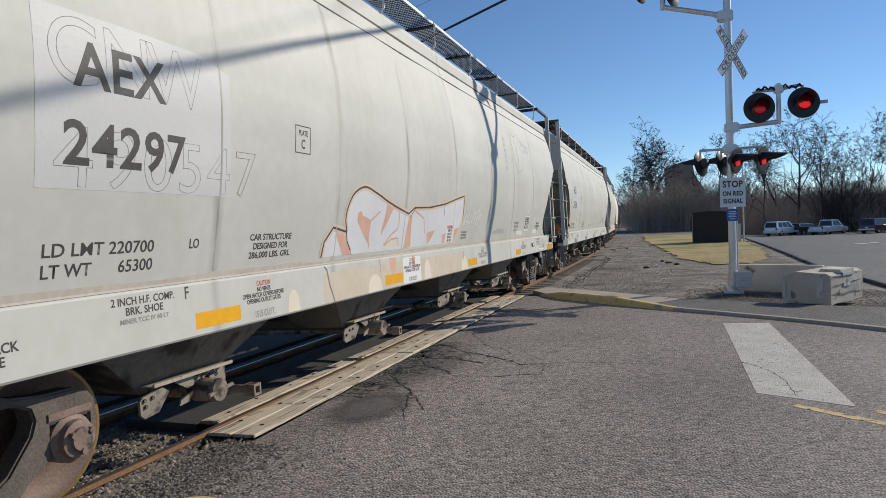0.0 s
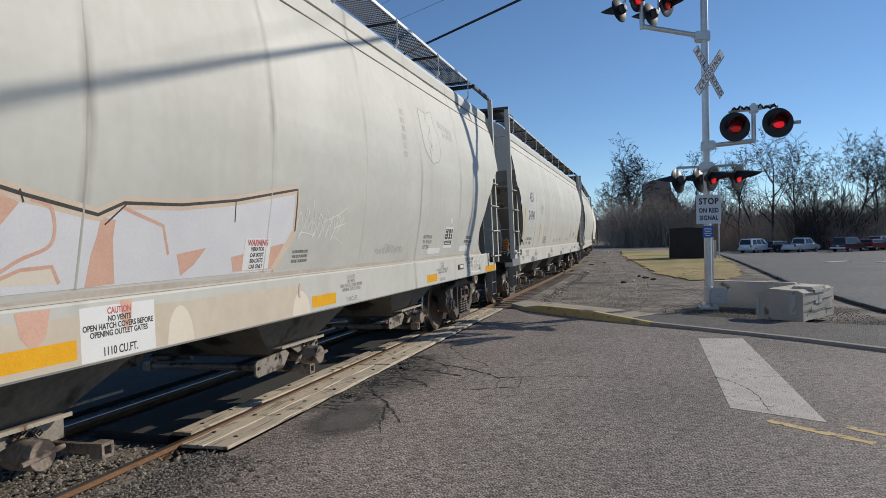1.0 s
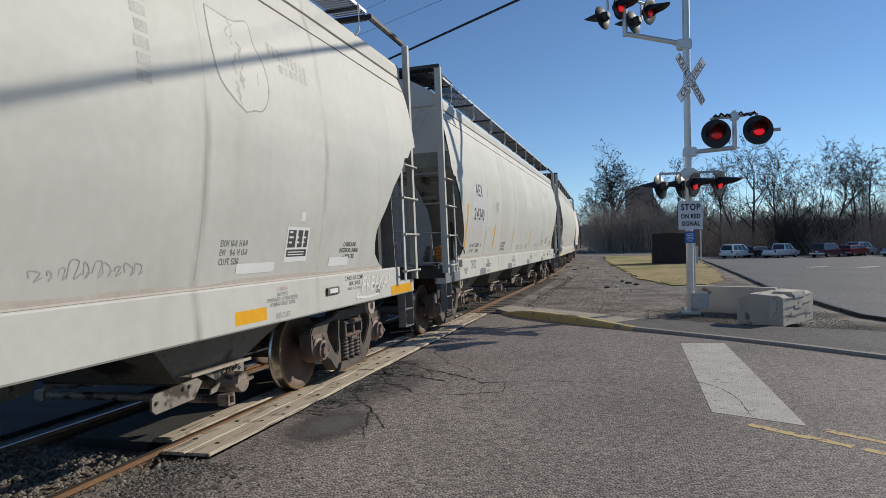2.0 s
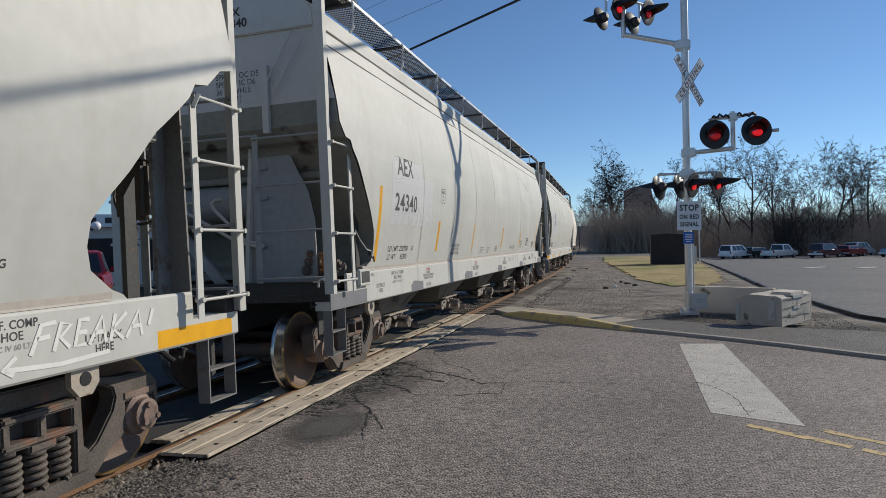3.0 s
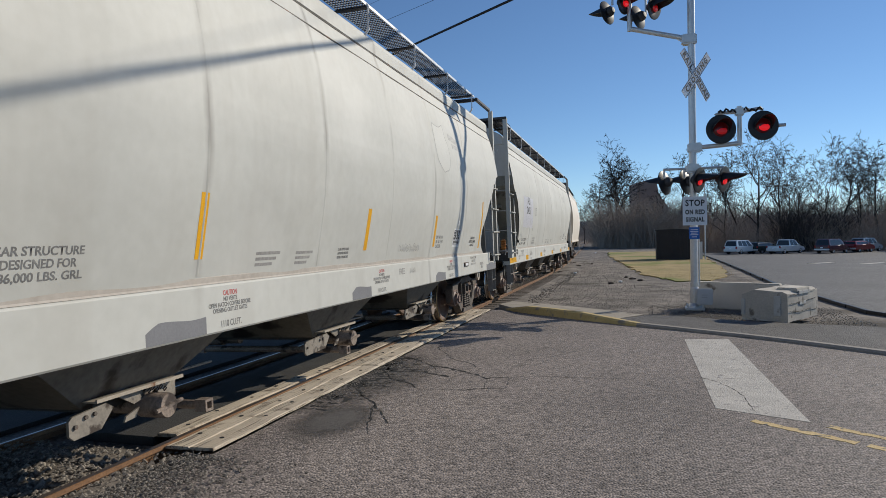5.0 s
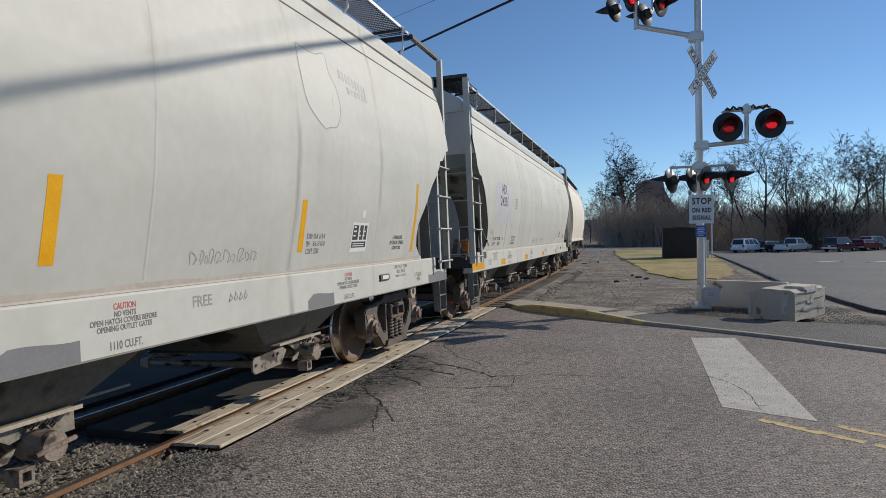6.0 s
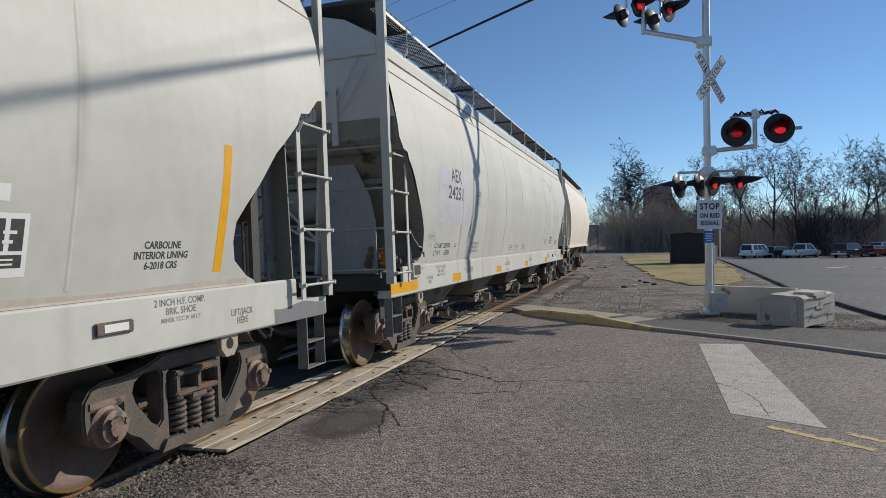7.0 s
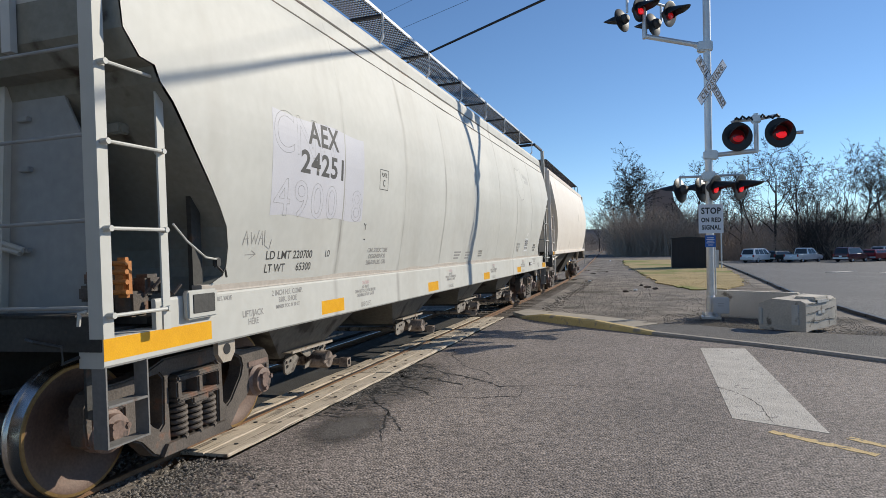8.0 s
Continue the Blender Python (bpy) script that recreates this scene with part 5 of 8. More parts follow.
        rod(bm, (1.0, 0.5, 1.3), (1.0, 0.5, 1.55), 0.04, 8)
        put("valve_body", bm, TRUCK, valve)
        bm = bmesh.new()
        box(bm, 0.95, 1.30, 0.45, 1.15, 1.17, 1.22)
        put("valve_bracket", bm, UNDER, valve)
        bm = bmesh.new()
        tube(bm, [(1.49, 0.52, 1.86), (1.49, 0.66, 1.74), (1.49, 0.86, 1.62), (1.48, 1.02, 1.60)], 0.008, 6)
        release = put("release_rod", bm, PAINT)
        bm = bmesh.new()
        soft_box(bm, 1.45, 1.49, 0.98, 1.05, 1.54, 1.62, 0.012)
        tube(bm, [(1.47, 1.0, 1.56), (1.49, 1.06, 1.50), (1.48, 1.10, 1.53), (1.47, 1.13, 1.46)], 0.009, 6)
        put("rod_bracket", bm, UNDER, release)
        # defect card holder on the side sill
        bm = bmesh.new()
        soft_box(bm, 1.396, 1.45, 0.70, 1.04, 1.17, 1.38, 0.012)
        holder = put("card_holder", bm, PAINT, label="small steel box on the side sill")
        bm = bmesh.new()
        soft_box(bm, 1.445, 1.456, 0.75, 1.00, 1.21, 1.35, 0.004)
        put("recess", bm, UNDER, holder)
    else:
        m = Matrix.Translation((0.55, 0.02, 2.20)) @ pose(0, 0, 0, 90)
        bm = bmesh.new()
        tube(bm, [m @ Vector((0.28 * math.cos(2 * math.pi * k / 28), 0.28 * math.sin(2 * math.pi * k / 28), 0)) for k in range(28)], 0.014, 6, closed=True)
        for k in range(5):
            a = 2 * math.pi * k / 5
            rod(bm, m @ Vector((0, 0, 0)), m @ Vector((0.28 * math.cos(a), 0.28 * math.sin(a), 0)), 0.012, 6)
        wheel = put("hand_brake", bm, TRUCK, label="round hand brake wheel")
        bm = bmesh.new()
        soft_box(bm, 0.38, 0.72, 0.05, 0.16, 1.95, 2.45, 0.04)
        put("gear_housing", bm, TRUCK, wheel)
        bm = bmesh.new()
        rod(bm, (0.55, 0.1, 1.2), (0.55, 0.1, 1.95), 0.016, 6)
        put("brake_chain", bm, TRUCK, wheel)
        bm = bmesh.new()
        soft_box(bm, 1.396, 1.42, 2.61, 2.92, 1.12, 1.205, 0.008)
        board = put("routing_board", bm, TRUCK, label="small steel routing board")
        bm = bmesh.new()
        box(bm, 1.419, 1.423, 2.66, 2.86, 1.14, 1.19)
        put("card", bm, WHITEPATCH, board)
    # writing on the end sheet
    if near:
        for k, (line, z) in enumerate((("SPRG. 7 OC D5", 3.71), ("SPRG. 7 IC D6", 3.62), ("36 IN WHLS", 3.53), ("GROUP J", 3.44))):
            me = letters(line, 0.066)
            for v in me.vertices:
                v.co = Vector((-0.02 + v.co.x * 0.92, 0.0465 - MID, z + v.co.y))
            me.materials.append(INK)
            ob = new("stencil", me)
            ob.parent = car


def build_hopper_car():
    car = thing("covered_hopper_car", "weathered pale grey covered hopper freight car on the rails", "freight car", "cars of the train")
    bm = bmesh.new()
    tank_body(bm)
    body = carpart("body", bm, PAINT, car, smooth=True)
    # end sheets: a clean upright panel above, slope sheets below darkened for grime and shade
    for near in (True, False):
        for name, lo, hi, material in (("end_sheet", 3.35, 4.26, ENDSHEET), ("slope_sheet", 1.30, 3.35, GRIME_SHADE)):
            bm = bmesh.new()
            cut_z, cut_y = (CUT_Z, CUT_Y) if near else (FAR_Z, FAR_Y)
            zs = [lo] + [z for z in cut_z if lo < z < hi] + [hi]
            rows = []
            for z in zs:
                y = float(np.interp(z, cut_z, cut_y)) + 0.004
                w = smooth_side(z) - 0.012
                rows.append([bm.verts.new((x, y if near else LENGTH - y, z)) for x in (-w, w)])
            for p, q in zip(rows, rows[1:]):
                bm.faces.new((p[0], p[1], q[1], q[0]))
            carpart(name, bm, material, body, "grey end sheet with stencils" if lo > 3 else "grimy sloping end sheet, darkened for shade")
    # vertical weld seams
    for k, y in enumerate(SEAMS):
        for s in (1, -1):
            bm = bmesh.new()
            zs = [1.42 + 0.1 * i for i in range(28)]
            a = [(bm.verts.new((s * (smooth_side(z) + dent(y, z, s) - 0.001), y - 0.02, z)), bm.verts.new((s * (smooth_side(z) + dent(y, z, s) + 0.005), y, z)), bm.verts.new((s * (smooth_side(z) + dent(y, z, s) - 0.001), y + 0.02, z))) for z in zs]
            for p, q in zip(a, a[1:]):
                bm.faces.new((p[0], p[1], q[1], q[0]))
                bm.faces.new((p[1], p[2], q[2], q[1]))
            carpart("seam", bm, PAINT, body, smooth=True)
    # eave fascia and roof
    bm = bmesh.new()
    prism(bm, [(-1.33, 4.19), (-1.352, 4.20), (-1.348, 4.34), (-1.325, 4.40), (-1.26, 4.46), (-0.86, 4.70), (-0.46, 4.80), (0, 4.84), (0.46, 4.80), (0.86, 4.70), (1.26, 4.46), (1.325, 4.40), (1.348, 4.34), (1.352, 4.20), (1.33, 4.19)], 0.02, LENGTH - 0.02)
    carpart("roof", bm, PAINT, car, "pale grey roof with a ribbed eave")
    bm = bmesh.new()
    for s in (1, -1):
        for z in (3.98, 4.185):
            box(bm, s * (smooth_side(z) - 0.004) - 0.011, s * (smooth_side(z) - 0.004) + 0.011, 0.07, LENGTH - 0.07, z - 0.006, z + 0.006)
    carpart("eave_joint", bm, TRUCK, body, "dark joint line under the roof edge")
    for near in (True, False):
        bm = bmesh.new()
        y0 = 0.006 if near else LENGTH - 0.02
        prism(bm, [(-1.30, 4.20), (-1.29, 4.36), (-1.25, 4.455), (-0.86, 4.695), (-0.46, 4.795), (0, 4.835), (0.46, 4.795), (0.86, 4.695), (1.25, 4.455), (1.29, 4.36), (1.30, 4.20)], y0, y0 + 0.014)
        carpart("roof_end", bm, ENDSHEET, body)
    # running boards of open grating, with a platform across the near end
    far = LENGTH - 1.3
    for s in (1, -1):
        bm = bmesh.new()
        for k in range(12):
            x = s * (0.92 + 0.04 * k)
            box(bm, x - 0.0045, x + 0.0045, 0.0, far, 4.785, 4.801)
        for k in range(230):
            y = far * k / 229
            box(bm, min(s * 0.92, s * 1.36), max(s * 0.92, s * 1.36), y - 0.005, y + 0.005, 4.788, 4.798)
        walkway = carpart("running_board", bm, GRATE, car, "dark open steel grating walkway")
        bm = bmesh.new()
        box(bm, s * 1.365 - 0.006, s * 1.365 + 0.006, -0.02, far, 4.775, 4.815)
        carpart("edge_angle", bm, GALV, walkway)
        for k in range(9):
            y = 1.0 + (LENGTH - 2.6) * k / 8
            bm = bmesh.new()
            tube(bm, [(s * 1.30, y, 4.37), (s * 1.375, y, 4.46), (s * 1.385, y, 4.76), (s * 1.365, y, 4.80)], 0.018, 6)
            carpart("bracket", bm, WHITEPATCH, walkway)
        for k in range(9):
            y = 1.0 + (LENGTH - 2.6) * k / 8
            bm = bmesh.new()
            rod(bm, (s * 0.90, y, 4.755), (s * 1.37, y, 4.755), 0.022, 6)
            carpart("cross_bar", bm, GRATE, walkway)
        bm = bmesh.new()
        soft_box(bm, s * 1.40 - 0.035, s * 1.40 + 0.035, far, LENGTH + 0.02, 4.70, 4.775, 0.012)
        soft_box(bm, s * 1.12 - 0.25, s * 1.12 + 0.25, far - 0.03, far + 0.05, 4.69, 4.765, 0.012)
        carpart("end_rail", bm, GRATE, walkway, "black steel bar frame at the roof's end")
    bm = bmesh.new()
    for k in range(67):
        x = -1.32 + 0.04 * k
        box(bm, x - 0.004, x + 0.004, -0.10, 1.30, 4.865, 4.895)
    for k in range(30):
        y = -0.10 + 1.40 * k / 29
        box(bm, -1.33, 1.33, y - 0.004, y + 0.004, 4.87, 4.892)
    platform = carpart("end_platform", bm, GRATE, car, "dark grating platform across the roof's end")
    bm = bmesh.new()
    soft_box(bm, -1.47, 1.47, -0.14, -0.09, 4.84, 4.90, 0.01)
    carpart("edge_bar", bm, GRATE, platform)
    # side sills
    for s in (1, -1):
        bm = bmesh.new()
        prism(bm, [(s * 1.20, 0.945), (s * 1.385, 0.945), (s * 1.397, 0.96), (s * 1.397, 1.134), (s * 1.20, 1.14)], -0.03, 0.43)
        prism(bm, [(s * 1.20, 0.945), (s * 1.385, 0.945), (s * 1.397, 0.96), (s * 1.397, 1.134), (s * 1.20, 1.14)], LENGTH - 0.50, LENGTH + 0.09)
        prism(bm, [(s * 1.20, 0.945), (s * 1.385, 0.945), (s * 1.397, 0.96), (s * 1.397, 1.325), (s * 1.394, 1.337), (s * 1.386, 1.345), (s * 1.36, 1.345), (s * 1.36, 1.14), (s * 1.20, 1.14)], 0.43, LENGTH - 0.50)
        sill = carpart("side_sill", bm, PAINT, car, "deep pale grey side sill")
        bm = bmesh.new()
        prism(bm, [(s * 1.30, 1.346), (s * 1.392, 1.346), (s * 1.388, 1.36), (s * 1.392, 1.402), (s * 1.385, 1.41), (s * 1.30, 1.41)], 0.93, LENGTH - 1.3)
        carpart("sill_ledge", bm, LEDGE, sill, "sloping ledge along the sill, browned for dirt and shade")
    bm = bmesh.new()
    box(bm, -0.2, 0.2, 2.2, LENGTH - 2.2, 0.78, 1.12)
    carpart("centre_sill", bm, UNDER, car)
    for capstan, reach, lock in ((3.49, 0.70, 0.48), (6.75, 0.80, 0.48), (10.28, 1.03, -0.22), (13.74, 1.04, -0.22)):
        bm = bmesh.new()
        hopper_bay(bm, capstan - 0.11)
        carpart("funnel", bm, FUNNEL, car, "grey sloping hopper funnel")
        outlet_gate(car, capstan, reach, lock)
    end_fittings(car, True, False)
    end_fittings(car, False, True)
    build_trucks(car, (1.20, 16.22), MID)
    return car


def stick(me, material, car, name, y, z, lift=0.0006, on_sill=False, lean=0.0):
    """Lays flat writing on the curved side of a car, y from its near end; large letters are cut finer so that they bend with it."""
    if not on_sill and max(me.vertices, key=lambda v: v.co.y).co.y > 0.15:
        bm = bmesh.new()
        bm.from_mesh(me)
        bmesh.ops.triangulate(bm, faces=bm.faces[:])
        for _ in range(3):
            bmesh.ops.subdivide_edges(bm, edges=[e for e in bm.edges if e.calc_length() > 0.05], cuts=1)
            bmesh.ops.triangulate(bm, faces=[f for f in bm.faces if len(f.verts) > 3])
        bm.to_mesh(me)
        bm.free()
    for v in me.vertices:
        u, w = v.co.x + lean * v.co.y, v.co.y
        zz = z + w
        x = 1.397 if on_sill else skin(y + u, zz)
        v.co = Vector((x + lift, y + u - MID, zz))
    me.materials.append(material)
    ob = new(name, me)
    ob.parent = car
    return ob


def write(car, text, y, z, height, material=None, wide=0.8, on_sill=False, bold=0.0014, name="stencil", space=1.0, lead=1.0, align="LEFT", span=0.0):
    """Stencilled writing; span: the length that it is to take up, whatever its letters' width."""
    me = letters(text, height, wide, space, lead, align, bold)
    if span:
        xs = [v.co.x for v in me.vertices]
        k = span / (max(xs) - min(xs))
        for v in me.vertices:
            v.co.x = (v.co.x - (min(xs) if align == "LEFT" else 0)) * k
    return stick(me, material or INK, car, name, y, z, 0.0012 if on_sill else 0.0006, on_sill)


def decal(car, y0, y1, z0, z1, material, name="decal", on_sill=False, lift=0.0, nz=6, ny=2, label=""):
    """A thin sheet stuck to the side; z0 and z1 may be functions of y."""
    lo = z0 if callable(z0) else (lambda y: z0)
    hi = z1 if callable(z1) else (lambda y: z1)
    bm = bmesh.new()
    rows = []
    for i in range(ny + 1):
        y = y0 + (y1 - y0) * i / ny
        a, b = lo(y), hi(y)
        rows.append([bm.verts.new(((1.397 if on_sill else skin(y, a + (b - a) * k / nz)) + 0.0004 + lift * 0.4, y, a + (b - a) * k / nz)) for k in range(nz + 1)])
    for p, q in zip(rows, rows[1:]):
        for k in range(nz):
            bm.faces.new((p[k], q[k], q[k + 1], p[k + 1]))
    return carpart(name, bm, material, car, label)


def stroke(car, pts, width, material, name="spray_line", lift=0.0025):
    """A painted line through (y, z) points on the side."""
    fine = []
    for (a, b), (c, d) in zip(pts, pts[1:]):
        n = max(2, int(math.hypot(c - a, d - b) / 0.06))
        fine += [(a + (c - a) * i / n, b + (d - b) * i / n) for i in range(n)]
    fine.append(pts[-1])
    bm = bmesh.new()
    rows = []
    for i, (y, z) in enumerate(fine):
        a, b = fine[max(i - 1, 0)], fine[min(i + 1, len(fine) - 1)]
        l = math.hypot(b[0] - a[0], b[1] - a[1]) or 1
        ny, nz = -(b[1] - a[1]) / l * width / 2, (b[0] - a[0]) / l * width / 2
        rows.append([bm.verts.new((skin(y + t * ny, z + t * nz) + lift * 0.5, y + t * ny, z + t * nz)) for t in (-1, 1)])
    for p, q in zip(rows, rows[1:]):
        bm.faces.new((p[0], q[0], q[1], p[1]))
    return carpart(name, bm, material, car)


def painted(car, pts, material, lift, label=""):
    """A painted field with the given outline of (y, z) points on the side."""
    bm = bmesh.new()
    bm.faces.new([bm.verts.new((0, y, z)) for y, z in pts])
    bmesh.ops.triangulate(bm, faces=bm.faces[:])
    for _ in range(4):
        bmesh.ops.subdivide_edges(bm, edges=[e for e in bm.edges if e.calc_length() > 0.16], cuts=1)
        bmesh.ops.triangulate(bm, faces=bm.faces[:])
    for v in bm.verts:
        y, z = v.co.y + 0.012 * noise.noise((v.co.y * 9, v.co.z * 9, 1)), v.co.z
        v.co = (skin(y, z) + 0.0005 + lift * 0.5, y, z)
    return carpart("spray_fill", bm, material, car, label)


def sill_stroke(car, pts, width, material):
    bm = bmesh.new()
    rows = []
    for i, (y, z) in enumerate(pts):
        a, b = pts[max(i - 1, 0)], pts[min(i + 1, len(pts) - 1)]
        l = math.hypot(b[0] - a[0], b[1] - a[1]) or 1
        ny, nz = -(b[1] - a[1]) / l * width / 2, (b[0] - a[0]) / l * width / 2
        rows.append([bm.verts.new((1.4005, y + t * ny, z + t * nz)) for t in (-1, 1)])
    for p, q in zip(rows, rows[1:]):
        bm.faces.new((p[0], q[0], q[1], p[1]))
    carpart("white_tag", bm, material, car)


def curve_pts(pts, n=6):
    """A rounded line through points (Catmull-Rom)."""
    out = []
    p = [pts[0]] + list(pts) + [pts[-1]]
    for i in range(1, len(p) - 2):
        for k in range(n):
            t = k / n
            out.append(tuple(0.5 * (2 * p[i][c] + (p[i + 1][c] - p[i - 1][c]) * t + (2 * p[i - 1][c] - 5 * p[i][c] + 4 * p[i + 1][c] - p[i + 2][c]) * t * t
                                    + (3 * p[i][c] - p[i - 1][c] - 3 * p[i + 1][c] + p[i + 2][c]) * t ** 3) for c in (0, 1)))
    out.append(tuple(pts[-1]))
    return out


def common_writing(car, brake_y, lift_y, caution_patch, plate=4.05, load=1.75, built=4.20, caution=3.90, low=2.84, ink=INK, red=REDINK):
    """The stencils that all the cars carry; ink: of the small ones."""
    write(car, "LD LMT 220700", load, 1.585, 0.074, span=0.81, bold=0.001)
    write(car, "LT WT", load, 1.468, 0.074, span=0.33, bold=0.001)
    write(car, "65300", load + 0.53, 1.468, 0.074, span=0.28, bold=0.001)
    write(car, "LO", low, 1.59, 0.066, span=0.10)
    for line, z, w in (("CAR STRUCTURE", 1.622, 0.60), ("DESIGNED FOR", 1.549, 0.50), ("286,000 LBS. GRL", 1.476, 0.60)):
        write(car, line, built, z, 0.05, ink, align="CENTER", span=w)
    for z in (2.375, 2.612):
        decal(car, plate, plate + 0.255, z, z + 0.009, INK, "plate_frame", nz=1)
    for y in (plate, plate + 0.246):
        decal(car, y, y + 0.009, 2.375, 2.62, INK, "plate_frame")
    write(car, "PLATE", plate + 0.128, 2.535, 0.046, align="CENTER", span=0.15)
    write(car, "C", plate + 0.128, 2.42, 0.08, align="CENTER", bold=0.002)
    for at in (brake_y, 15.72):
        write(car, "2 INCH H.F. COMP.", at, 1.255, 0.048, ink, align="CENTER", on_sill=True, span=0.54, bold=0.001)
        write(car, "BRK. SHOE", at, 1.190, 0.048, ink, align="CENTER", on_sill=True, span=0.32, bold=0.001)
        write(car, "MINER TCC IV 60 LT", at, 1.137, 0.030, FADED, align="CENTER", on_sill=True, span=0.42)
    for at, z in ((16.46, 1.10), (lift_y, 1.11)):
        write(car, "LIFT/JACK", at, z, 0.052, ink, align="CENTER", on_sill=True, span=0.31)
        write(car, "HERE", at, z - 0.07, 0.052, ink, align="CENTER", on_sill=True, span=0.15)
    for k, y in enumerate((caution, 7.09 if caution_patch else caution + 3.49, 10.53 if caution_patch else 10.58, 14.0)):
        worn = caution_patch and k > 1
        vol = "1515 CU.FT." if k in (0, 3) else "1110 CU.FT."
        if caution_patch and k == 1:
            decal(car, y - 0.31, y + 0.31, 0.965, 1.30, WHITEPATCH, "caution_decal", True, nz=1)
        write(car, "CAUTION", y, 1.245, 0.04, FADEDRED if worn else red, align="CENTER", on_sill=True, wide=0.75)
        for line, z, w in (("NO VENTS", 1.198, 0.19), ("OPEN HATCH COVERS BEFORE", 1.153, 0.585), ("OPENING OUTLET GATES", 1.108, 0.48)):
            write(car, line, y, z, 0.035, FADED if worn else ink, align="CENTER", on_sill=True, span=w)
        write(car, vol, y, 0.988, 0.052, FADED if worn or k == 0 and caution_patch else ink, align="CENTER", on_sill=True, wide=0.75)
    write(car, "EXW 10-8  H 8-9\nEW    8-6  H 15-0\nCU.FT. 5250", 12.96, 1.68, 0.052, WORNINK, wide=0.72)
    # test panel with dark squares
    decal(car, 14.0, 14.46, 1.52, 1.86, WHITEPATCH, "test_panel", lift=0.001)
    for a, b, c, d in ((14.03, 14.18, 1.66, 1.83), (14.22, 14.32, 1.66, 1.83), (14.35, 14.43, 1.66, 1.83), (14.03, 14.43, 1.57, 1.64)):
        decal(car, a, b, c, d, INK, "test_panel_field", lift=0.003)
    for i in range(7):
        a, z = 14.05 + 0.13 * (i % 3), 1.70 + 0.05 * (i // 3)
        decal(car, a, a + 0.06 + 0.02 * (i % 2), z, z + 0.018, WHITEPATCH, 'test_panel_line', lift=0.005, nz=1)
    for z in (1.585, 1.61):
        decal(car, 14.06, 14.38, z, z + 0.01, WHITEPATCH, 'test_panel_line', lift=0.005, nz=1)
    decal(car, 14.24, 14.33, 1.92, 2.01, WHITEPATCH, "inspection_label", lift=0.001)
    write(car, "CARBOLINE\nINTERIOR LINING\n6-2018 CRS", 15.50, 1.66, 0.048, align="CENTER", span=0.52)
    write(car, "CLOSE HOPPER SLIDES\nAND ROOF HATCHES\nBEFORE CAR IS MOVED", 9.36, 1.565, 0.027, WORNINK, align="CENTER", wide=0.72, lead=1.15)
    write(car, "BRK.\nCYL.\nREL.", 0.93, 1.265, 0.036, FADED, on_sill=True)
    write(car, "RET. VALVE", 1.10, 1.275, 0.032, FADED, on_sill=True)
    for y, z, w in ((7.55, 1.56, 0.4), (8.25, 1.55, 0.36)):
        for i in range(3):
            decal(car, y, y + w * (1 - 0.15 * i), z - 0.05 * i, z - 0.05 * i + 0.028, FADED, "small_stencil", nz=1)


def shield_mark(car, y, z, smears=0):
    """The ghost of a removed emblem: an outline of a shield and a faint column of old lettering."""
    left = curve_pts([(y + 0.10, z + 0.84), (y + 0.10, z + 0.55), (y + 0.17, z + 0.28), (y + 0.36, z + 0.13), (y + 0.52, z + 0.05)])
    right = curve_pts([(y + 0.52, z + 0.05), (y + 0.62, z + 0.08), (y + 0.78, z + 0.12), (y + 0.89, z + 0.30), (y + 0.86, z + 0.52), (y + 0.74, z + 0.70), (y + 0.70, z + 0.88), (y + 0.45, z + 0.82), (y + 0.10, z + 0.84)])
    painted(car, left + right[1:-1], EMBLEM, 0.0004, "paler field where an emblem was")
    stroke(car, left + right[1:], 0.014, OLDLINE, "old_emblem")
    smear = random.Random(6)
    for i in range(smears):
        u, v = y + 0.44 + smear.gauss(0, 0.035), z + 0.10 + 0.05 * i
        stroke(car, [(u, v), (u + smear.gauss(0, 0.02), v + 0.05), (u + smear.gauss(0, 0.03), v + 0.09)], smear.uniform(0.010, 0.035), GHOST, "old_emblem", 0.0032)
    for i in range(9):
        u = y + 0.98 + 0.085 * i
        decal(car, u, u + 0.055, z + 0.68 - 0.008 * i, z + 0.79 - 0.008 * i, GHOST, "old_lettering", nz=1, ny=1)
    for i in range(6):
        u = y + 1.14 + 0.1 * i
        decal(car, u, u + 0.07, z + 0.54, z + 0.62, GHOST, "old_lettering", nz=1, ny=1)


def old_marks(car, number, at=1.62):
    """Thin worn outlines of the lettering that was painted over."""
    for k, ch in enumerate("CNW"):
        stick(letters(ch, 0.37, 0.95, line=0.0015), OLDLINE, car, "old_lettering", at + 0.06 + (0, 0.36, 0.72)[k], 2.545, 0.0005)
    for k, ch in enumerate(number):
        stick(letters(ch, 0.335, 1.12, line=0.0015), OLDLINE, car, "old_number", at + 0.10 + 0.312 * k, 1.975, 0.0005)


def letter_car(car, mark_y, mark_z, mark_w, num_y, num_z, num_w, number, cap):
    write(car, "AEX", mark_y, mark_z, cap, bold=0.007, space=1.04, span=mark_w)
    write(car, number, num_y, num_z, cap * 0.96, bold=0.007, space=1.07, span=num_w)


hopper_a = build_hopper_car()
hopper_b = copy_thing(hopper_a, Matrix())
hopper_c = copy_thing(hopper_a, Matrix())
cars = {hopper_a: [], hopper_b: [], hopper_c: []}
for ob in cars:
    for child in ob.children:
        if child.name.startswith("wheelset"):
            cars[ob].append(child)

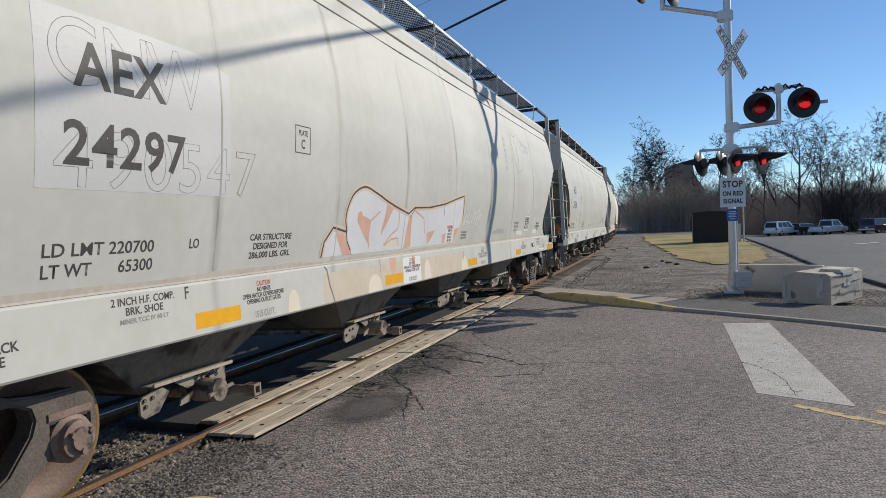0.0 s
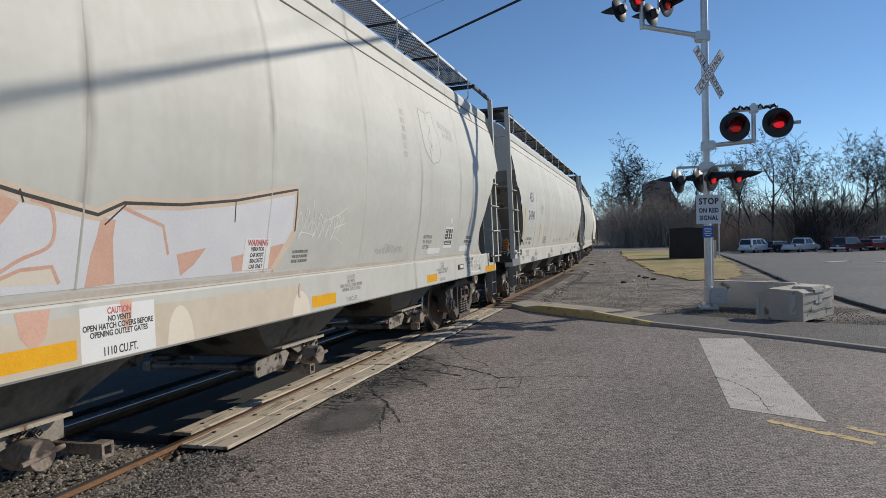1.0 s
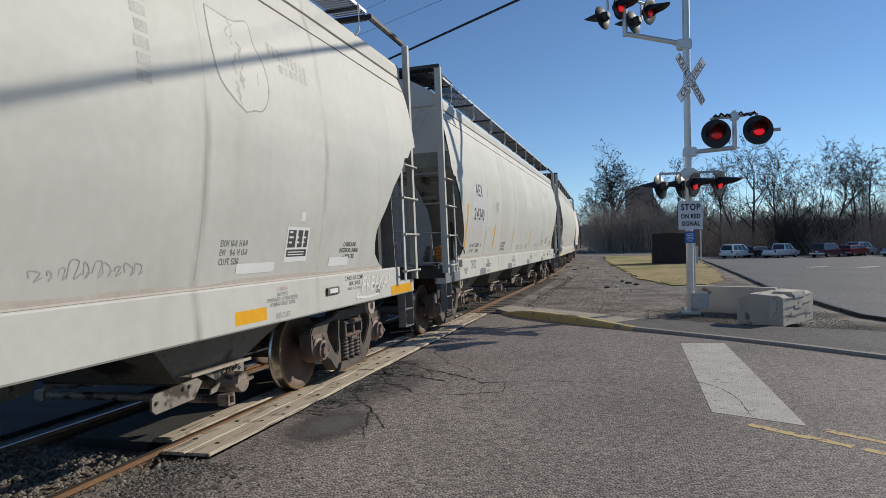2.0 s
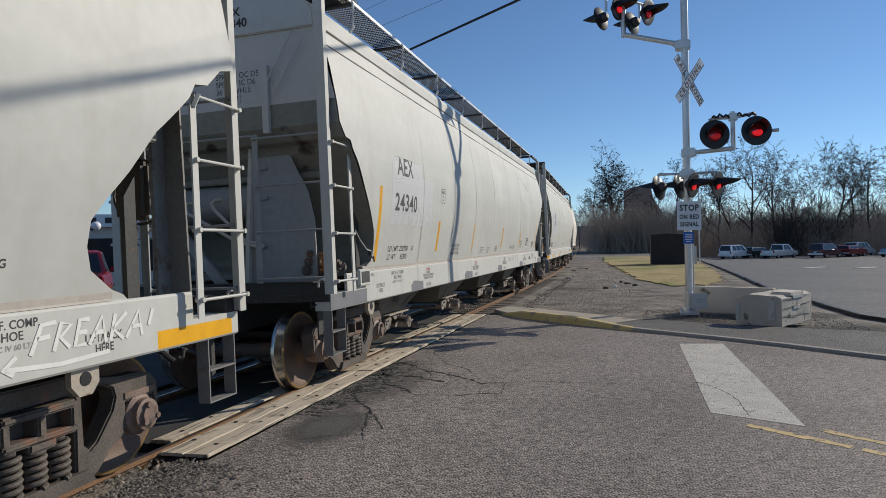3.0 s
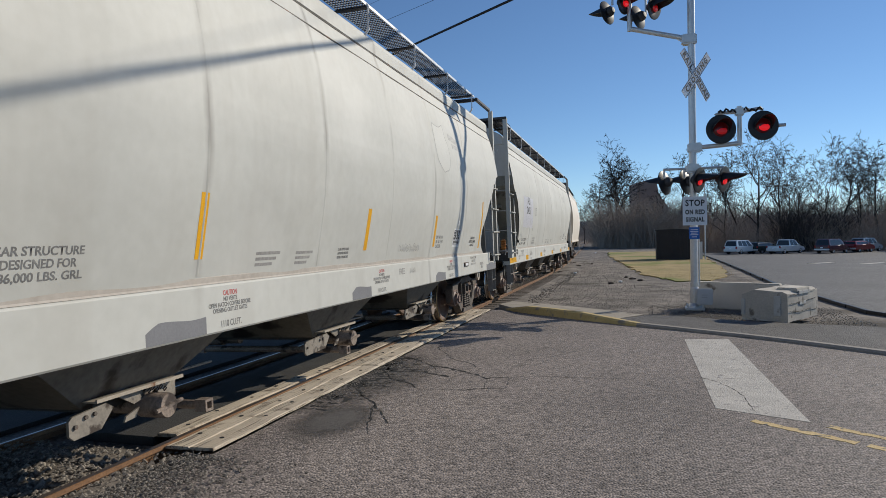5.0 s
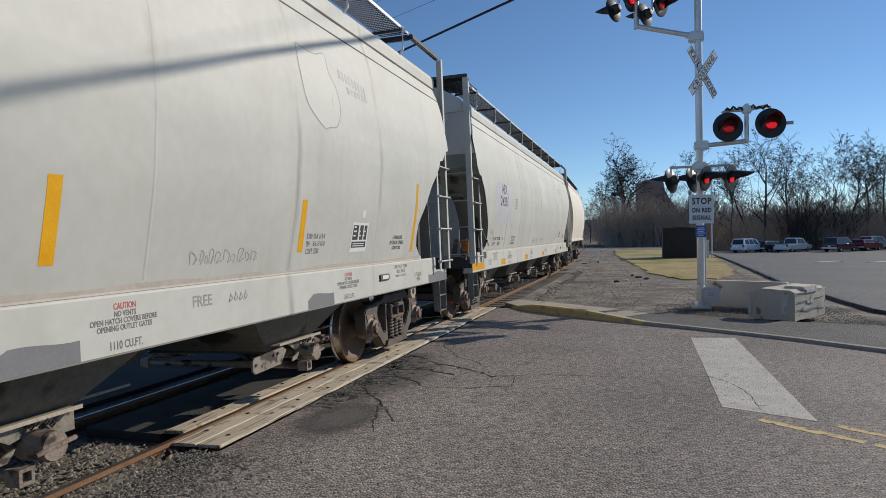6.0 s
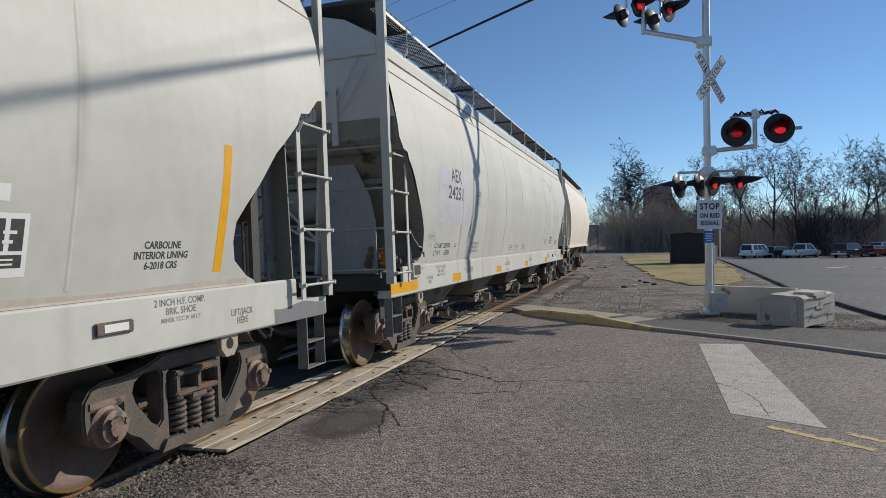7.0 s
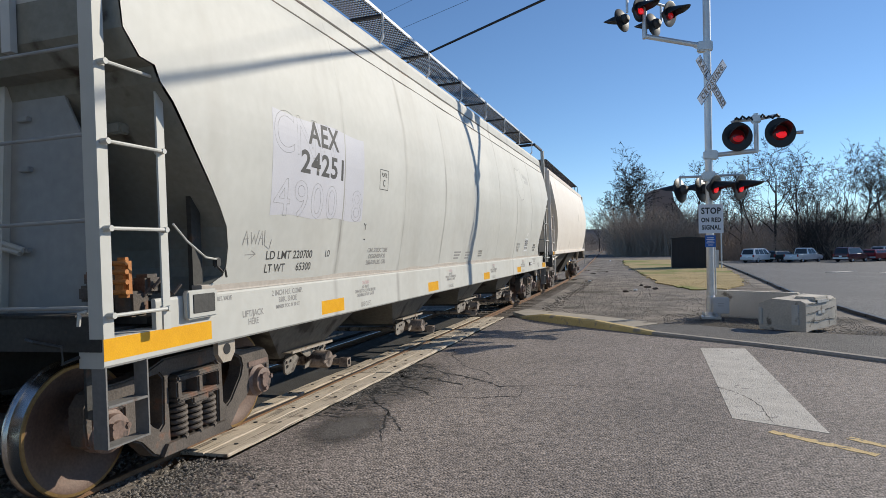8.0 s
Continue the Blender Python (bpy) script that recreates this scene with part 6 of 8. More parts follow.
tagged(hopper_a, "pale grey covered hopper car with large salmon and white graffiti")
common_writing(hopper_a, 2.43, 1.39, True, 4.11, 1.69, 3.85, 3.75)
write(hopper_a, "F", 2.80, 1.235, 0.085, on_sill=True)
decal(hopper_a, 1.62, 3.24, 1.96, lambda y: 2.95 - 0.25 * max(0, y - 2.9), TOUCHUP, "paint_patch", lift=-0.0002, nz=14, ny=24)
letter_car(hopper_a, 1.848, 2.54, 0.70, 1.783, 2.10, 0.95, "24297", 0.25)
for y0, y1 in ((2.90, 3.42), (6.21, 6.75), (9.60, 10.13), (13.2, 13.7), (16.95, 17.85)):
    decal(hopper_a, y0, y1, 0.962 if y0 > 16 else 1.0, 1.09 if y0 > 16 else 1.118, AMBER, "reflector", True, nz=1, label="amber reflector strip")
old_marks(hopper_a, "490547")
# the big piece of graffiti, low on the side
HIGHS = [(4.72, 1.42), (4.75, 1.57), (4.91, 1.71), (5.21, 1.66), (5.16, 1.80), (5.20, 1.94), (5.32, 2.07), (5.55, 2.14), (5.81, 2.09), (6.14, 2.00), (6.37, 1.95), (6.87, 1.86), (7.07, 1.94), (7.60, 1.95), (8.22, 2.01), (9.19, 2.16), (9.21, 1.77), (8.90, 1.42)]
BUBBLE = HIGHS[:3] + [(5.06, 1.685)] + curve_pts(HIGHS[3:10], 4) + HIGHS[10:]
painted(hopper_a, BUBBLE, LAVENDER, 0.001, "pale spray-painted fill")
for blot in ([(4.94, 1.69), (5.18, 1.64), (5.34, 1.45), (5.38, 1.42), (5.16, 1.42), (5.11, 1.53)],
             curve_pts([(5.44, 1.86), (5.52, 1.87), (5.60, 1.74), (5.77, 1.78), (5.71, 1.59), (5.82, 1.43), (5.70, 1.57), (5.58, 1.64), (5.44, 1.76), (5.44, 1.85)], 3),
             [(6.14, 1.98), (6.34, 1.91), (6.20, 1.74), (6.06, 1.60), (6.08, 1.72), (6.13, 1.86)],
             [(6.90, 1.85), (7.01, 1.83), (7.01, 1.72), (7.06, 1.43), (6.83, 1.42), (6.85, 1.61)],
             [(7.67, 1.44), (7.60, 1.60), (7.92, 1.64), (7.81, 1.52)],
             [(8.30, 1.44), (8.25, 1.56), (9.05, 1.66), (8.88, 1.43)]):
    painted(hopper_a, blot, SALMON, 0.002, "salmon spray-painted fill")
painted(hopper_a, [(6.19, 1.47), (6.38, 1.54), (6.58, 1.55), (6.64, 1.46)], CREAM, 0.0016, "cream spray-painted fill")
stroke(hopper_a, BUBBLE, 0.080, HALO, "spray_outline", 0.0030)
stroke(hopper_a, BUBBLE[:-1], 0.022, INK, "spray_outline", 0.0042)
stroke(hopper_a, [(5.20, 1.66), (5.24, 1.56), (5.34, 1.46)], 0.016, INK, "spray_line", 0.0042)
for pts in ([(5.77, 1.78), (5.98, 1.88)], curve_pts([(6.40, 1.93), (6.54, 1.88), (6.56, 1.69), (6.36, 1.60), (6.18, 1.49)]), [(6.19, 1.48), (6.38, 1.55), (6.58, 1.56), (6.64, 1.46)], [(7.07, 1.91), (7.44, 1.80), (7.52, 1.60)]):
    stroke(hopper_a, pts, 0.022, SALMON, "spray_line", 0.0036)
for pts in ([(6.33, 1.98), (6.36, 1.91)], [(7.10, 1.94), (6.93, 1.80)], [(8.22, 2.01), (8.24, 1.84)]):
    stroke(hopper_a, pts, 0.012, INK, "spray_line", 0.0042)
random.seed(12)
for k in range(7):
    y, z = 9.24 + 0.13 * k, 1.86 + 0.03 * math.sin(2.3 * k)
    stroke(hopper_a, curve_pts([(y, z - 0.10), (y + 0.03, z + random.uniform(0.03, 0.16)), (y + 0.10, z - 0.02), (y + 0.05, z - random.uniform(0.08, 0.20)), (y + 0.17, z + 0.03)]), 0.011, TAGWHITE, "white_tag", 0.0012)
for pts in ([(9.28, 1.70), (9.34, 1.76), (9.6, 1.73)], [(9.72, 1.86), (10.05, 1.95), (10.24, 2.03)], [(10.02, 1.72), (10.22, 1.64)], [(9.5, 2.08), (9.56, 1.9)], [(9.95, 1.8), (10.26, 1.86)]):
    stroke(hopper_a, curve_pts(pts), 0.011, TAGWHITE, "white_tag", 0.0012)
decal(hopper_a, 8.42, 8.82, 1.44, 1.71, WHITEPATCH, "warning_decal", lift=0.004, nz=4)
stick(letters("WARNING", 0.052, 0.85, align="CENTER", bold=0.002), REDINK, hopper_a, "stencil", 8.62, 1.645, 0.0030)
stick(letters("VIBRATOR\nCAR BODY\nBRACKETS\nCAR ONLY", 0.034, 0.85, align="CENTER", bold=0.001), INK, hopper_a, "stencil", 8.62, 1.60, 0.0030)
decal(hopper_a, 13.22, 13.84, 1.44, 1.53, WHITEPATCH, "white_patch", lift=0.003, nz=2)
decal(hopper_a, 14.99, 15.5, 1.44, 1.54, WHITEPATCH, "white_patch", lift=0.003, nz=2)
for i in range(6):
    decal(hopper_a, 11.93 + 0.02 * (i % 2), 12.08, 2.78 + 0.115 * i, 2.86 + 0.115 * i, GHOST, "old_lettering", nz=1, ny=1)
decal(hopper_a, 4.75, 9.32, 0.962, lambda v: 1.268 - 0.012 * abs(math.sin(3 * v)), TAN, "sprayed_sill", True, lift=-0.0006, nz=1, ny=40, label="tan overspray on the sill")
for a, w, h in ((9.22, 0.34, 0.20), (4.10, 0.20, 0.17), (5.74, 0.38, 0.17), (7.52, 0.28, 0.24)):
    decal(hopper_a, a, a + w, 0.963, lambda v, a=a, w=w, h=h: 0.99 + h * max(0, math.sin(math.pi * (v - a) / w)) ** 0.5, CREAM, "cream_blotch", True, nz=1, ny=14, lift=0.0006)
stroke_line = [(9.36, 1.13), (9.35, 1.20), (9.38, 1.262)]
sill_stroke(hopper_a, stroke_line, 0.03, SALMON)
sill_stroke(hopper_a, [(4.78, 1.33), (4.83, 1.29), (4.85, 1.22), (4.87, 1.14), (4.93, 1.02), (4.95, 0.97)], 0.012, FADED)
sill_stroke(hopper_a, [(6.08, 1.32), (6.09, 1.25), (6.08, 1.16)], 0.008, FADED)
for a, w in ((6.36, 0.22), (7.1, 0.10)):
    decal(hopper_a, a, a + w, lambda v, a=a, w=w: 1.31 - 0.19 * math.sin(math.pi * (v - a) / w) ** 0.4, 1.32, SALMON, "overspray", True, nz=1, ny=8, lift=0.0004)
shield_mark(hopper_a, 12.72, 2.76, 14)


for pts in ([(14.95, 1.05), (15.0, 1.24), (15.16, 1.25)], [(14.98, 1.15), (15.12, 1.16)], [(15.2, 1.05), (15.22, 1.24), (15.34, 1.22), (15.24, 1.14), (15.38, 1.06)], [(15.56, 1.24), (15.44, 1.24), (15.44, 1.06), (15.58, 1.06)],
            [(15.46, 1.15), (15.56, 1.15)], [(15.62, 1.05), (15.72, 1.25), (15.84, 1.05)], [(15.66, 1.13), (15.8, 1.13)], [(15.9, 1.05), (15.9, 1.25)], [(16.06, 1.25), (15.9, 1.14), (16.08, 1.05)], [(16.12, 1.05), (16.24, 1.25), (16.36, 1.05)], [(16.17, 1.13), (16.3, 1.13)],
            [(16.46, 1.25), (16.44, 1.12)], [(14.7, 1.02), (15.3, 0.99), (15.9, 1.01)], [(14.8, 1.06), (14.68, 1.02), (14.8, 0.98)]):
    sill_stroke(hopper_a, [(15.92 + 0.62 * (y - 14.95) + 0.25 * (z - 1.05), 1.06 + 0.85 * (z - 1.05) + (0.03 if z > 1.02 else 0)) for y, z in pts], 0.028, TAGWHITE)

tagged(hopper_b, "pale grey covered hopper car with upright amber reflector strips")
common_writing(hopper_b, 2.19, 1.51, False, 4.045, 1.74, 5.35, 3.69, 2.71, ink=WORNINK)
letter_car(hopper_b, 1.88, 2.66, 0.66, 1.823, 2.16, 0.94, "24340", 0.245)
decal(hopper_b, 1.70, 3.59, 1.965, lambda y: 2.885 if y < 3.02 else 2.69, TOUCHUP, "paint_patch", lift=-0.0002, nz=14, ny=30)
for y in (4.02, 6.70, 9.92, 12.80):
    decal(hopper_b, y, y + 0.10, 1.55, 2.06, AMBER, "reflector", label="amber reflector strip")
for y in (1.24, 16.08):
    decal(hopper_b, y, y + 0.10, 1.47, 2.45, AMBER, "reflector", label="amber reflector strip", nz=10)
for y, w in ((2.79, 0.60), (6.18, 0.67), (9.62, 0.59), (13.03, 0.59)):
    decal(hopper_b, y, y + w, 0.96, lambda v, y=y: 1.10 + 0.012 * math.sin(9 * (v - y)) - 0.05 * max(0, 1 - (v - y) / 0.12), GREYPATCH, "paint_patch", True, nz=1, ny=10)
decal(hopper_b, -0.03, 1.02, 0.96, 1.13, GREYPATCH, "paint_patch", True, nz=1)
decal(hopper_b, 16.95, 17.93, 0.96, lambda v: 1.10 + 0.02 * math.sin(8 * v), GREYPATCH, "paint_patch", True, nz=1, ny=12)
old_marks(hopper_b, "490905")
shield_mark(hopper_b, 12.72, 2.76)

random.seed(31)
write(hopper_b, "FREE", 11.25, 1.175, 0.085, FADED, wide=0.95, on_sill=True, name="marker_tag")
for y in (11.71, 11.78, 11.85, 11.92):
    sill_stroke(hopper_b, [(y, 1.17 + random.uniform(0, 0.03)), (y + 0.03, 1.24 + random.uniform(0, 0.02)), (y + 0.05, 1.20), (y + 0.02, 1.18)], 0.007, FADED)
for car in (hopper_a, hopper_b):
    y = 11.22
    while y < 12.05:
        h = random.uniform(0.05, 0.12)
        w = random.uniform(0.03, 0.08)
        stroke(car, curve_pts([(y, 1.50 + random.uniform(0, 0.03)), (y + w * random.uniform(-0.2, 0.3), 1.50 + h), (y + w, 1.50 + h * random.uniform(0.5, 1)), (y + w * random.uniform(0.2, 0.9), 1.50), (y + w * 1.3, 1.50 + h * random.uniform(0.2, 0.6))]), 0.009, OLDLINE, "faint_tag", 0.001)
        y += w + random.uniform(0.01, 0.05)

tagged(hopper_c, "pale grey covered hopper car with a fresh lilac paint patch")
common_writing(hopper_c, 2.15, 1.58, False, ink=FADED, red=FADEDRED)
for line in (((1.38, 1.71), (1.42, 1.83), (1.46, 1.71)), ((1.39, 1.76), (1.455, 1.765)), ((1.485, 1.82), (1.51, 1.72), (1.54, 1.80), (1.565, 1.72), (1.60, 1.84)),
             ((1.605, 1.71), (1.645, 1.83), (1.675, 1.71)), ((1.61, 1.765), (1.67, 1.77)), ((1.685, 1.84), (1.70, 1.71), (1.78, 1.675), (1.80, 1.76)),
             ((1.43, 1.63), (1.58, 1.635)), ((1.52, 1.665), (1.585, 1.635), (1.49, 1.595))):
    stroke(hopper_c, line, 0.0065, FADED, "scrawl")
for line in (((3.70, 1.955), (3.74, 1.935), (3.76, 1.95)), ((3.74, 1.935), (3.75, 1.88)), ((3.74, 1.775), (3.78, 1.77))):
    stroke(hopper_c, line, 0.014, INK, "scuff_mark")
decal(hopper_c, 1.72, 3.62, lambda y: 1.975 + 0.012 * math.sin(7 * y), lambda y: 2.90 + 0.015 * math.sin(5 * y), LILAC, "paint_patch", lift=-0.0002, nz=14, ny=24, label="fresh lilac grey paint patch")
letter_car(hopper_c, 2.31, 2.68, 0.67, 2.175, 2.395, 0.915, "24251", 0.215)
old_marks(hopper_c, "490018", 1.66)
for y0, y1 in ((-0.03, 1.02), (2.80, 3.32), (6.2, 6.7), (9.7, 10.2), (13.2, 13.7), (17.2, 17.85)):
    decal(hopper_c, y0, y1, 0.99, 1.13, AMBER, "reflector", True, nz=1, label="amber reflector strip")
for car, number in ((hopper_a, "24297"), (hopper_b, "24340"), (hopper_c, "24251")):
    for line, z in (("AEX", 4.42), (number, 4.29)):
        me = letters(line, 0.10, bold=0.004)
        for v in me.vertices:
            v.co = Vector((0.10 + v.co.x, 0.002 - MID, z + v.co.y))
        me.materials.append(INK)
        ob = new("stencil", me)
        ob.parent = car
shield_mark(hopper_c, 12.72, 2.76)


def build_short_car():
    """The last car: shorter, with no deep sill; its slope sheets and ribs show under the body."""
    car = thing("short_hopper_car", "cream white short hopper car at the train's end", "freight car", "cars of the train")
    n, length = 40, 13.4
    half = length / 2
    bm = bmesh.new()
    zs = [1.45 + 0.145 * i for i in range(20)]
    rows = []
    for s in (1, -1):
        sheet = []
        for z in zs:
            cut = max(0.12, 1.25 - abs(z - 1.45) * 0.62)
            sheet.append([bm.verts.new((s * (smooth_side(z) - 0.02), -half + cut + (length - 2 * cut) * k / n, z)) for k in range(n + 1)])
        for a, b in zip(sheet, sheet[1:]):
            for k in range(n):
                bm.faces.new((a[k], a[k + 1], b[k + 1], b[k]))
        rows.append(sheet)
    for k in (0, n):
        for i in range(len(zs) - 1):
            bm.faces.new((rows[0][i][k], rows[1][i][k], rows[1][i + 1][k], rows[0][i + 1][k]))
    for i in (0, -1):
        for k in range(n):
            bm.faces.new((rows[0][i][k], rows[0][i][k + 1], rows[1][i][k + 1], rows[1][i][k]))
    part("body", bm, CREAMCAR, car, smooth=True)
    bm = bmesh.new()
    prism(bm, [(-1.34, 4.18), (-1.34, 4.32), (-1.2, 4.42), (0, 4.56), (1.2, 4.42), (1.34, 4.32), (1.34, 4.18)], -half + 0.05, half - 0.05)
    part("roof", bm, CREAMCAR, car)
    for s in (1, -1):
        bm = bmesh.new()
        for k in range(10):
            x = s * (0.75 + 0.05 * k)
            box(bm, x - 0.004, x + 0.004, -half + 0.8, half - 0.8, 4.72, 4.75)
        for k in range(100):
            y = -half + 0.8 + (length - 1.6) * k / 99
            box(bm, min(s * 0.75, s * 1.22), max(s * 0.75, s * 1.22), y - 0.005, y + 0.005, 4.72, 4.745)
        for k in range(8):
            y = -half + 0.9 + (length - 1.8) * k / 7
            rod(bm, (s * 1.25, y, 4.38), (s * 1.22, y, 4.73), 0.014, 6)
        part("running_board", bm, GRATE, car)
        bm = bmesh.new()
        prism(bm, [(s * 1.28, 1.34), (s * 1.40, 1.34), (s * 1.42, 1.36), (s * 1.42, 1.46), (s * 1.28, 1.47)], -half, half)
        part("side_sill", bm, CREAMCAR, car)
        for e in (1, -1):
            bm = bmesh.new()
            slab(bm, [(s * 1.40, e * (half - 0.1)), (s * 1.40, e * half), (s * 1.30, e * half), (s * 1.30, e * (half - 0.1))], 1.0, 4.25)
            part("corner_post", bm, CREAMCAR, car)
            bm = bmesh.new()
            for k in range(6):
                rod(bm, (s * 1.42, e * half, 1.3 + 0.45 * k), (s * 1.42, e * (half - 0.45), 1.3 + 0.45 * k), 0.013, 6)
            box(bm, s * 1.42 - 0.02, s * 1.42 + 0.02, e * (half - 0.45) - 0.02, e * (half - 0.45) + 0.02, 0.6, 3.6)
            part("ladder", bm, CREAMCAR, car)
            bm = bmesh.new()
            for k in range(3):
                rod(bm, (s * (1.30 - 0.3 * k), e * (half - 2.9 - 0.1 * k), 1.36), (s * (1.0 - 0.2 * k), e * (half - 0.5), 0.92), 0.055, 6)
            part("slope_rib", bm, BARE, car, "slanting rusty rib under the body")
    for e in (1, -1):
        bm = bmesh.new()
        box(bm, -1.4, 1.4, e * half - 0.08, e * half + 0.02, 0.95, 1.35)
        part("end_sill", bm, UNDER, car)
        bm = bmesh.new()
        soft_box(bm, -0.15, 0.15, min(e * half, e * (half + 0.75)), max(e * half, e * (half + 0.75)), 0.76, 1.0, 0.04)
        part("coupler", bm, TRUCK, car)
    for y in (-1.9, 1.9):
        bm = bmesh.new()
        top = [(-1.3, y - 1.7), (1.3, y - 1.7), (1.3, y + 1.7), (-1.3, y + 1.7)]
        low = [(-0.6, y - 0.5), (0.6, y - 0.5), (0.6, y + 0.5), (-0.6, y + 0.5)]
        a = [bm.verts.new((x, v, 1.44)) for x, v in top]
        b = [bm.verts.new((x, v, 0.42)) for x, v in low]
        for i in range(4):
            bm.faces.new((a[i], a[(i + 1) % 4], b[(i + 1) % 4], b[i]))
        bm.faces.new(b[::-1])
        part("funnel", bm, UNDER, car)
    bm = bmesh.new()
    box(bm, -0.2, 0.2, -half + 0.02, half - 0.1, 0.78, 1.1)
    part("centre_sill", bm, UNDER, car)
    bm = bmesh.new()
    box(bm, 1.421, 1.425, -half + 0.02, -half + 0.35, 1.35, 1.45)
    part("reflector", bm, AMBER, car)
    build_trucks(car, (2.0, length - 2.0), half)
    return car


mark = len(ROLLING)
short_car = build_short_car()
short_axles = ROLLING[mark:]
# ---- the crossing signal: one mast with lamps, crossbuck and signs ----
def facing(x, y, z, dx, dy):
    """A pose whose local -y looks along (dx, dy)."""
    return Matrix.Translation((x, y, z)) @ pose(0, 0, 0, 0, 0, math.degrees(math.atan2(dx, -dy)))


def signal_lamp(parent, m, lit, size=0.35, hood=0.40, fill=0.33):
    """A flashing light: black background disc, lens, hood and the housing behind it. It looks along -y."""
    front = m @ pose(0, 0, 0, 90)
    bm = bmesh.new()
    lathe(bm, [(0.0, -0.06), (size * 0.55, -0.06), (size * 0.98, 0.0), (size, 0.015), (size * 0.96, 0.02), (size * 0.50, 0.0)], front, 36)
    disc = part("lamp", bm, BLACK, parent, "black round signal lamp with a hood", smooth=True)
    bm = bmesh.new()
    lathe(bm, [(0, 0.045), (size * 0.2, 0.042), (size * 0.40, 0.022), (size * 0.50, 0.0), (size * 0.50, -0.02)], front, 28)
    lens = part("lens", bm, REDDIM, disc, "dark red domed lens", smooth=True)
    if lit:
        # the glowing field in the lower part of the lens
        bm = bmesh.new()
        lathe(bm, [(0, 0.052), (size * fill * 0.6, 0.046), (size * fill, 0.034), (size * fill, 0.02)], front @ Matrix.Translation((size * 0.05, -size * 0.11, 0)) @ Matrix.Diagonal((1.15, 0.85, 1, 1)), 20)
        part("glowing_field", bm, lit, lens, "bright red glowing field")
    bm = bmesh.new()
    inner, outer = [], []
    for k in range(19):
        a = math.pi * (-0.12 + 1.24 * k / 18)
        reach = hood / 1.35 * (0.12 + 0.88 * max(0, math.sin(a)) ** 0.6)
        c, s = math.cos(a), math.sin(a)
        inner.append((bm.verts.new(m @ Vector((size * 0.54 * c, 0, size * 0.54 * s))), bm.verts.new(m @ Vector((size * 0.56 * c, -reach * 1.35, size * 0.56 * s)))))
        outer.append((bm.verts.new(m @ Vector((size * 0.57 * c, 0, size * 0.57 * s))), bm.verts.new(m @ Vector((size * 0.59 * c, -reach * 1.35, size * 0.59 * s)))))
    for a, b, c, d in zip(inner, inner[1:], outer, outer[1:]):
        bm.faces.new((a[0], a[1], b[1], b[0]))
        bm.faces.new((c[0], d[0], d[1], c[1]))
        bm.faces.new((a[1], c[1], d[1], b[1]))
    part("hood", bm, BLACK, disc, smooth=True)
    bm = bmesh.new()
    lathe(bm, [(0, -0.19), (size * 0.22, -0.18), (size * 0.38, -0.13), (size * 0.42, -0.06), (size * 0.42, -0.03)], front, 24)
    part("housing", bm, GRATE, disc, "dark metal lamp housing", smooth=True)


def sign_text(parent, text, m, height, material=None, wide=0.85, bold=0.004, lead=1.0, space=1.0):
    me = letters(text, height, wide, space, lead, "CENTER", bold)
    me.transform(m @ pose(0, 0, 0, 90))
    me.materials.append(material or INK)
    ob = new("lettering", me)
    ob.parent = parent


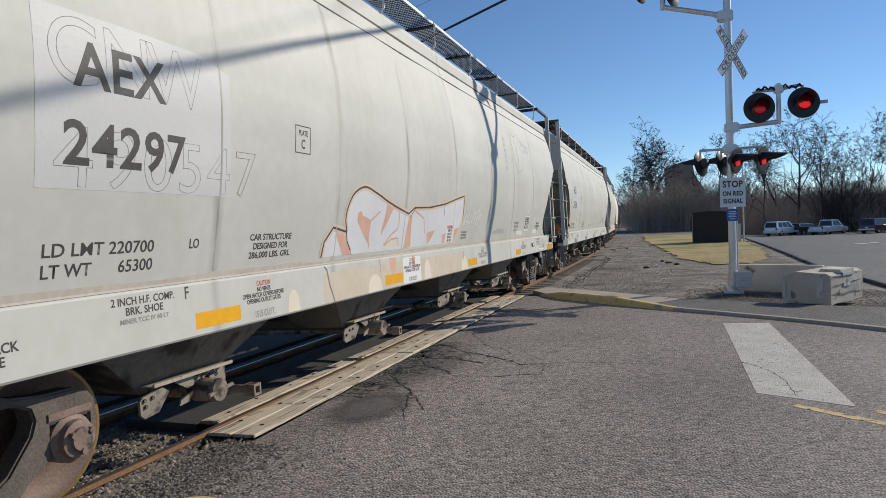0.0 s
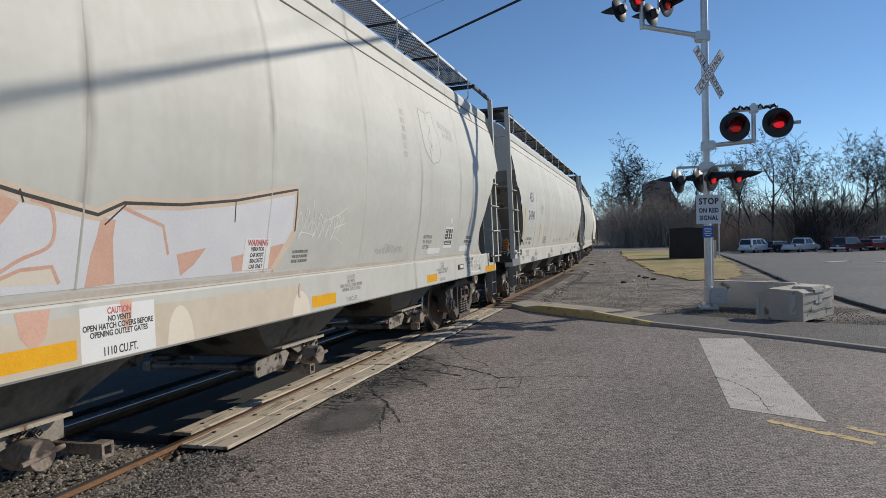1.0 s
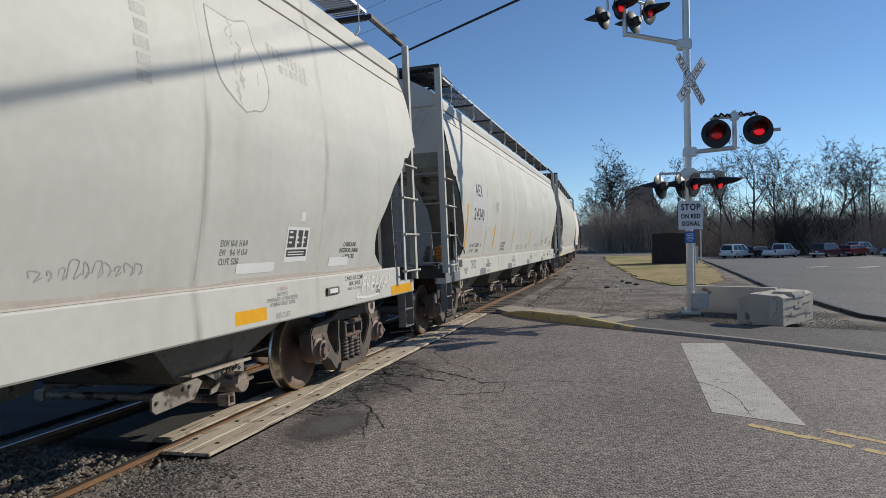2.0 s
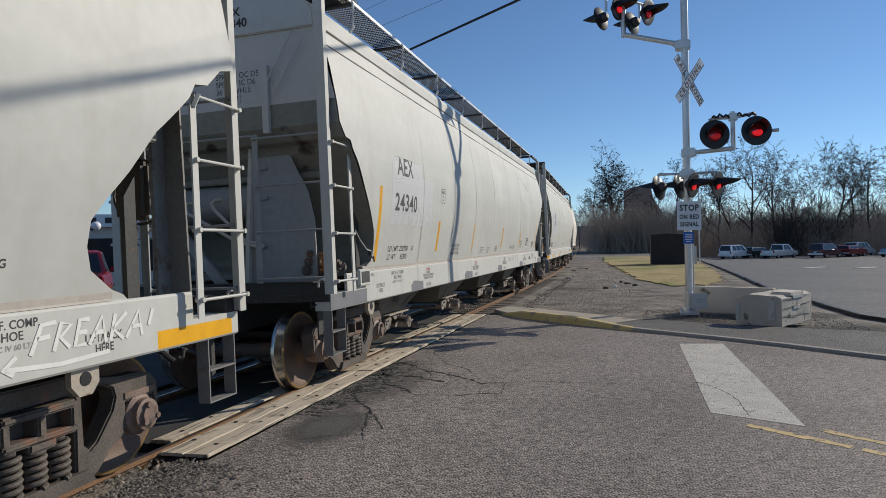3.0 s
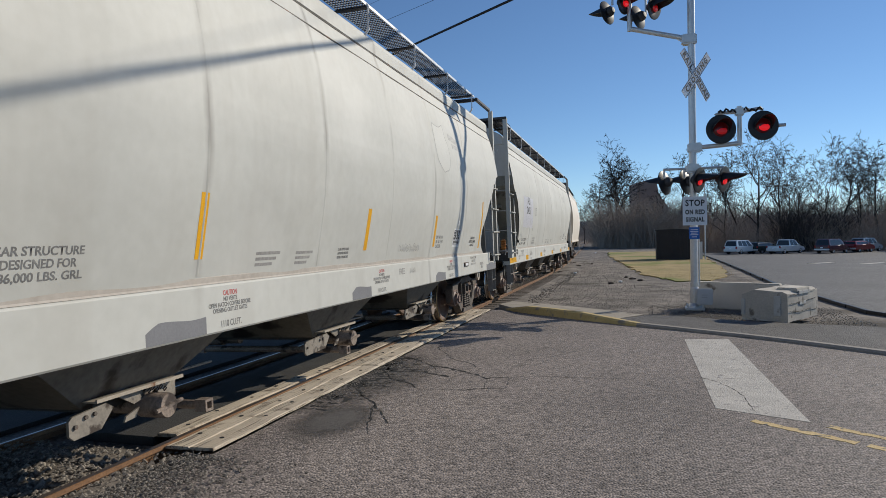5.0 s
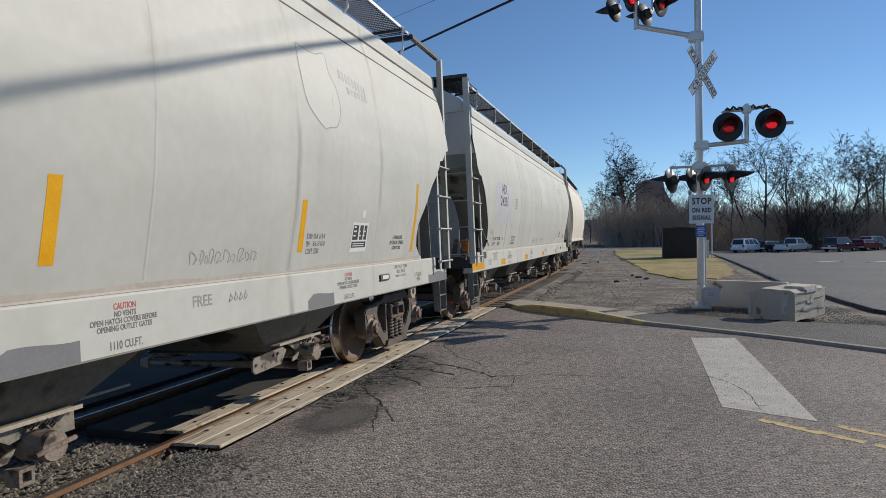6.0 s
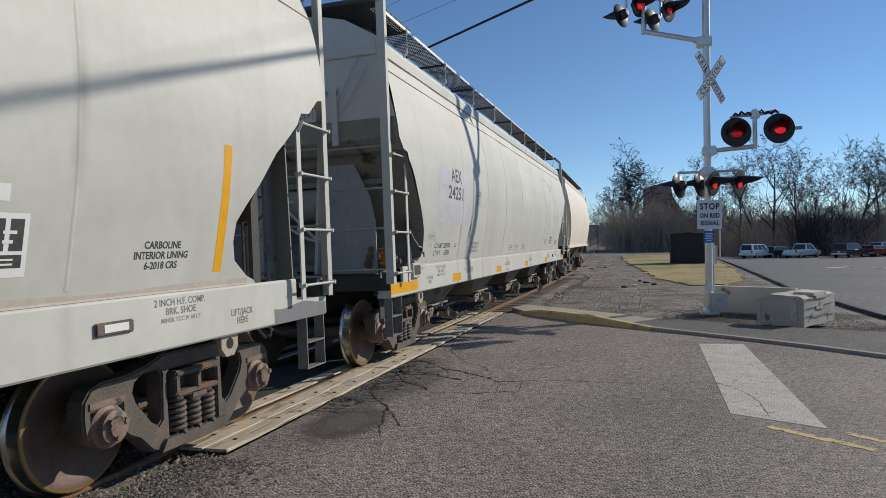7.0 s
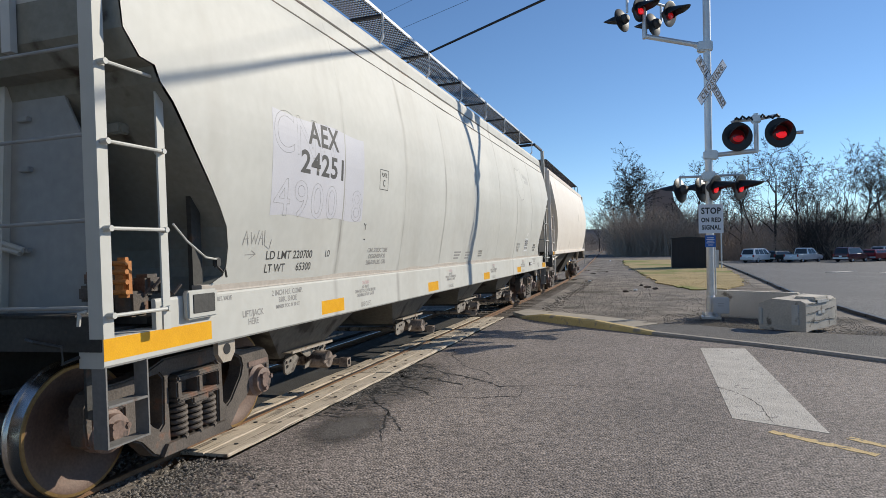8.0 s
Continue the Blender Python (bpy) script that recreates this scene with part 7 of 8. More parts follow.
def build_signal():
    sx, sy = 5.95, 16.7
    sig = thing("crossing_signal", "grey railroad crossing mast with red flashing lamps and signs", "crossing signal")
    bm = bmesh.new()
    rod(bm, (sx, sy, -0.05), (sx, sy, 8.6), 0.085, 20)
    for z in (0.5, 3.75, 5.2, 6.35):
        rod(bm, (sx, sy, z - 0.04), (sx, sy, z + 0.04), 0.098, 20)
    part("mast", bm, GALV, sig, smooth=True)
    bm = bmesh.new()
    soft_box(bm, sx - 0.21, sx + 0.21, sy - 0.21, sy + 0.21, -0.11, -0.05, 0.01)
    lathe(bm, [(0.17, -0.05), (0.16, -0.01), (0.11, 0.06), (0.10, 0.40), (0.086, 0.44)], Matrix.Translation((sx, sy, 0)), 20)
    base = part("base", bm, GALV, sig, "cast metal base")
    for dx in (-0.17, 0.17):
        for dy in (-0.17, 0.17):
            bm = bmesh.new()
            rod(bm, (sx + dx, sy + dy, -0.04), (sx + dx, sy + dy, 0.03), 0.022, 6)
            part("bolt", bm, GALV, base)
    bm = bmesh.new()
    soft_box(bm, sx + 0.04, sx + 0.34, sy - 0.36, sy - 0.08, 0.07, 0.40, 0.03)
    soft_box(bm, sx + 0.015, sx + 0.365, sy - 0.39, sy - 0.33, 0.045, 0.425, 0.02)
    jb = part("junction_box", bm, BOXGREY, sig, "grey metal junction box on the mast")
    bm = bmesh.new()
    for z in (0.22, 0.27):
        box(bm, sx + 0.12, sx + 0.25, sy - 0.393, sy - 0.389, z, z + 0.011)
    part("lettering", bm, FADED, jb)
    R = Vector((0.86, -0.51, 0))
    A = Vector((0.63, 0.78, 0))
    # upper cantilever with two pairs of lamps
    bm = bmesh.new()
    rod(bm, (sx, sy, 6.32), (4.55, sy, 6.72), 0.06, 12)
    rod(bm, (4.55, sy, 6.66), (4.55, sy, 7.72), 0.06, 12)
    soft_box(bm, sx - 0.22, sx + 0.12, sy - 0.12, sy + 0.12, 6.20, 6.44, 0.03)
    slab(bm, [(sx - 0.1, 6.20), (sx - 0.1, 6.45), (sx - 0.45, 6.44)], sy - 0.02, sy + 0.02, Matrix(((1, 0, 0, 0), (0, 0, 1, 0), (0, 1, 0, 0), (0, 0, 0, 1))))
    arm = part("upper_arm", bm, GALV, sig, "grey steel cantilever arm", smooth=True)
    c = Vector((4.55, sy, 7.60))
    bm = bmesh.new()
    rod(bm, c - A * 0.75, c + A * 0.75, 0.035, 10)
    for e in (-1, 1):
        p = c + A * 0.62 * e
        rod(bm, p, p - Vector((0, 0, 0.42)), 0.03, 8)
    part("crossarm", bm, GALV, arm)
    for px, pz, d, lit in ((4.44, 7.34, 1, REDLIT), (5.12, 7.14, 1, REDFADE), (4.02, 7.22, -1, None), (4.76, 7.02, -1, None)):
        signal_lamp(sig, facing(px, sy - 0.15 * d, pz, R.x * d, R.y * d) @ pose(0, 0, 0, 10), lit, 0.30, 0.50)
    # right arm with the pair that looks along the near road
    bm = bmesh.new()
    rod(bm, (sx, sy, 3.74), (6.98, sy, 3.80), 0.055, 12)
    rod(bm, (6.98, sy, 3.76), (6.98, sy, 4.66), 0.055, 12)
    soft_box(bm, sx - 0.12, sx + 0.20, sy - 0.11, sy + 0.11, 3.64, 3.86, 0.03)
    arm = part("right_arm", bm, GALV, sig, "grey steel bracket arm", smooth=True)
    bm = bmesh.new()
    tube(bm, [(6.50, sy - 0.02, 4.36), (6.47, sy, 4.50), (6.55, sy, 4.53), (6.98, sy, 4.52), (7.38, sy, 4.58), (7.46, sy, 4.56), (7.46, sy - 0.02, 4.38)], 0.04, 8)
    soft_box(bm, 6.88, 7.08, sy - 0.08, sy + 0.08, 4.44, 4.62, 0.02)
    rod(bm, (7.7, sy + 0.15, 4.18), (7.98, sy + 0.10, 4.18), 0.04, 10)
    part("crossarm", bm, GALV, arm, smooth=True)
    bm = bmesh.new()
    tube(bm, [(6.52 + 0.93 * k / 22, sy - 0.05 - 0.02 * math.sin(k), 4.56 + 0.035 * math.sin(k * 1.9) - 0.02 * math.cos(k * 0.7)) for k in range(23)], 0.026, 6)
    part("wiring", bm, BLACK, arm, "loose black wiring along the crossarm")
    signal_lamp(sig, facing(6.56, sy - 0.12, 4.13, 0.16, -1), REDFADE, 0.34, 0.44, 0.30)
    signal_lamp(sig, facing(7.46, sy - 0.12, 4.16, 0.16, -1), REDLIT, 0.34, 0.44, 0.30)
    # lower pairs, one each way along the crossing road
    bm = bmesh.new()
    rod(bm, (5.28, sy, 3.26), (6.64, sy, 3.26), 0.03, 10)
    soft_box(bm, sx - 0.17, sx + 0.17, sy - 0.14, sy + 0.14, 3.14, 3.36, 0.04)
    for x in (5.30, 6.58, 5.75, 6.06):
        rod(bm, (x, sy, 3.27), (x, sy, 3.05), 0.028, 8)
    part("lower_crossarm", bm, GALV, sig, "grey pipe crossarm", smooth=True)
    for px, d, lit in ((6.06, 1, REDLIT), (6.60, 1, REDLIT), (5.32, -1, None), (5.80, -1, None)):
        signal_lamp(sig, facing(px, sy - 0.20 * d, 2.96, R.x * d, R.y * d) @ pose(0, 0, 0, 9), lit, 0.30, 0.52)
    # crossbuck
    m = facing(sx + 0.055, sy - 0.12, 5.44, 0.76, -0.65)
    for k, (tilt, y) in enumerate(((-47, -0.02), (47, -0.045))):
        bm = bmesh.new()
        one = bmesh.new()
        box(one, -0.70, 0.70, -0.006, 0.006, -0.11, 0.11)
        graft(bm, one, m @ Matrix.Translation((0, y, 0)) @ pose(0, 0, 0, 0, -tilt, 0))
        blade = part("blade", bm, SIGNWHITE, sig, "white crossbuck blade with black letters")
        mm = m @ Matrix.Translation((0, y - 0.009, 0)) @ pose(0, 0, 0, 0, -tilt, 0)
        if k == 1:
            sign_text(blade, "CROSSING", mm @ Matrix.Translation((0, 0, -0.060)), 0.125, wide=1.0, bold=0.007, space=1.42)
        else:
            sign_text(blade, "RAIL", mm @ Matrix.Translation((-0.41, 0, -0.060)), 0.125, wide=1.0, bold=0.007, space=1.32)
            sign_text(blade, "ROAD", mm @ Matrix.Translation((0.41, 0, -0.060)), 0.125, wide=0.98, bold=0.007, space=1.15)
        bm = bmesh.new()
        one = bmesh.new()
        for z in (-0.103, 0.103):
            box(one, -0.69, 0.69, -0.0095, -0.0065, z - 0.006, z + 0.006)
        graft(bm, one, m @ Matrix.Translation((0, y, 0)) @ pose(0, 0, 0, 0, -tilt, 0))
        part("border", bm, INK, blade)
    # plate signs
    m = facing(sx + 0.02, sy - 0.115, 2.245, 0.30, -0.95)
    bm = bmesh.new()
    one = bmesh.new()
    box(one, -0.29, 0.29, -0.004, 0.004, -0.34, 0.34)
    graft(bm, one, m)
    plate = part("sign_plate", bm, SIGNWHITE, sig, "white metal sign that tells to stop on red")
    for text, z, h, w in (("STOP", 0.12, 0.140, 0.88), ("ON RED", -0.075, 0.100, 0.80), ("SIGNAL", -0.25, 0.100, 0.82)):
        sign_text(plate, text, m @ Matrix.Translation((0, -0.007, z)), h, wide=w, bold=0.006, space=1.12)
    m = facing(sx + 0.0, sy - 0.11, 1.72, 0.2, -0.98)
    bm = bmesh.new()
    one = bmesh.new()
    box(one, -0.12, 0.12, -0.004, 0.004, -0.14, 0.14)
    graft(bm, one, m)
    plate = part("notice", bm, SIGNBLUE, sig, "small blue notice plate")
    bm = bmesh.new()
    for z, w in ((0.08, 0.08), (0.04, 0.09), (0.0, 0.07), (-0.04, 0.09), (-0.09, 0.06)):
        one = bmesh.new()
        box(one, -w, w, -0.0075, -0.0055, z - 0.008, z + 0.008)
        graft(bm, one, m)
    part("lettering", bm, SIGNWHITE, plate)
    bm = bmesh.new()
    rod(bm, (sx + 0.10, sy - 0.10, 1.58), (sx + 0.10, sy - 0.10, 0.45), 0.018, 8)
    part("conduit", bm, GALV, sig)


build_signal()


# ---- overhead cables ----
def cable(name, pts, r, label):
    bm = bmesh.new()
    tube(bm, pts, r, 8)
    return solid(name, bm, BLACK, label, "cable", "overhead cables")


cable("overhead_cable", [(-60, 62.6, 7.2), (-20, 32.8, 7.45), (-1.81, 19.22, 7.7), (2.30, 16.15, 7.75), (6.15, 12.50, 7.74), (8.1, 10.75, 7.82), (14, 5.0, 8.12), (30, -10, 8.9)], 0.034, "thick black overhead cable bundle over the crossing")
cable("overhead_cable", [(-60, 61.0, 12.5), (-7.21, 29.42, 12.0), (-2.48, 26.54, 12.0), (30, 7.5, 12.6)], 0.008, "thin black overhead wire over the crossing")
cable("overhead_cable", [(-60, 60.5, 12.6), (-6.85, 27.08, 12.0), (-4.69, 25.73, 12.0), (30, 4.5, 12.8)], 0.006, "thin black overhead wire over the crossing")


# ---- the dark shed on the grass ----
def build_shed():
    shed = thing("shed", "dark brown metal equipment shed on the grass strip", "shed")
    bm = bmesh.new()
    soft_box(bm, 6.05, 8.35, 50.0, 52.2, -0.12, 1.98, 0.02)
    body = part("wall", bm, SHED, shed)
    bm = bmesh.new()
    prism(bm, [(5.98, 1.98), (5.98, 2.05), (7.2, 2.14), (8.42, 2.05), (8.42, 1.98)], 49.93, 52.27)
    part("roof", bm, SHED, shed)
    for k in range(7):
        x = 6.2 + 0.33 * k
        bm = bmesh.new()
        box(bm, x - 0.02, x + 0.02, 49.97, 50.0, -0.1, 1.95)
        part("rib", bm, SHED, body)
    post = thing("utility_cabinet", "small pale cabinet behind the shed", "cabinet")
    bm = bmesh.new()
    soft_box(bm, 8.7, 9.2, 50.3, 50.8, -0.12, 1.1, 0.03)
    part("body", bm, SIDING, post)
    bm = bmesh.new()
    soft_box(bm, 8.68, 9.22, 50.28, 50.82, 1.1, 1.16, 0.02)
    part("lid", bm, GALV, post)
    bm = bmesh.new()
    rod(bm, (9.35, 50.0, -0.12), (9.35, 50.0, 6.4), 0.05, 10)
    solid("thin_pole", bm, GALV, "thin grey metal pole behind the shed", "pole")


build_shed()


# ---- parked vehicles ----
def car_paint(name, c):
    m = surface(name, tuple(v * 0.85 for v in c), c, 2, 0.22, 0.1, 0.0)
    m.node_tree.nodes["Principled BSDF"].inputs["Coat Weight"].default_value = 0.5
    return m


def build_vehicle(name, label, colour, at, kind):
    """A parked vehicle: body, greenhouse, wheels, lights. It heads along +y."""
    v = thing(name, label, "vehicle", "parked vehicles", at=at)
    paint = car_paint(name + "_paint", colour)
    L, W = (5.4, 1.95) if kind == "pickup" else (4.8, 1.9)
    h = L / 2
    bm = bmesh.new()
    prof = [(-h, 0.42), (-h + 0.04, 0.92), (-h + 0.15, 1.02), (h - 1.25, 1.02), (h - 0.2, 0.88), (h, 0.62), (h - 0.02, 0.34), (-h + 0.05, 0.32)]
    one = bmesh.new()
    slab(one, prof, -W / 2, W / 2, ACROSS)
    bmesh.ops.bevel(one, geom=one.edges[:], offset=0.07, segments=3, affect="EDGES")
    graft(bm, one)
    body = part("body", bm, paint, v, smooth=True)
    if kind == "pickup":
        c0, c1, t0, t1 = -0.55, 1.55, -0.40, 0.85
    else:
        c0, c1, t0, t1 = -h + 0.12, 1.35, -h + 0.35, 0.55
    top = 1.80 if kind != "sedan" else 1.46

    def cabin(z, k):
        f = (z - 1.0) / (top - 1.0)
        w = W / 2 - 0.04 - 0.20 * f - k
        return w, c0 + (t0 - c0) * f + k, c1 + (t1 - c1) * f - k

    bm = bmesh.new()
    rows = []
    for z in (0.98, 1.15, 1.4, top - 0.06, top):
        w, a, b = cabin(z if z < top else top - 0.02, 0 if z < top else 0.12)
        rows.append([bm.verts.new(p + (z,)) for p in ((-w, a), (w, a), (w, b), (-w, b))])
    for p, q in zip(rows, rows[1:]):
        for i in range(4):
            bm.faces.new((p[i], p[(i + 1) % 4], q[(i + 1) % 4], q[i]))
    bm.faces.new(rows[-1])
    one = bm
    bmesh.ops.bevel(one, geom=[e for e in one.edges if abs(e.verts[0].co.z - e.verts[1].co.z) > 0.05], offset=0.05, segments=2, affect="EDGES")
    part("cabin", bm, paint, v, smooth=True)
    z0, z1 = 1.06, top - 0.12

    def pane(name, quad):
        b = bmesh.new()
        vs = [b.verts.new(q) for q in quad]
        b.faces.new(vs)
        ext = bmesh.ops.extrude_face_region(b, geom=b.faces[:])
        n = (Vector(quad[1]) - Vector(quad[0])).cross(Vector(quad[2]) - Vector(quad[0])).normalized() * 0.012
        bmesh.ops.translate(b, verts=[g for g in ext["geom"] if isinstance(g, bmesh.types.BMVert)], vec=n)
        part(name, b, GLASS, v, "dark tinted glass")

    w0, a0, b0 = cabin(z0, 0)
    w1, a1, b1 = cabin(z1, 0)
    for s in (1, -1):
        cuts = [0.08, 0.36, 0.66, 0.92] if kind != "pickup" else [0.06, 0.45, 0.90]
        for p, q in zip(cuts, cuts[1:]):
            ya, yb = a0 + (b0 - a0) * (p + 0.02), a0 + (b0 - a0) * (q - 0.02)
            yc, yd = a1 + (b1 - a1) * (p + 0.02), a1 + (b1 - a1) * (q - 0.02)
            quad = [(s * w0, ya, z0), (s * w0, yb, z0), (s * w1, yd, z1), (s * w1, yc, z1)]
            pane("side_window", quad if s > 0 else quad[::-1])
    pane("rear_window", [(-w0 + 0.12, a0, z0), (w0 - 0.12, a0, z0), (w1 - 0.1, a1, z1), (-w1 + 0.1, a1, z1)])
    pane("windscreen", [(w0 - 0.1, b0, z0), (-w0 + 0.1, b0, z0), (-w1 + 0.1, b1, z1), (w1 - 0.1, b1, z1)])
    if kind == "pickup":
        bm = bmesh.new()
        box(bm, -0.80, 0.80, -h + 0.2, c0 - 0.1, 1.0, 1.027)
        part("cargo_bed", bm, BLACK, v)
    for s in (1, -1):
        for y in (-h + 0.95, h - 0.95):
            m = Matrix.Translation((s * (W / 2 - 0.13), y, 0.34)) @ pose(0, 0, 0, 0, 90 * s)
            bm = bmesh.new()
            lathe(bm, [(0.20, -0.10), (0.32, -0.11), (0.345, -0.06), (0.345, 0.09), (0.32, 0.13), (0.21, 0.13)], m, 24)
            wheel = part("wheel", bm, TYRE, v, smooth=True)
            bm = bmesh.new()
            lathe(bm, [(0, 0.10), (0.06, 0.11), (0.18, 0.09), (0.21, 0.125)], m, 20)
            part("rim", bm, CHROME, wheel, smooth=True)
        bm = bmesh.new()
        soft_box(bm, s * (W / 2 - 0.12) - 0.09, s * (W / 2 - 0.12) + 0.09, -h - 0.01, -h + 0.08, 0.72, 1.0, 0.02)
        part("tail_light", bm, LIGHTRED, v)
        bm = bmesh.new()
        soft_box(bm, s * (W / 2 - 0.25) - 0.15, s * (W / 2 - 0.25) + 0.15, h - 0.14, h - 0.02, 0.64, 0.80, 0.03)
        part("headlight", bm, CHROME, v)
        bm = bmesh.new()
        soft_box(bm, s * (W / 2 + 0.09) - 0.1, s * (W / 2 + 0.09) + 0.1, b0 - 0.45, b0 - 0.33, 1.06, 1.2, 0.03)
        part("mirror", bm, paint, v)
    bm = bmesh.new()
    soft_box(bm, -W / 2 + 0.03, W / 2 - 0.03, -h - 0.07, -h + 0.1, 0.40, 0.60, 0.04)
    part("rear_bumper", bm, GALV, v)
    bm = bmesh.new()
    box(bm, -0.16, 0.16, -h - 0.015, -h + 0.01, 0.66, 0.80)
    part("number_plate", bm, SIGNWHITE, v)



def parked(x, y, yaw):
    x, y = 4.6 + (x - 4.6) * 1.15, y * 1.15
    return Matrix.Translation((x, y, -0.05 - fall(x, y))) @ pose(0, 0, 0, 0, 0, yaw)


build_vehicle("suv", "white estate car with dark rear glass in the lot", (0.85, 0.85, 0.84), parked(16.0, 80.5, -40), "suv")
build_vehicle("pickup_truck", "white pickup truck parked in the lot", (0.82, 0.82, 0.81), parked(20.6, 80.8, -42), "pickup")
build_vehicle("car", "dark green saloon car parked beside the white pickup", (0.02, 0.035, 0.03), parked(18.5, 82.4, -42), "sedan")
build_vehicle("suv", "dark maroon off-road car parked in the lot", (0.10, 0.025, 0.03), parked(25.0, 80.0, -42), "suv")
build_vehicle("car", "red saloon car parked in the lot", (0.32, 0.035, 0.035), parked(28.3, 83.0, -42), "sedan")
build_vehicle("pickup_truck", "blue pickup truck parked in the lot", (0.16, 0.30, 0.48), parked(32.0, 80.5, -42), "pickup")
build_vehicle("suv", "silver off-road car parked in the lot", (0.45, 0.46, 0.47), parked(30.0, 86.0, -42), "suv")
build_vehicle("pickup_truck", "red pickup truck parked beyond the track", (0.40, 0.02, 0.03), Matrix.Translation((-13.5, 18.0, -0.08)) @ pose(0, 0, 0, 0, 0, 40), "pickup")
# ---- trees and far background ----
def branch_lists(seed, spread, forks, depth=5):
    """The trunk and the branches of a bare tree, about one metre high, as lists of tapering sticks (from, to, radius, radius)."""
    rnd = random.Random(seed)
    trunk, limbs = [], []

    def grow(p, d, length, r, level):
        n = (6, 5, 4, 3, 3, 2)[level]
        q = p
        kids = []
        for i in range(n):
            bend = Vector((rnd.gauss(0, 1), rnd.gauss(0, 1), rnd.gauss(0, 0.6))) * (0.09, 0.20, 0.26, 0.32, 0.36, 0.4)[level]
            d2 = (d + bend + Vector((0, 0, (0.08, 0.12, 0.08, 0.02, 0.0, -0.02)[level]))).normalized()
            e = q + d2 * length / n
            ra, rb = r * (1 - 0.6 * i / n), r * (1 - 0.6 * (i + 1) / n)
            (trunk if level == 0 else limbs).append((q, e, ra, rb))
            q, d = e, d2
            kids.append((q, d, rb, i))
        if level >= depth:
            return
        for q, d, rb, i in kids:
            if level == 0:
                count = forks[i]
            else:
                count = (0, 1, 1, 1, 1)[i] if level == 1 else (0, 1, 1, 1)[i] if level == 2 else 1
            for _ in range(count):
                side_way = Vector((rnd.gauss(0, 1), rnd.gauss(0, 1), rnd.gauss(0.15, 0.4))).normalized()
                nd = (d + side_way * spread * (1.0 if i < n - 1 else 0.6)).normalized()
                grow(q, nd, length * rnd.uniform(0.42, 0.70) * (1.0 if level else 0.72), rb * rnd.uniform(0.5, 0.75), level + 1)

    grow(Vector((0, 0, 0)), Vector((rnd.gauss(0, 0.08), rnd.gauss(0, 0.08), 1)).normalized(), 0.80, 0.0165, 0)
    top = max(e.z for _, e, _, _ in limbs)
    return [[(p / top, q / top, a / top, b / top) for p, q, a, b in part_list] for part_list in (trunk, limbs)]


def sticks_mesh(name, sticks, material, thin=0.008, sides=4):
    verts, faces = [], []
    for p, q, r0, r1 in sticks:
        d = q - p
        if d.length < 1e-4:
            continue
        d.normalize()
        u = d.orthogonal().normalized()
        w = d.cross(u)
        k = sides if r0 > 0.03 else 3
        b = len(verts)
        for c, r in ((p, max(r0, thin)), (q, max(r1, thin * 0.8))):
            for i in range(k):
                a = 2 * math.pi * i / k
                verts.append(c + (u * math.cos(a) + w * math.sin(a)) * r)
        for i in range(k):
            j = (i + 1) % k
            faces.append((b + i, b + j, b + k + j, b + k + i))
    me = bpy.data.meshes.new(name)
    me.from_pydata(verts, [], faces)
    me.materials.append(material)
    return me


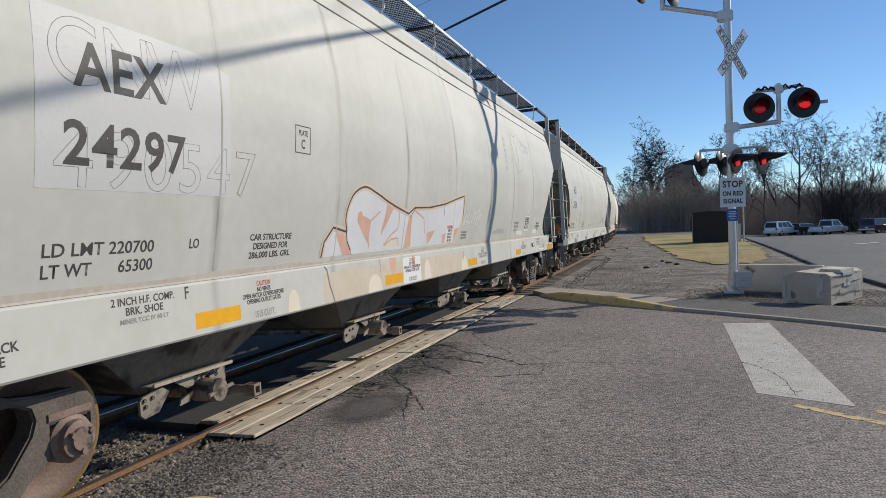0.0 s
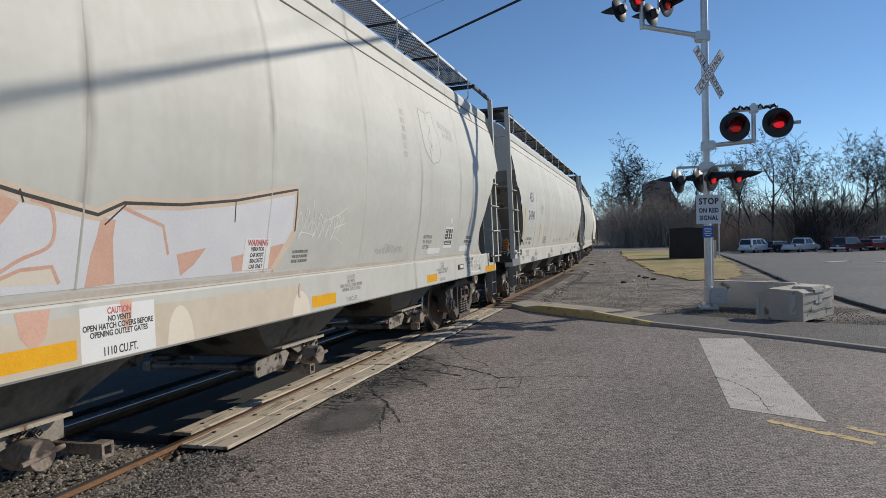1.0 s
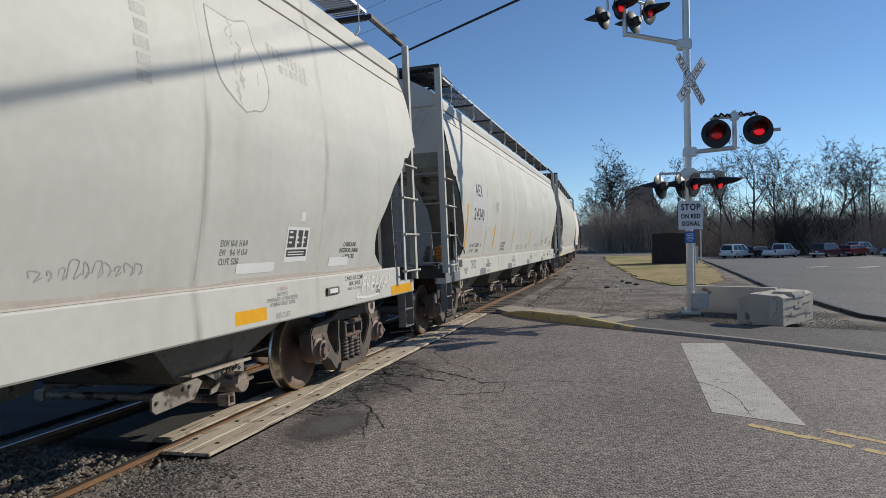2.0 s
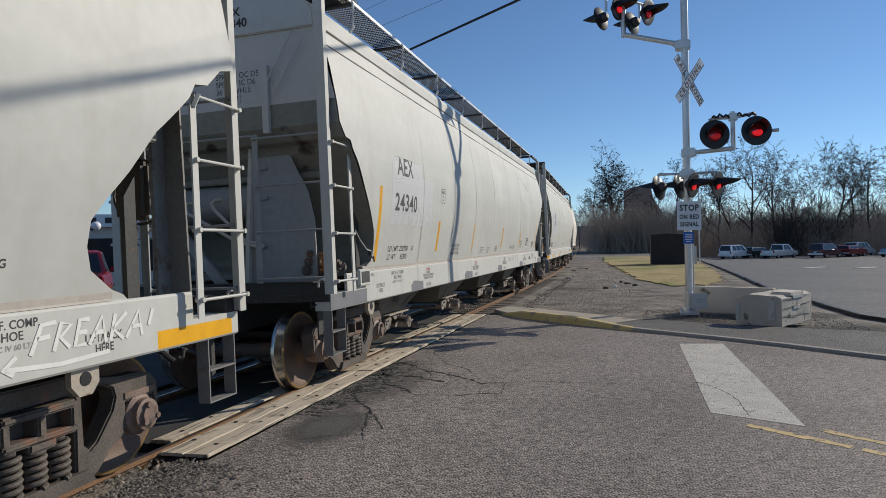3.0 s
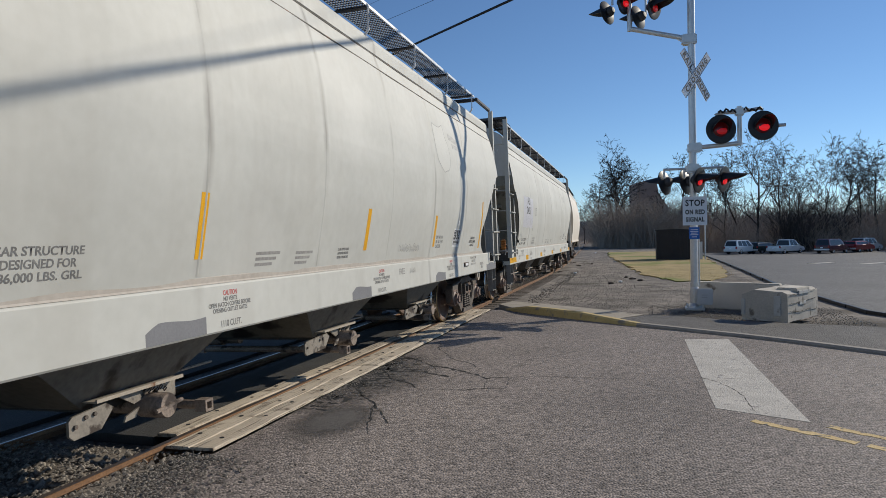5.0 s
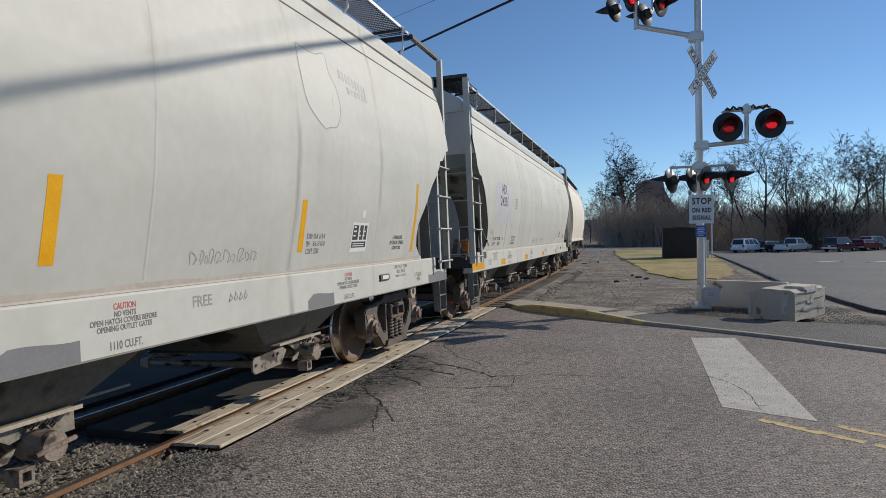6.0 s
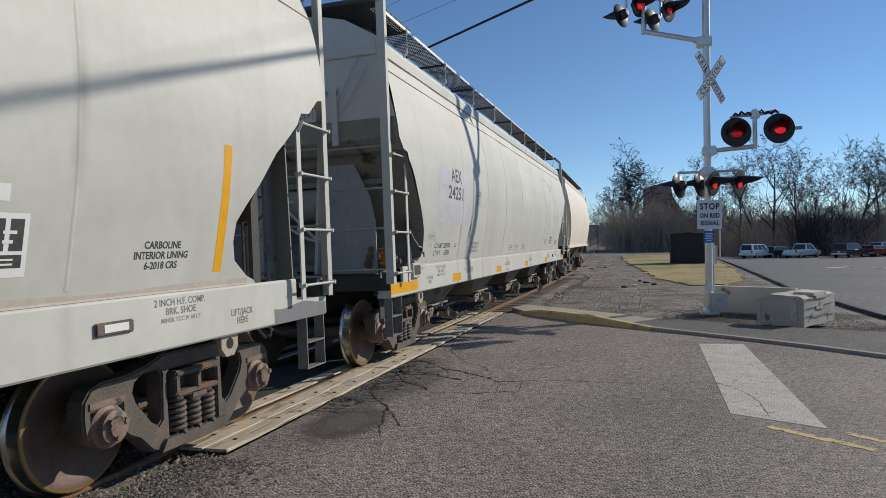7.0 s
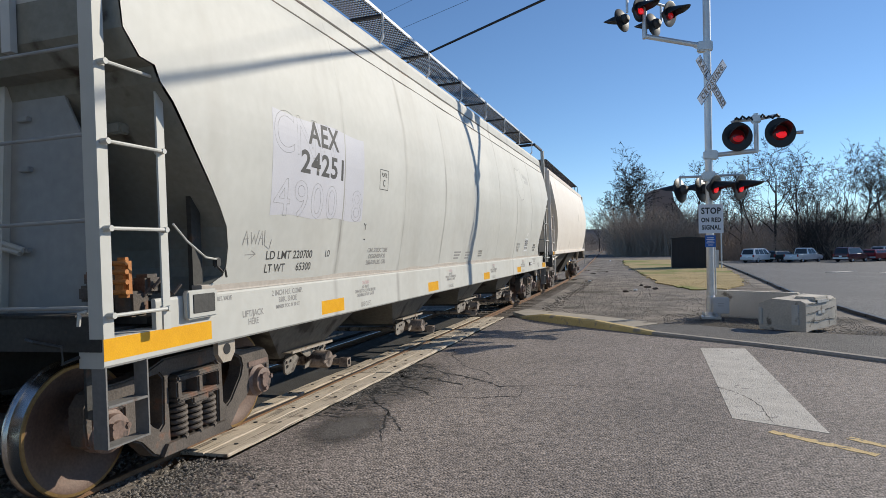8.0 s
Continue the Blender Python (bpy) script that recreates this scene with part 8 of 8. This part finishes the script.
def build_trees():
    """A row of bare trees behind the lot, and a few beyond the track: bearing in degrees, distance, kind and height."""
    kinds = []
    size = 17.0
    for seed, spread, forks in ((3, 0.80, (0, 1, 1, 2, 2, 3)), (7, 0.95, (0, 1, 1, 2, 2, 3)), (11, 0.75, (0, 0, 2, 2, 2, 3)), (19, 1.0, (0, 1, 2, 2, 2, 2)), (23, 0.85, (0, 1, 1, 1, 3, 3))):
        trunk, limbs = branch_lists(seed, spread, forks)
        grown = [[(p * size, q * size, a * size, b * size) for p, q, a, b in one] for one in (trunk, limbs)]
        tree = thing("bare_tree", "bare dark brown winter tree with crooked limbs and fine twigs", "tree", "bare trees")
        t = new("trunk", sticks_mesh("trunk", grown[0], BARK, sides=7))
        clusters = random.Random(seed)
        for p, q, a, b in grown[1][:]:
            if b < 0.035 and clusters.random() < 0.05:
                for _ in range(3):
                    grown[1].append((q, q + Vector((clusters.gauss(0, 0.12), clusters.gauss(0, 0.12), clusters.gauss(0, 0.10))), 0.05, 0.03))
        c = new("crown", sticks_mesh("crown", grown[1], TWIG, 0.018))
        t.parent = c.parent = tree
        kinds.append(tree)
    spots = [(-1.49, 112, 2, 19.0), (-0.8, 113, 4, 16.0), (-2.1, 111, 0, 15.0), (-2.9, 118, 1, 13.5), (0.1, 114, 0, 14.0), (4.0, 110, 3, 16.0), (6.9, 112, 4, 15.5), (-2.2, 124, 3, 11.0), (2.2, 116, 1, 11.5), (8.3, 118, 0, 17.5), (9.4, 110, 3, 19.0), (10.9, 113, 1, 17.5), (12.0, 118, 2, 16.0),
             (13.3, 112, 4, 15.5), (14.6, 110, 0, 18.0), (15.8, 116, 3, 16.5), (17.2, 112, 1, 17.5), (18.6, 115, 4, 17.0), (20.5, 112, 2, 18.0), (23.0, 114, 0, 17.0), (26.0, 116, 3, 18.0), (5.5, 135, 0, 14.0), (11.5, 138, 3, 15.0), (16.5, 136, 2, 16.0),
             (-4.2, 165, 1, 10.5), (-0.8, 170, 0, 11.0), (-19.0, 98, 1, 14.0), (-26.0, 96, 2, 15.0), (-13.0, 126, 0, 14.0)]
    random.seed(21)
    used = set()
    for bearing, far, k, high in spots:
        x, y, s = EYE[0] + far * math.tan(radians(bearing)), far, high / size
        m = Matrix.Translation((x, y, -0.13 - fall(x, y))) @ pose(0, 0, 0, 0, 0, random.uniform(0, 360))
        if k not in used:
            used.add(k)
            kinds[k].matrix_world = m @ Matrix.Scale(s, 4)
        else:
            ob = copy_thing(kinds[k], m)
            ob.scale = (s, s, s)


def build_thicket():
    """Dry scrub along the far edge: thousands of thin stems leaning all ways."""
    rnd = random.Random(4)
    def clump(n, area, height):
        sticks = []
        for _ in range(n):
            x, y = area()
            h = height(x, y) * rnd.uniform(0.35, 1.1)
            p = Vector((x, y, -0.15 - fall(x, y)))
            d = Vector((rnd.gauss(0, 0.33), rnd.gauss(0, 0.33), 1))
            q = p + d * h * 0.55
            e = q + (d + Vector((rnd.gauss(0, 0.5), rnd.gauss(0, 0.5), 0))) * h * 0.45
            sticks += [(p, q, 0.03, 0.022), (q, e, 0.022, 0.010)]
            for _ in range(3):
                f = q + (e - q) * rnd.random()
                sticks.append((f, f + Vector((rnd.gauss(0, 0.5), rnd.gauss(0, 0.5), rnd.uniform(0.1, 0.8))), 0.014, 0.008))
        return sticks
    sticks = clump(3000, lambda: (rnd.uniform(11.5, 68), rnd.triangular(101, 130, 104)), lambda x, y: 3.0 + 1.3 * math.sin(x * 0.7) + 0.03 * (y - 101))
    sticks += clump(3200, lambda: (rnd.uniform(-0.6, 12), rnd.triangular(96, 120, 103)), lambda x, y: 5.6 + 1.5 * math.sin(x * 0.9 + 1) + 0.05 * (y - 96))
    tagged(new("thicket", sticks_mesh("thicket", sticks, BRUSH, 0.012, 3)), "dense dry brown winter scrub behind the lot", "scrub", kind="stuff")
    sticks = clump(1500, lambda: (rnd.uniform(11.5, 60), rnd.triangular(104, 128, 110)), lambda x, y: 7.5 + 2.0 * math.sin(x * 0.45 + 0.6))
    sticks += clump(500, lambda: (rnd.uniform(-2.5, 12), rnd.triangular(108, 130, 116)), lambda x, y: 7.0 + 1.5 * math.sin(x * 0.8))
    tagged(new("saplings", sticks_mesh("saplings", sticks, BRUSH, 0.012, 3)), "tall thin bare saplings among the scrub", "scrub", kind="stuff")
    for at, wide, high in (((26.6, 106), 2.6, 7.6), ((33.0, 112), 2.4, 7.0), ((9.5, 108), 2.2, 6.0)):
        rounded = clump(380, lambda: (rnd.gauss(at[0], wide * 0.5), rnd.gauss(at[1], 1.6)), lambda x, y: high * max(0.25, 1 - ((x - at[0]) / (wide * 1.4)) ** 2))
        tagged(new("dense_shrub", sticks_mesh("dense_shrub", rounded, TWIG, 0.014, 3)), "dense dark bare shrub at the lot's far side", "shrub", "dense shrubs")
    sticks = []
    for _ in range(12000):
        a = rnd.uniform(-0.34, 0.75)
        d = rnd.uniform(130, 330)
        x, y = 4 + d * math.sin(a), d * math.cos(a)
        if abs(x + 0.0593 * y - 1.5) < (3.5 if d < 170 else 0.8):
            continue
        h = rnd.uniform(4, 11.5) * (0.8 if a < 0 else 1.0)
        p = Vector((x, y, -0.2))
        q = p + Vector((rnd.gauss(0, 0.5), 0, h * 0.5))
        sticks += [(p, q, 0.07, 0.05)]
        for _ in range(4):
            sticks.append((q, q + Vector((rnd.gauss(0, 1.2), rnd.gauss(0, 1.2), h * rnd.uniform(0.1, 0.35))), 0.05, 0.02))
    tagged(new("far_woods", sticks_mesh("far_woods", sticks, BOUND, 0.03, 3)), "band of bare woods in the distance, paled for haze", "woods", kind="stuff")
    # the wooded rise that closes the view
    bm = bmesh.new()
    rows = []
    for i in range(140):
        a = -1.2 + 2.6 * i / 139
        d = 340
        h = 9.5 + 2.5 * noise.noise((i * 0.13, 0, 0)) + 1.6 * noise.noise((i * 0.9, 3, 0))
        x, y = 4 + d * math.sin(a), d * math.cos(a)
        rows.append([bm.verts.new((x, y, -0.5)), bm.verts.new((x * 1.02, y * 1.02, h)), bm.verts.new((x * 1.3, y * 1.3, -0.5))])
    for p, q in zip(rows, rows[1:]):
        bm.faces.new((p[0], q[0], q[1], p[1]))
        bm.faces.new((p[1], q[1], q[2], p[2]))
    solid("backdrop", bm, HILL, "low wooded rise on the horizon", "hill", kind="structure")


def build_far_house():
    """A gaunt brick building with a stepped top, half hidden by the scrub."""
    house = thing("brick_building", "old brown brick building behind bare scrub", "building")
    m = Matrix.Translation((6.0, 122, -0.5)) @ pose(0, 0, 0, 0, 0, 12)
    bm = bmesh.new()
    one = bmesh.new()
    slab(one, [(-1.0, 0), (4.4, 0), (4.4, 7.0), (2.7, 9.6), (2.4, 11.4), (0.8, 12.0), (-1.0, 11.6)], 0, 7, Matrix(((1, 0, 0, 0), (0, 0, 1, 0), (0, 1, 0, 0), (0, 0, 0, 1))))
    graft(bm, one, m)
    part("wall", bm, BRICKWALL, house)
    for x, z in ((-0.9, 6.2), (0.4, 6.2), (-0.9, 3.2), (0.4, 3.2), (2.6, 3.2)):
        bm = bmesh.new()
        one = bmesh.new()
        box(one, x - 0.4, x + 0.4, -0.03, 0.05, z - 0.7, z + 0.7)
        graft(bm, one, m)
        part("window", bm, GLASS, house)


def build_left_side():
    """What shows through the gaps between cars: a low shop with a pale front, globe lamps and a pole."""
    shop = thing("shop", "low pale shop with a grey roof beyond the track", "building")
    m = Matrix.Translation((-24, 27, -0.13)) @ pose(0, 0, 0, 0, 0, 44)
    def put(name, mat, *b):
        bm = bmesh.new()
        one = bmesh.new()
        box(one, *b)
        graft(bm, one, m)
        return part(name, bm, mat, shop)
    wall = put("wall", SIDING, -9, 9, 0, 8, 0, 3.2)
    put("roof", ROOFING, -9.4, 9.4, -0.5, 8.4, 3.2, 3.55)
    put("signboard", SIGNWHITE, -4.5, 4.5, -0.6, -0.5, 3.1, 3.75)
    for k in range(6):
        put("lettering", INK, -3.6 + 1.2 * k, -2.8 + 1.2 * k, -0.61, -0.60, 3.28, 3.58)
    for x in (-7, -4, -1, 2, 5, 8):
        w = put("window", GLASS, x - 0.9, x + 0.9, -0.04, 0.02, 0.7, 2.5)
    for x, y in ((-17.2, 22.2), (-20.5, 19.5)):
        post = thing("globe_lamp", "dark lamp post with three white globes", "street lamp", "globe lamps")
        bm = bmesh.new()
        lathe(bm, [(0.14, -0.1), (0.12, 0.3), (0.06, 0.5), (0.05, 3.0), (0.0, 3.02)], Matrix.Translation((x, y, 0)), 12)
        part("post", bm, BLACK, post, smooth=True)
        for dx, z in ((0, 3.25), (-0.4, 2.75), (0.4, 2.75)):
            bm = bmesh.new()
            bmesh.ops.create_uvsphere(bm, u_segments=14, v_segments=10, radius=0.19, matrix=Matrix.Translation((x + dx * 0.7, y + dx * 0.7, z)))
            part("globe", bm, SIGNWHITE, post, "white glass globe", smooth=True)
        bm = bmesh.new()
        rod(bm, (x - 0.28, y - 0.28, 2.6), (x + 0.28, y + 0.28, 2.6), 0.03, 8)
        part("arm", bm, BLACK, post)
    pole = thing("utility_pole", "dark wooden utility pole far beyond the track", "utility pole")
    bm = bmesh.new()
    rod(bm, (-60.2, 61.7, -0.4), (-60.2, 61.7, 13.4), 0.19, 12, 0.13)
    part("shaft", bm, BARK, pole)
    for z, u, v in ((12.45, 60.2, 62.4), (7.12, 61.6, 62.8)):
        bm = bmesh.new()
        box(bm, -60.09, -59.95, u, v, z - 0.07, z + 0.07)
        part("crossarm", bm, BARK, pole)


def build_litter():
    """Crumpled pale scraps and dark clods that lie on the gravel."""
    rnd = random.Random(8)
    for (x, y), r in zip([(1.74, 32.54), (4.03, 26.28), (0.5, 71.24), (0.62, 100.21)], (0.10, 0.09, 0.12, 0.12)):
        bm = bmesh.new()
        bmesh.ops.create_icosphere(bm, subdivisions=2, radius=r)
        for v in bm.verts:
            v.co = Vector((x + v.co.x * rnd.uniform(0.6, 1.2), y + v.co.y * rnd.uniform(0.6, 1.2), -0.125 + r * 0.45 + v.co.z * rnd.uniform(0.35, 0.6)))
        solid("litter", bm, SIGNWHITE, "crumpled white scrap on the gravel", "litter", "scraps on the gravel")
    for x, y in [(1.17, 41.35), (0.43, 44.86), (0.54, 45.8), (3.68, 25.64), (4.2, 29.49), (4.46, 28.35), (4.76, 27.31), (1.86, 43.8), (0.89, 33.57)]:
        bm = bmesh.new()
        bmesh.ops.create_icosphere(bm, subdivisions=2, radius=0.09)
        k = rnd.uniform(0.8, 2.2)
        for v in bm.verts:
            v.co = Vector((x + v.co.x * k * rnd.uniform(0.7, 1.2), y + v.co.y * rnd.uniform(0.7, 1.2), -0.10 + v.co.z * rnd.uniform(0.5, 0.8)))
        solid("clod", bm, TIE, "dark clod of earth on the gravel", "clod", "clods on the gravel")


build_litter()
build_trees()
build_thicket()
build_far_house()
build_left_side()
build_timbers()


def car_pose(s_mid, bogie):
    """A car on the track: its middle s metres along, resting on two trucks that are bogie metres apart."""
    a, b = on_track(s_mid - bogie / 2, 0, 0), on_track(s_mid + bogie / 2, 0, 0)
    mid = (a + b) / 2
    yaw = math.degrees(math.atan2(-(b.x - a.x), b.y - a.y))
    return pose(mid.x, mid.y, mid.z, 0, 0, yaw) @ pose(0, 0, 0, 0, -CANT, 0)


def motions():
    """The train rolls by at a steady pace, and its wheels turn."""
    start = {hopper_a: 0.946 + MID, hopper_b: 20.736 + MID, hopper_c: 40.526 + MID, short_car: 40.526 + LENGTH + 1.45 + 6.7}
    # metres by which the train lags behind an even pace
    lag = ((0, 0), (0.5, 0.09), (1, 0.01), (1.5, 0.04), (3, 0), (3.5, 0), (4, -0.03), (4.5, 0.07), (5, 0.11), (6, 0.13), (6.5, 0.11), (7, 0.11), (7.5, 0.07), (8, 0))

    def gone(t):
        return SPEED * t - float(np.interp(t, [a for a, b in lag], [b for a, b in lag]))

    for car, s in start.items():
        bogie = 9.4 if car is short_car else 15.02
        walk(car, [(0.5 * k, car_pose(s - gone(0.5 * k), bogie)) for k in range(17)])
        for axle in [c for c in car.children if c.name.startswith("wheelset")]:
            x, y, z = axle.location
            walk(axle, [(0.1 * k, Matrix.Translation((x, y, z)) @ pose(0, 0, 0, math.degrees(gone(0.1 * k) / 0.457) % 360)) for k in range(81)])


motions()
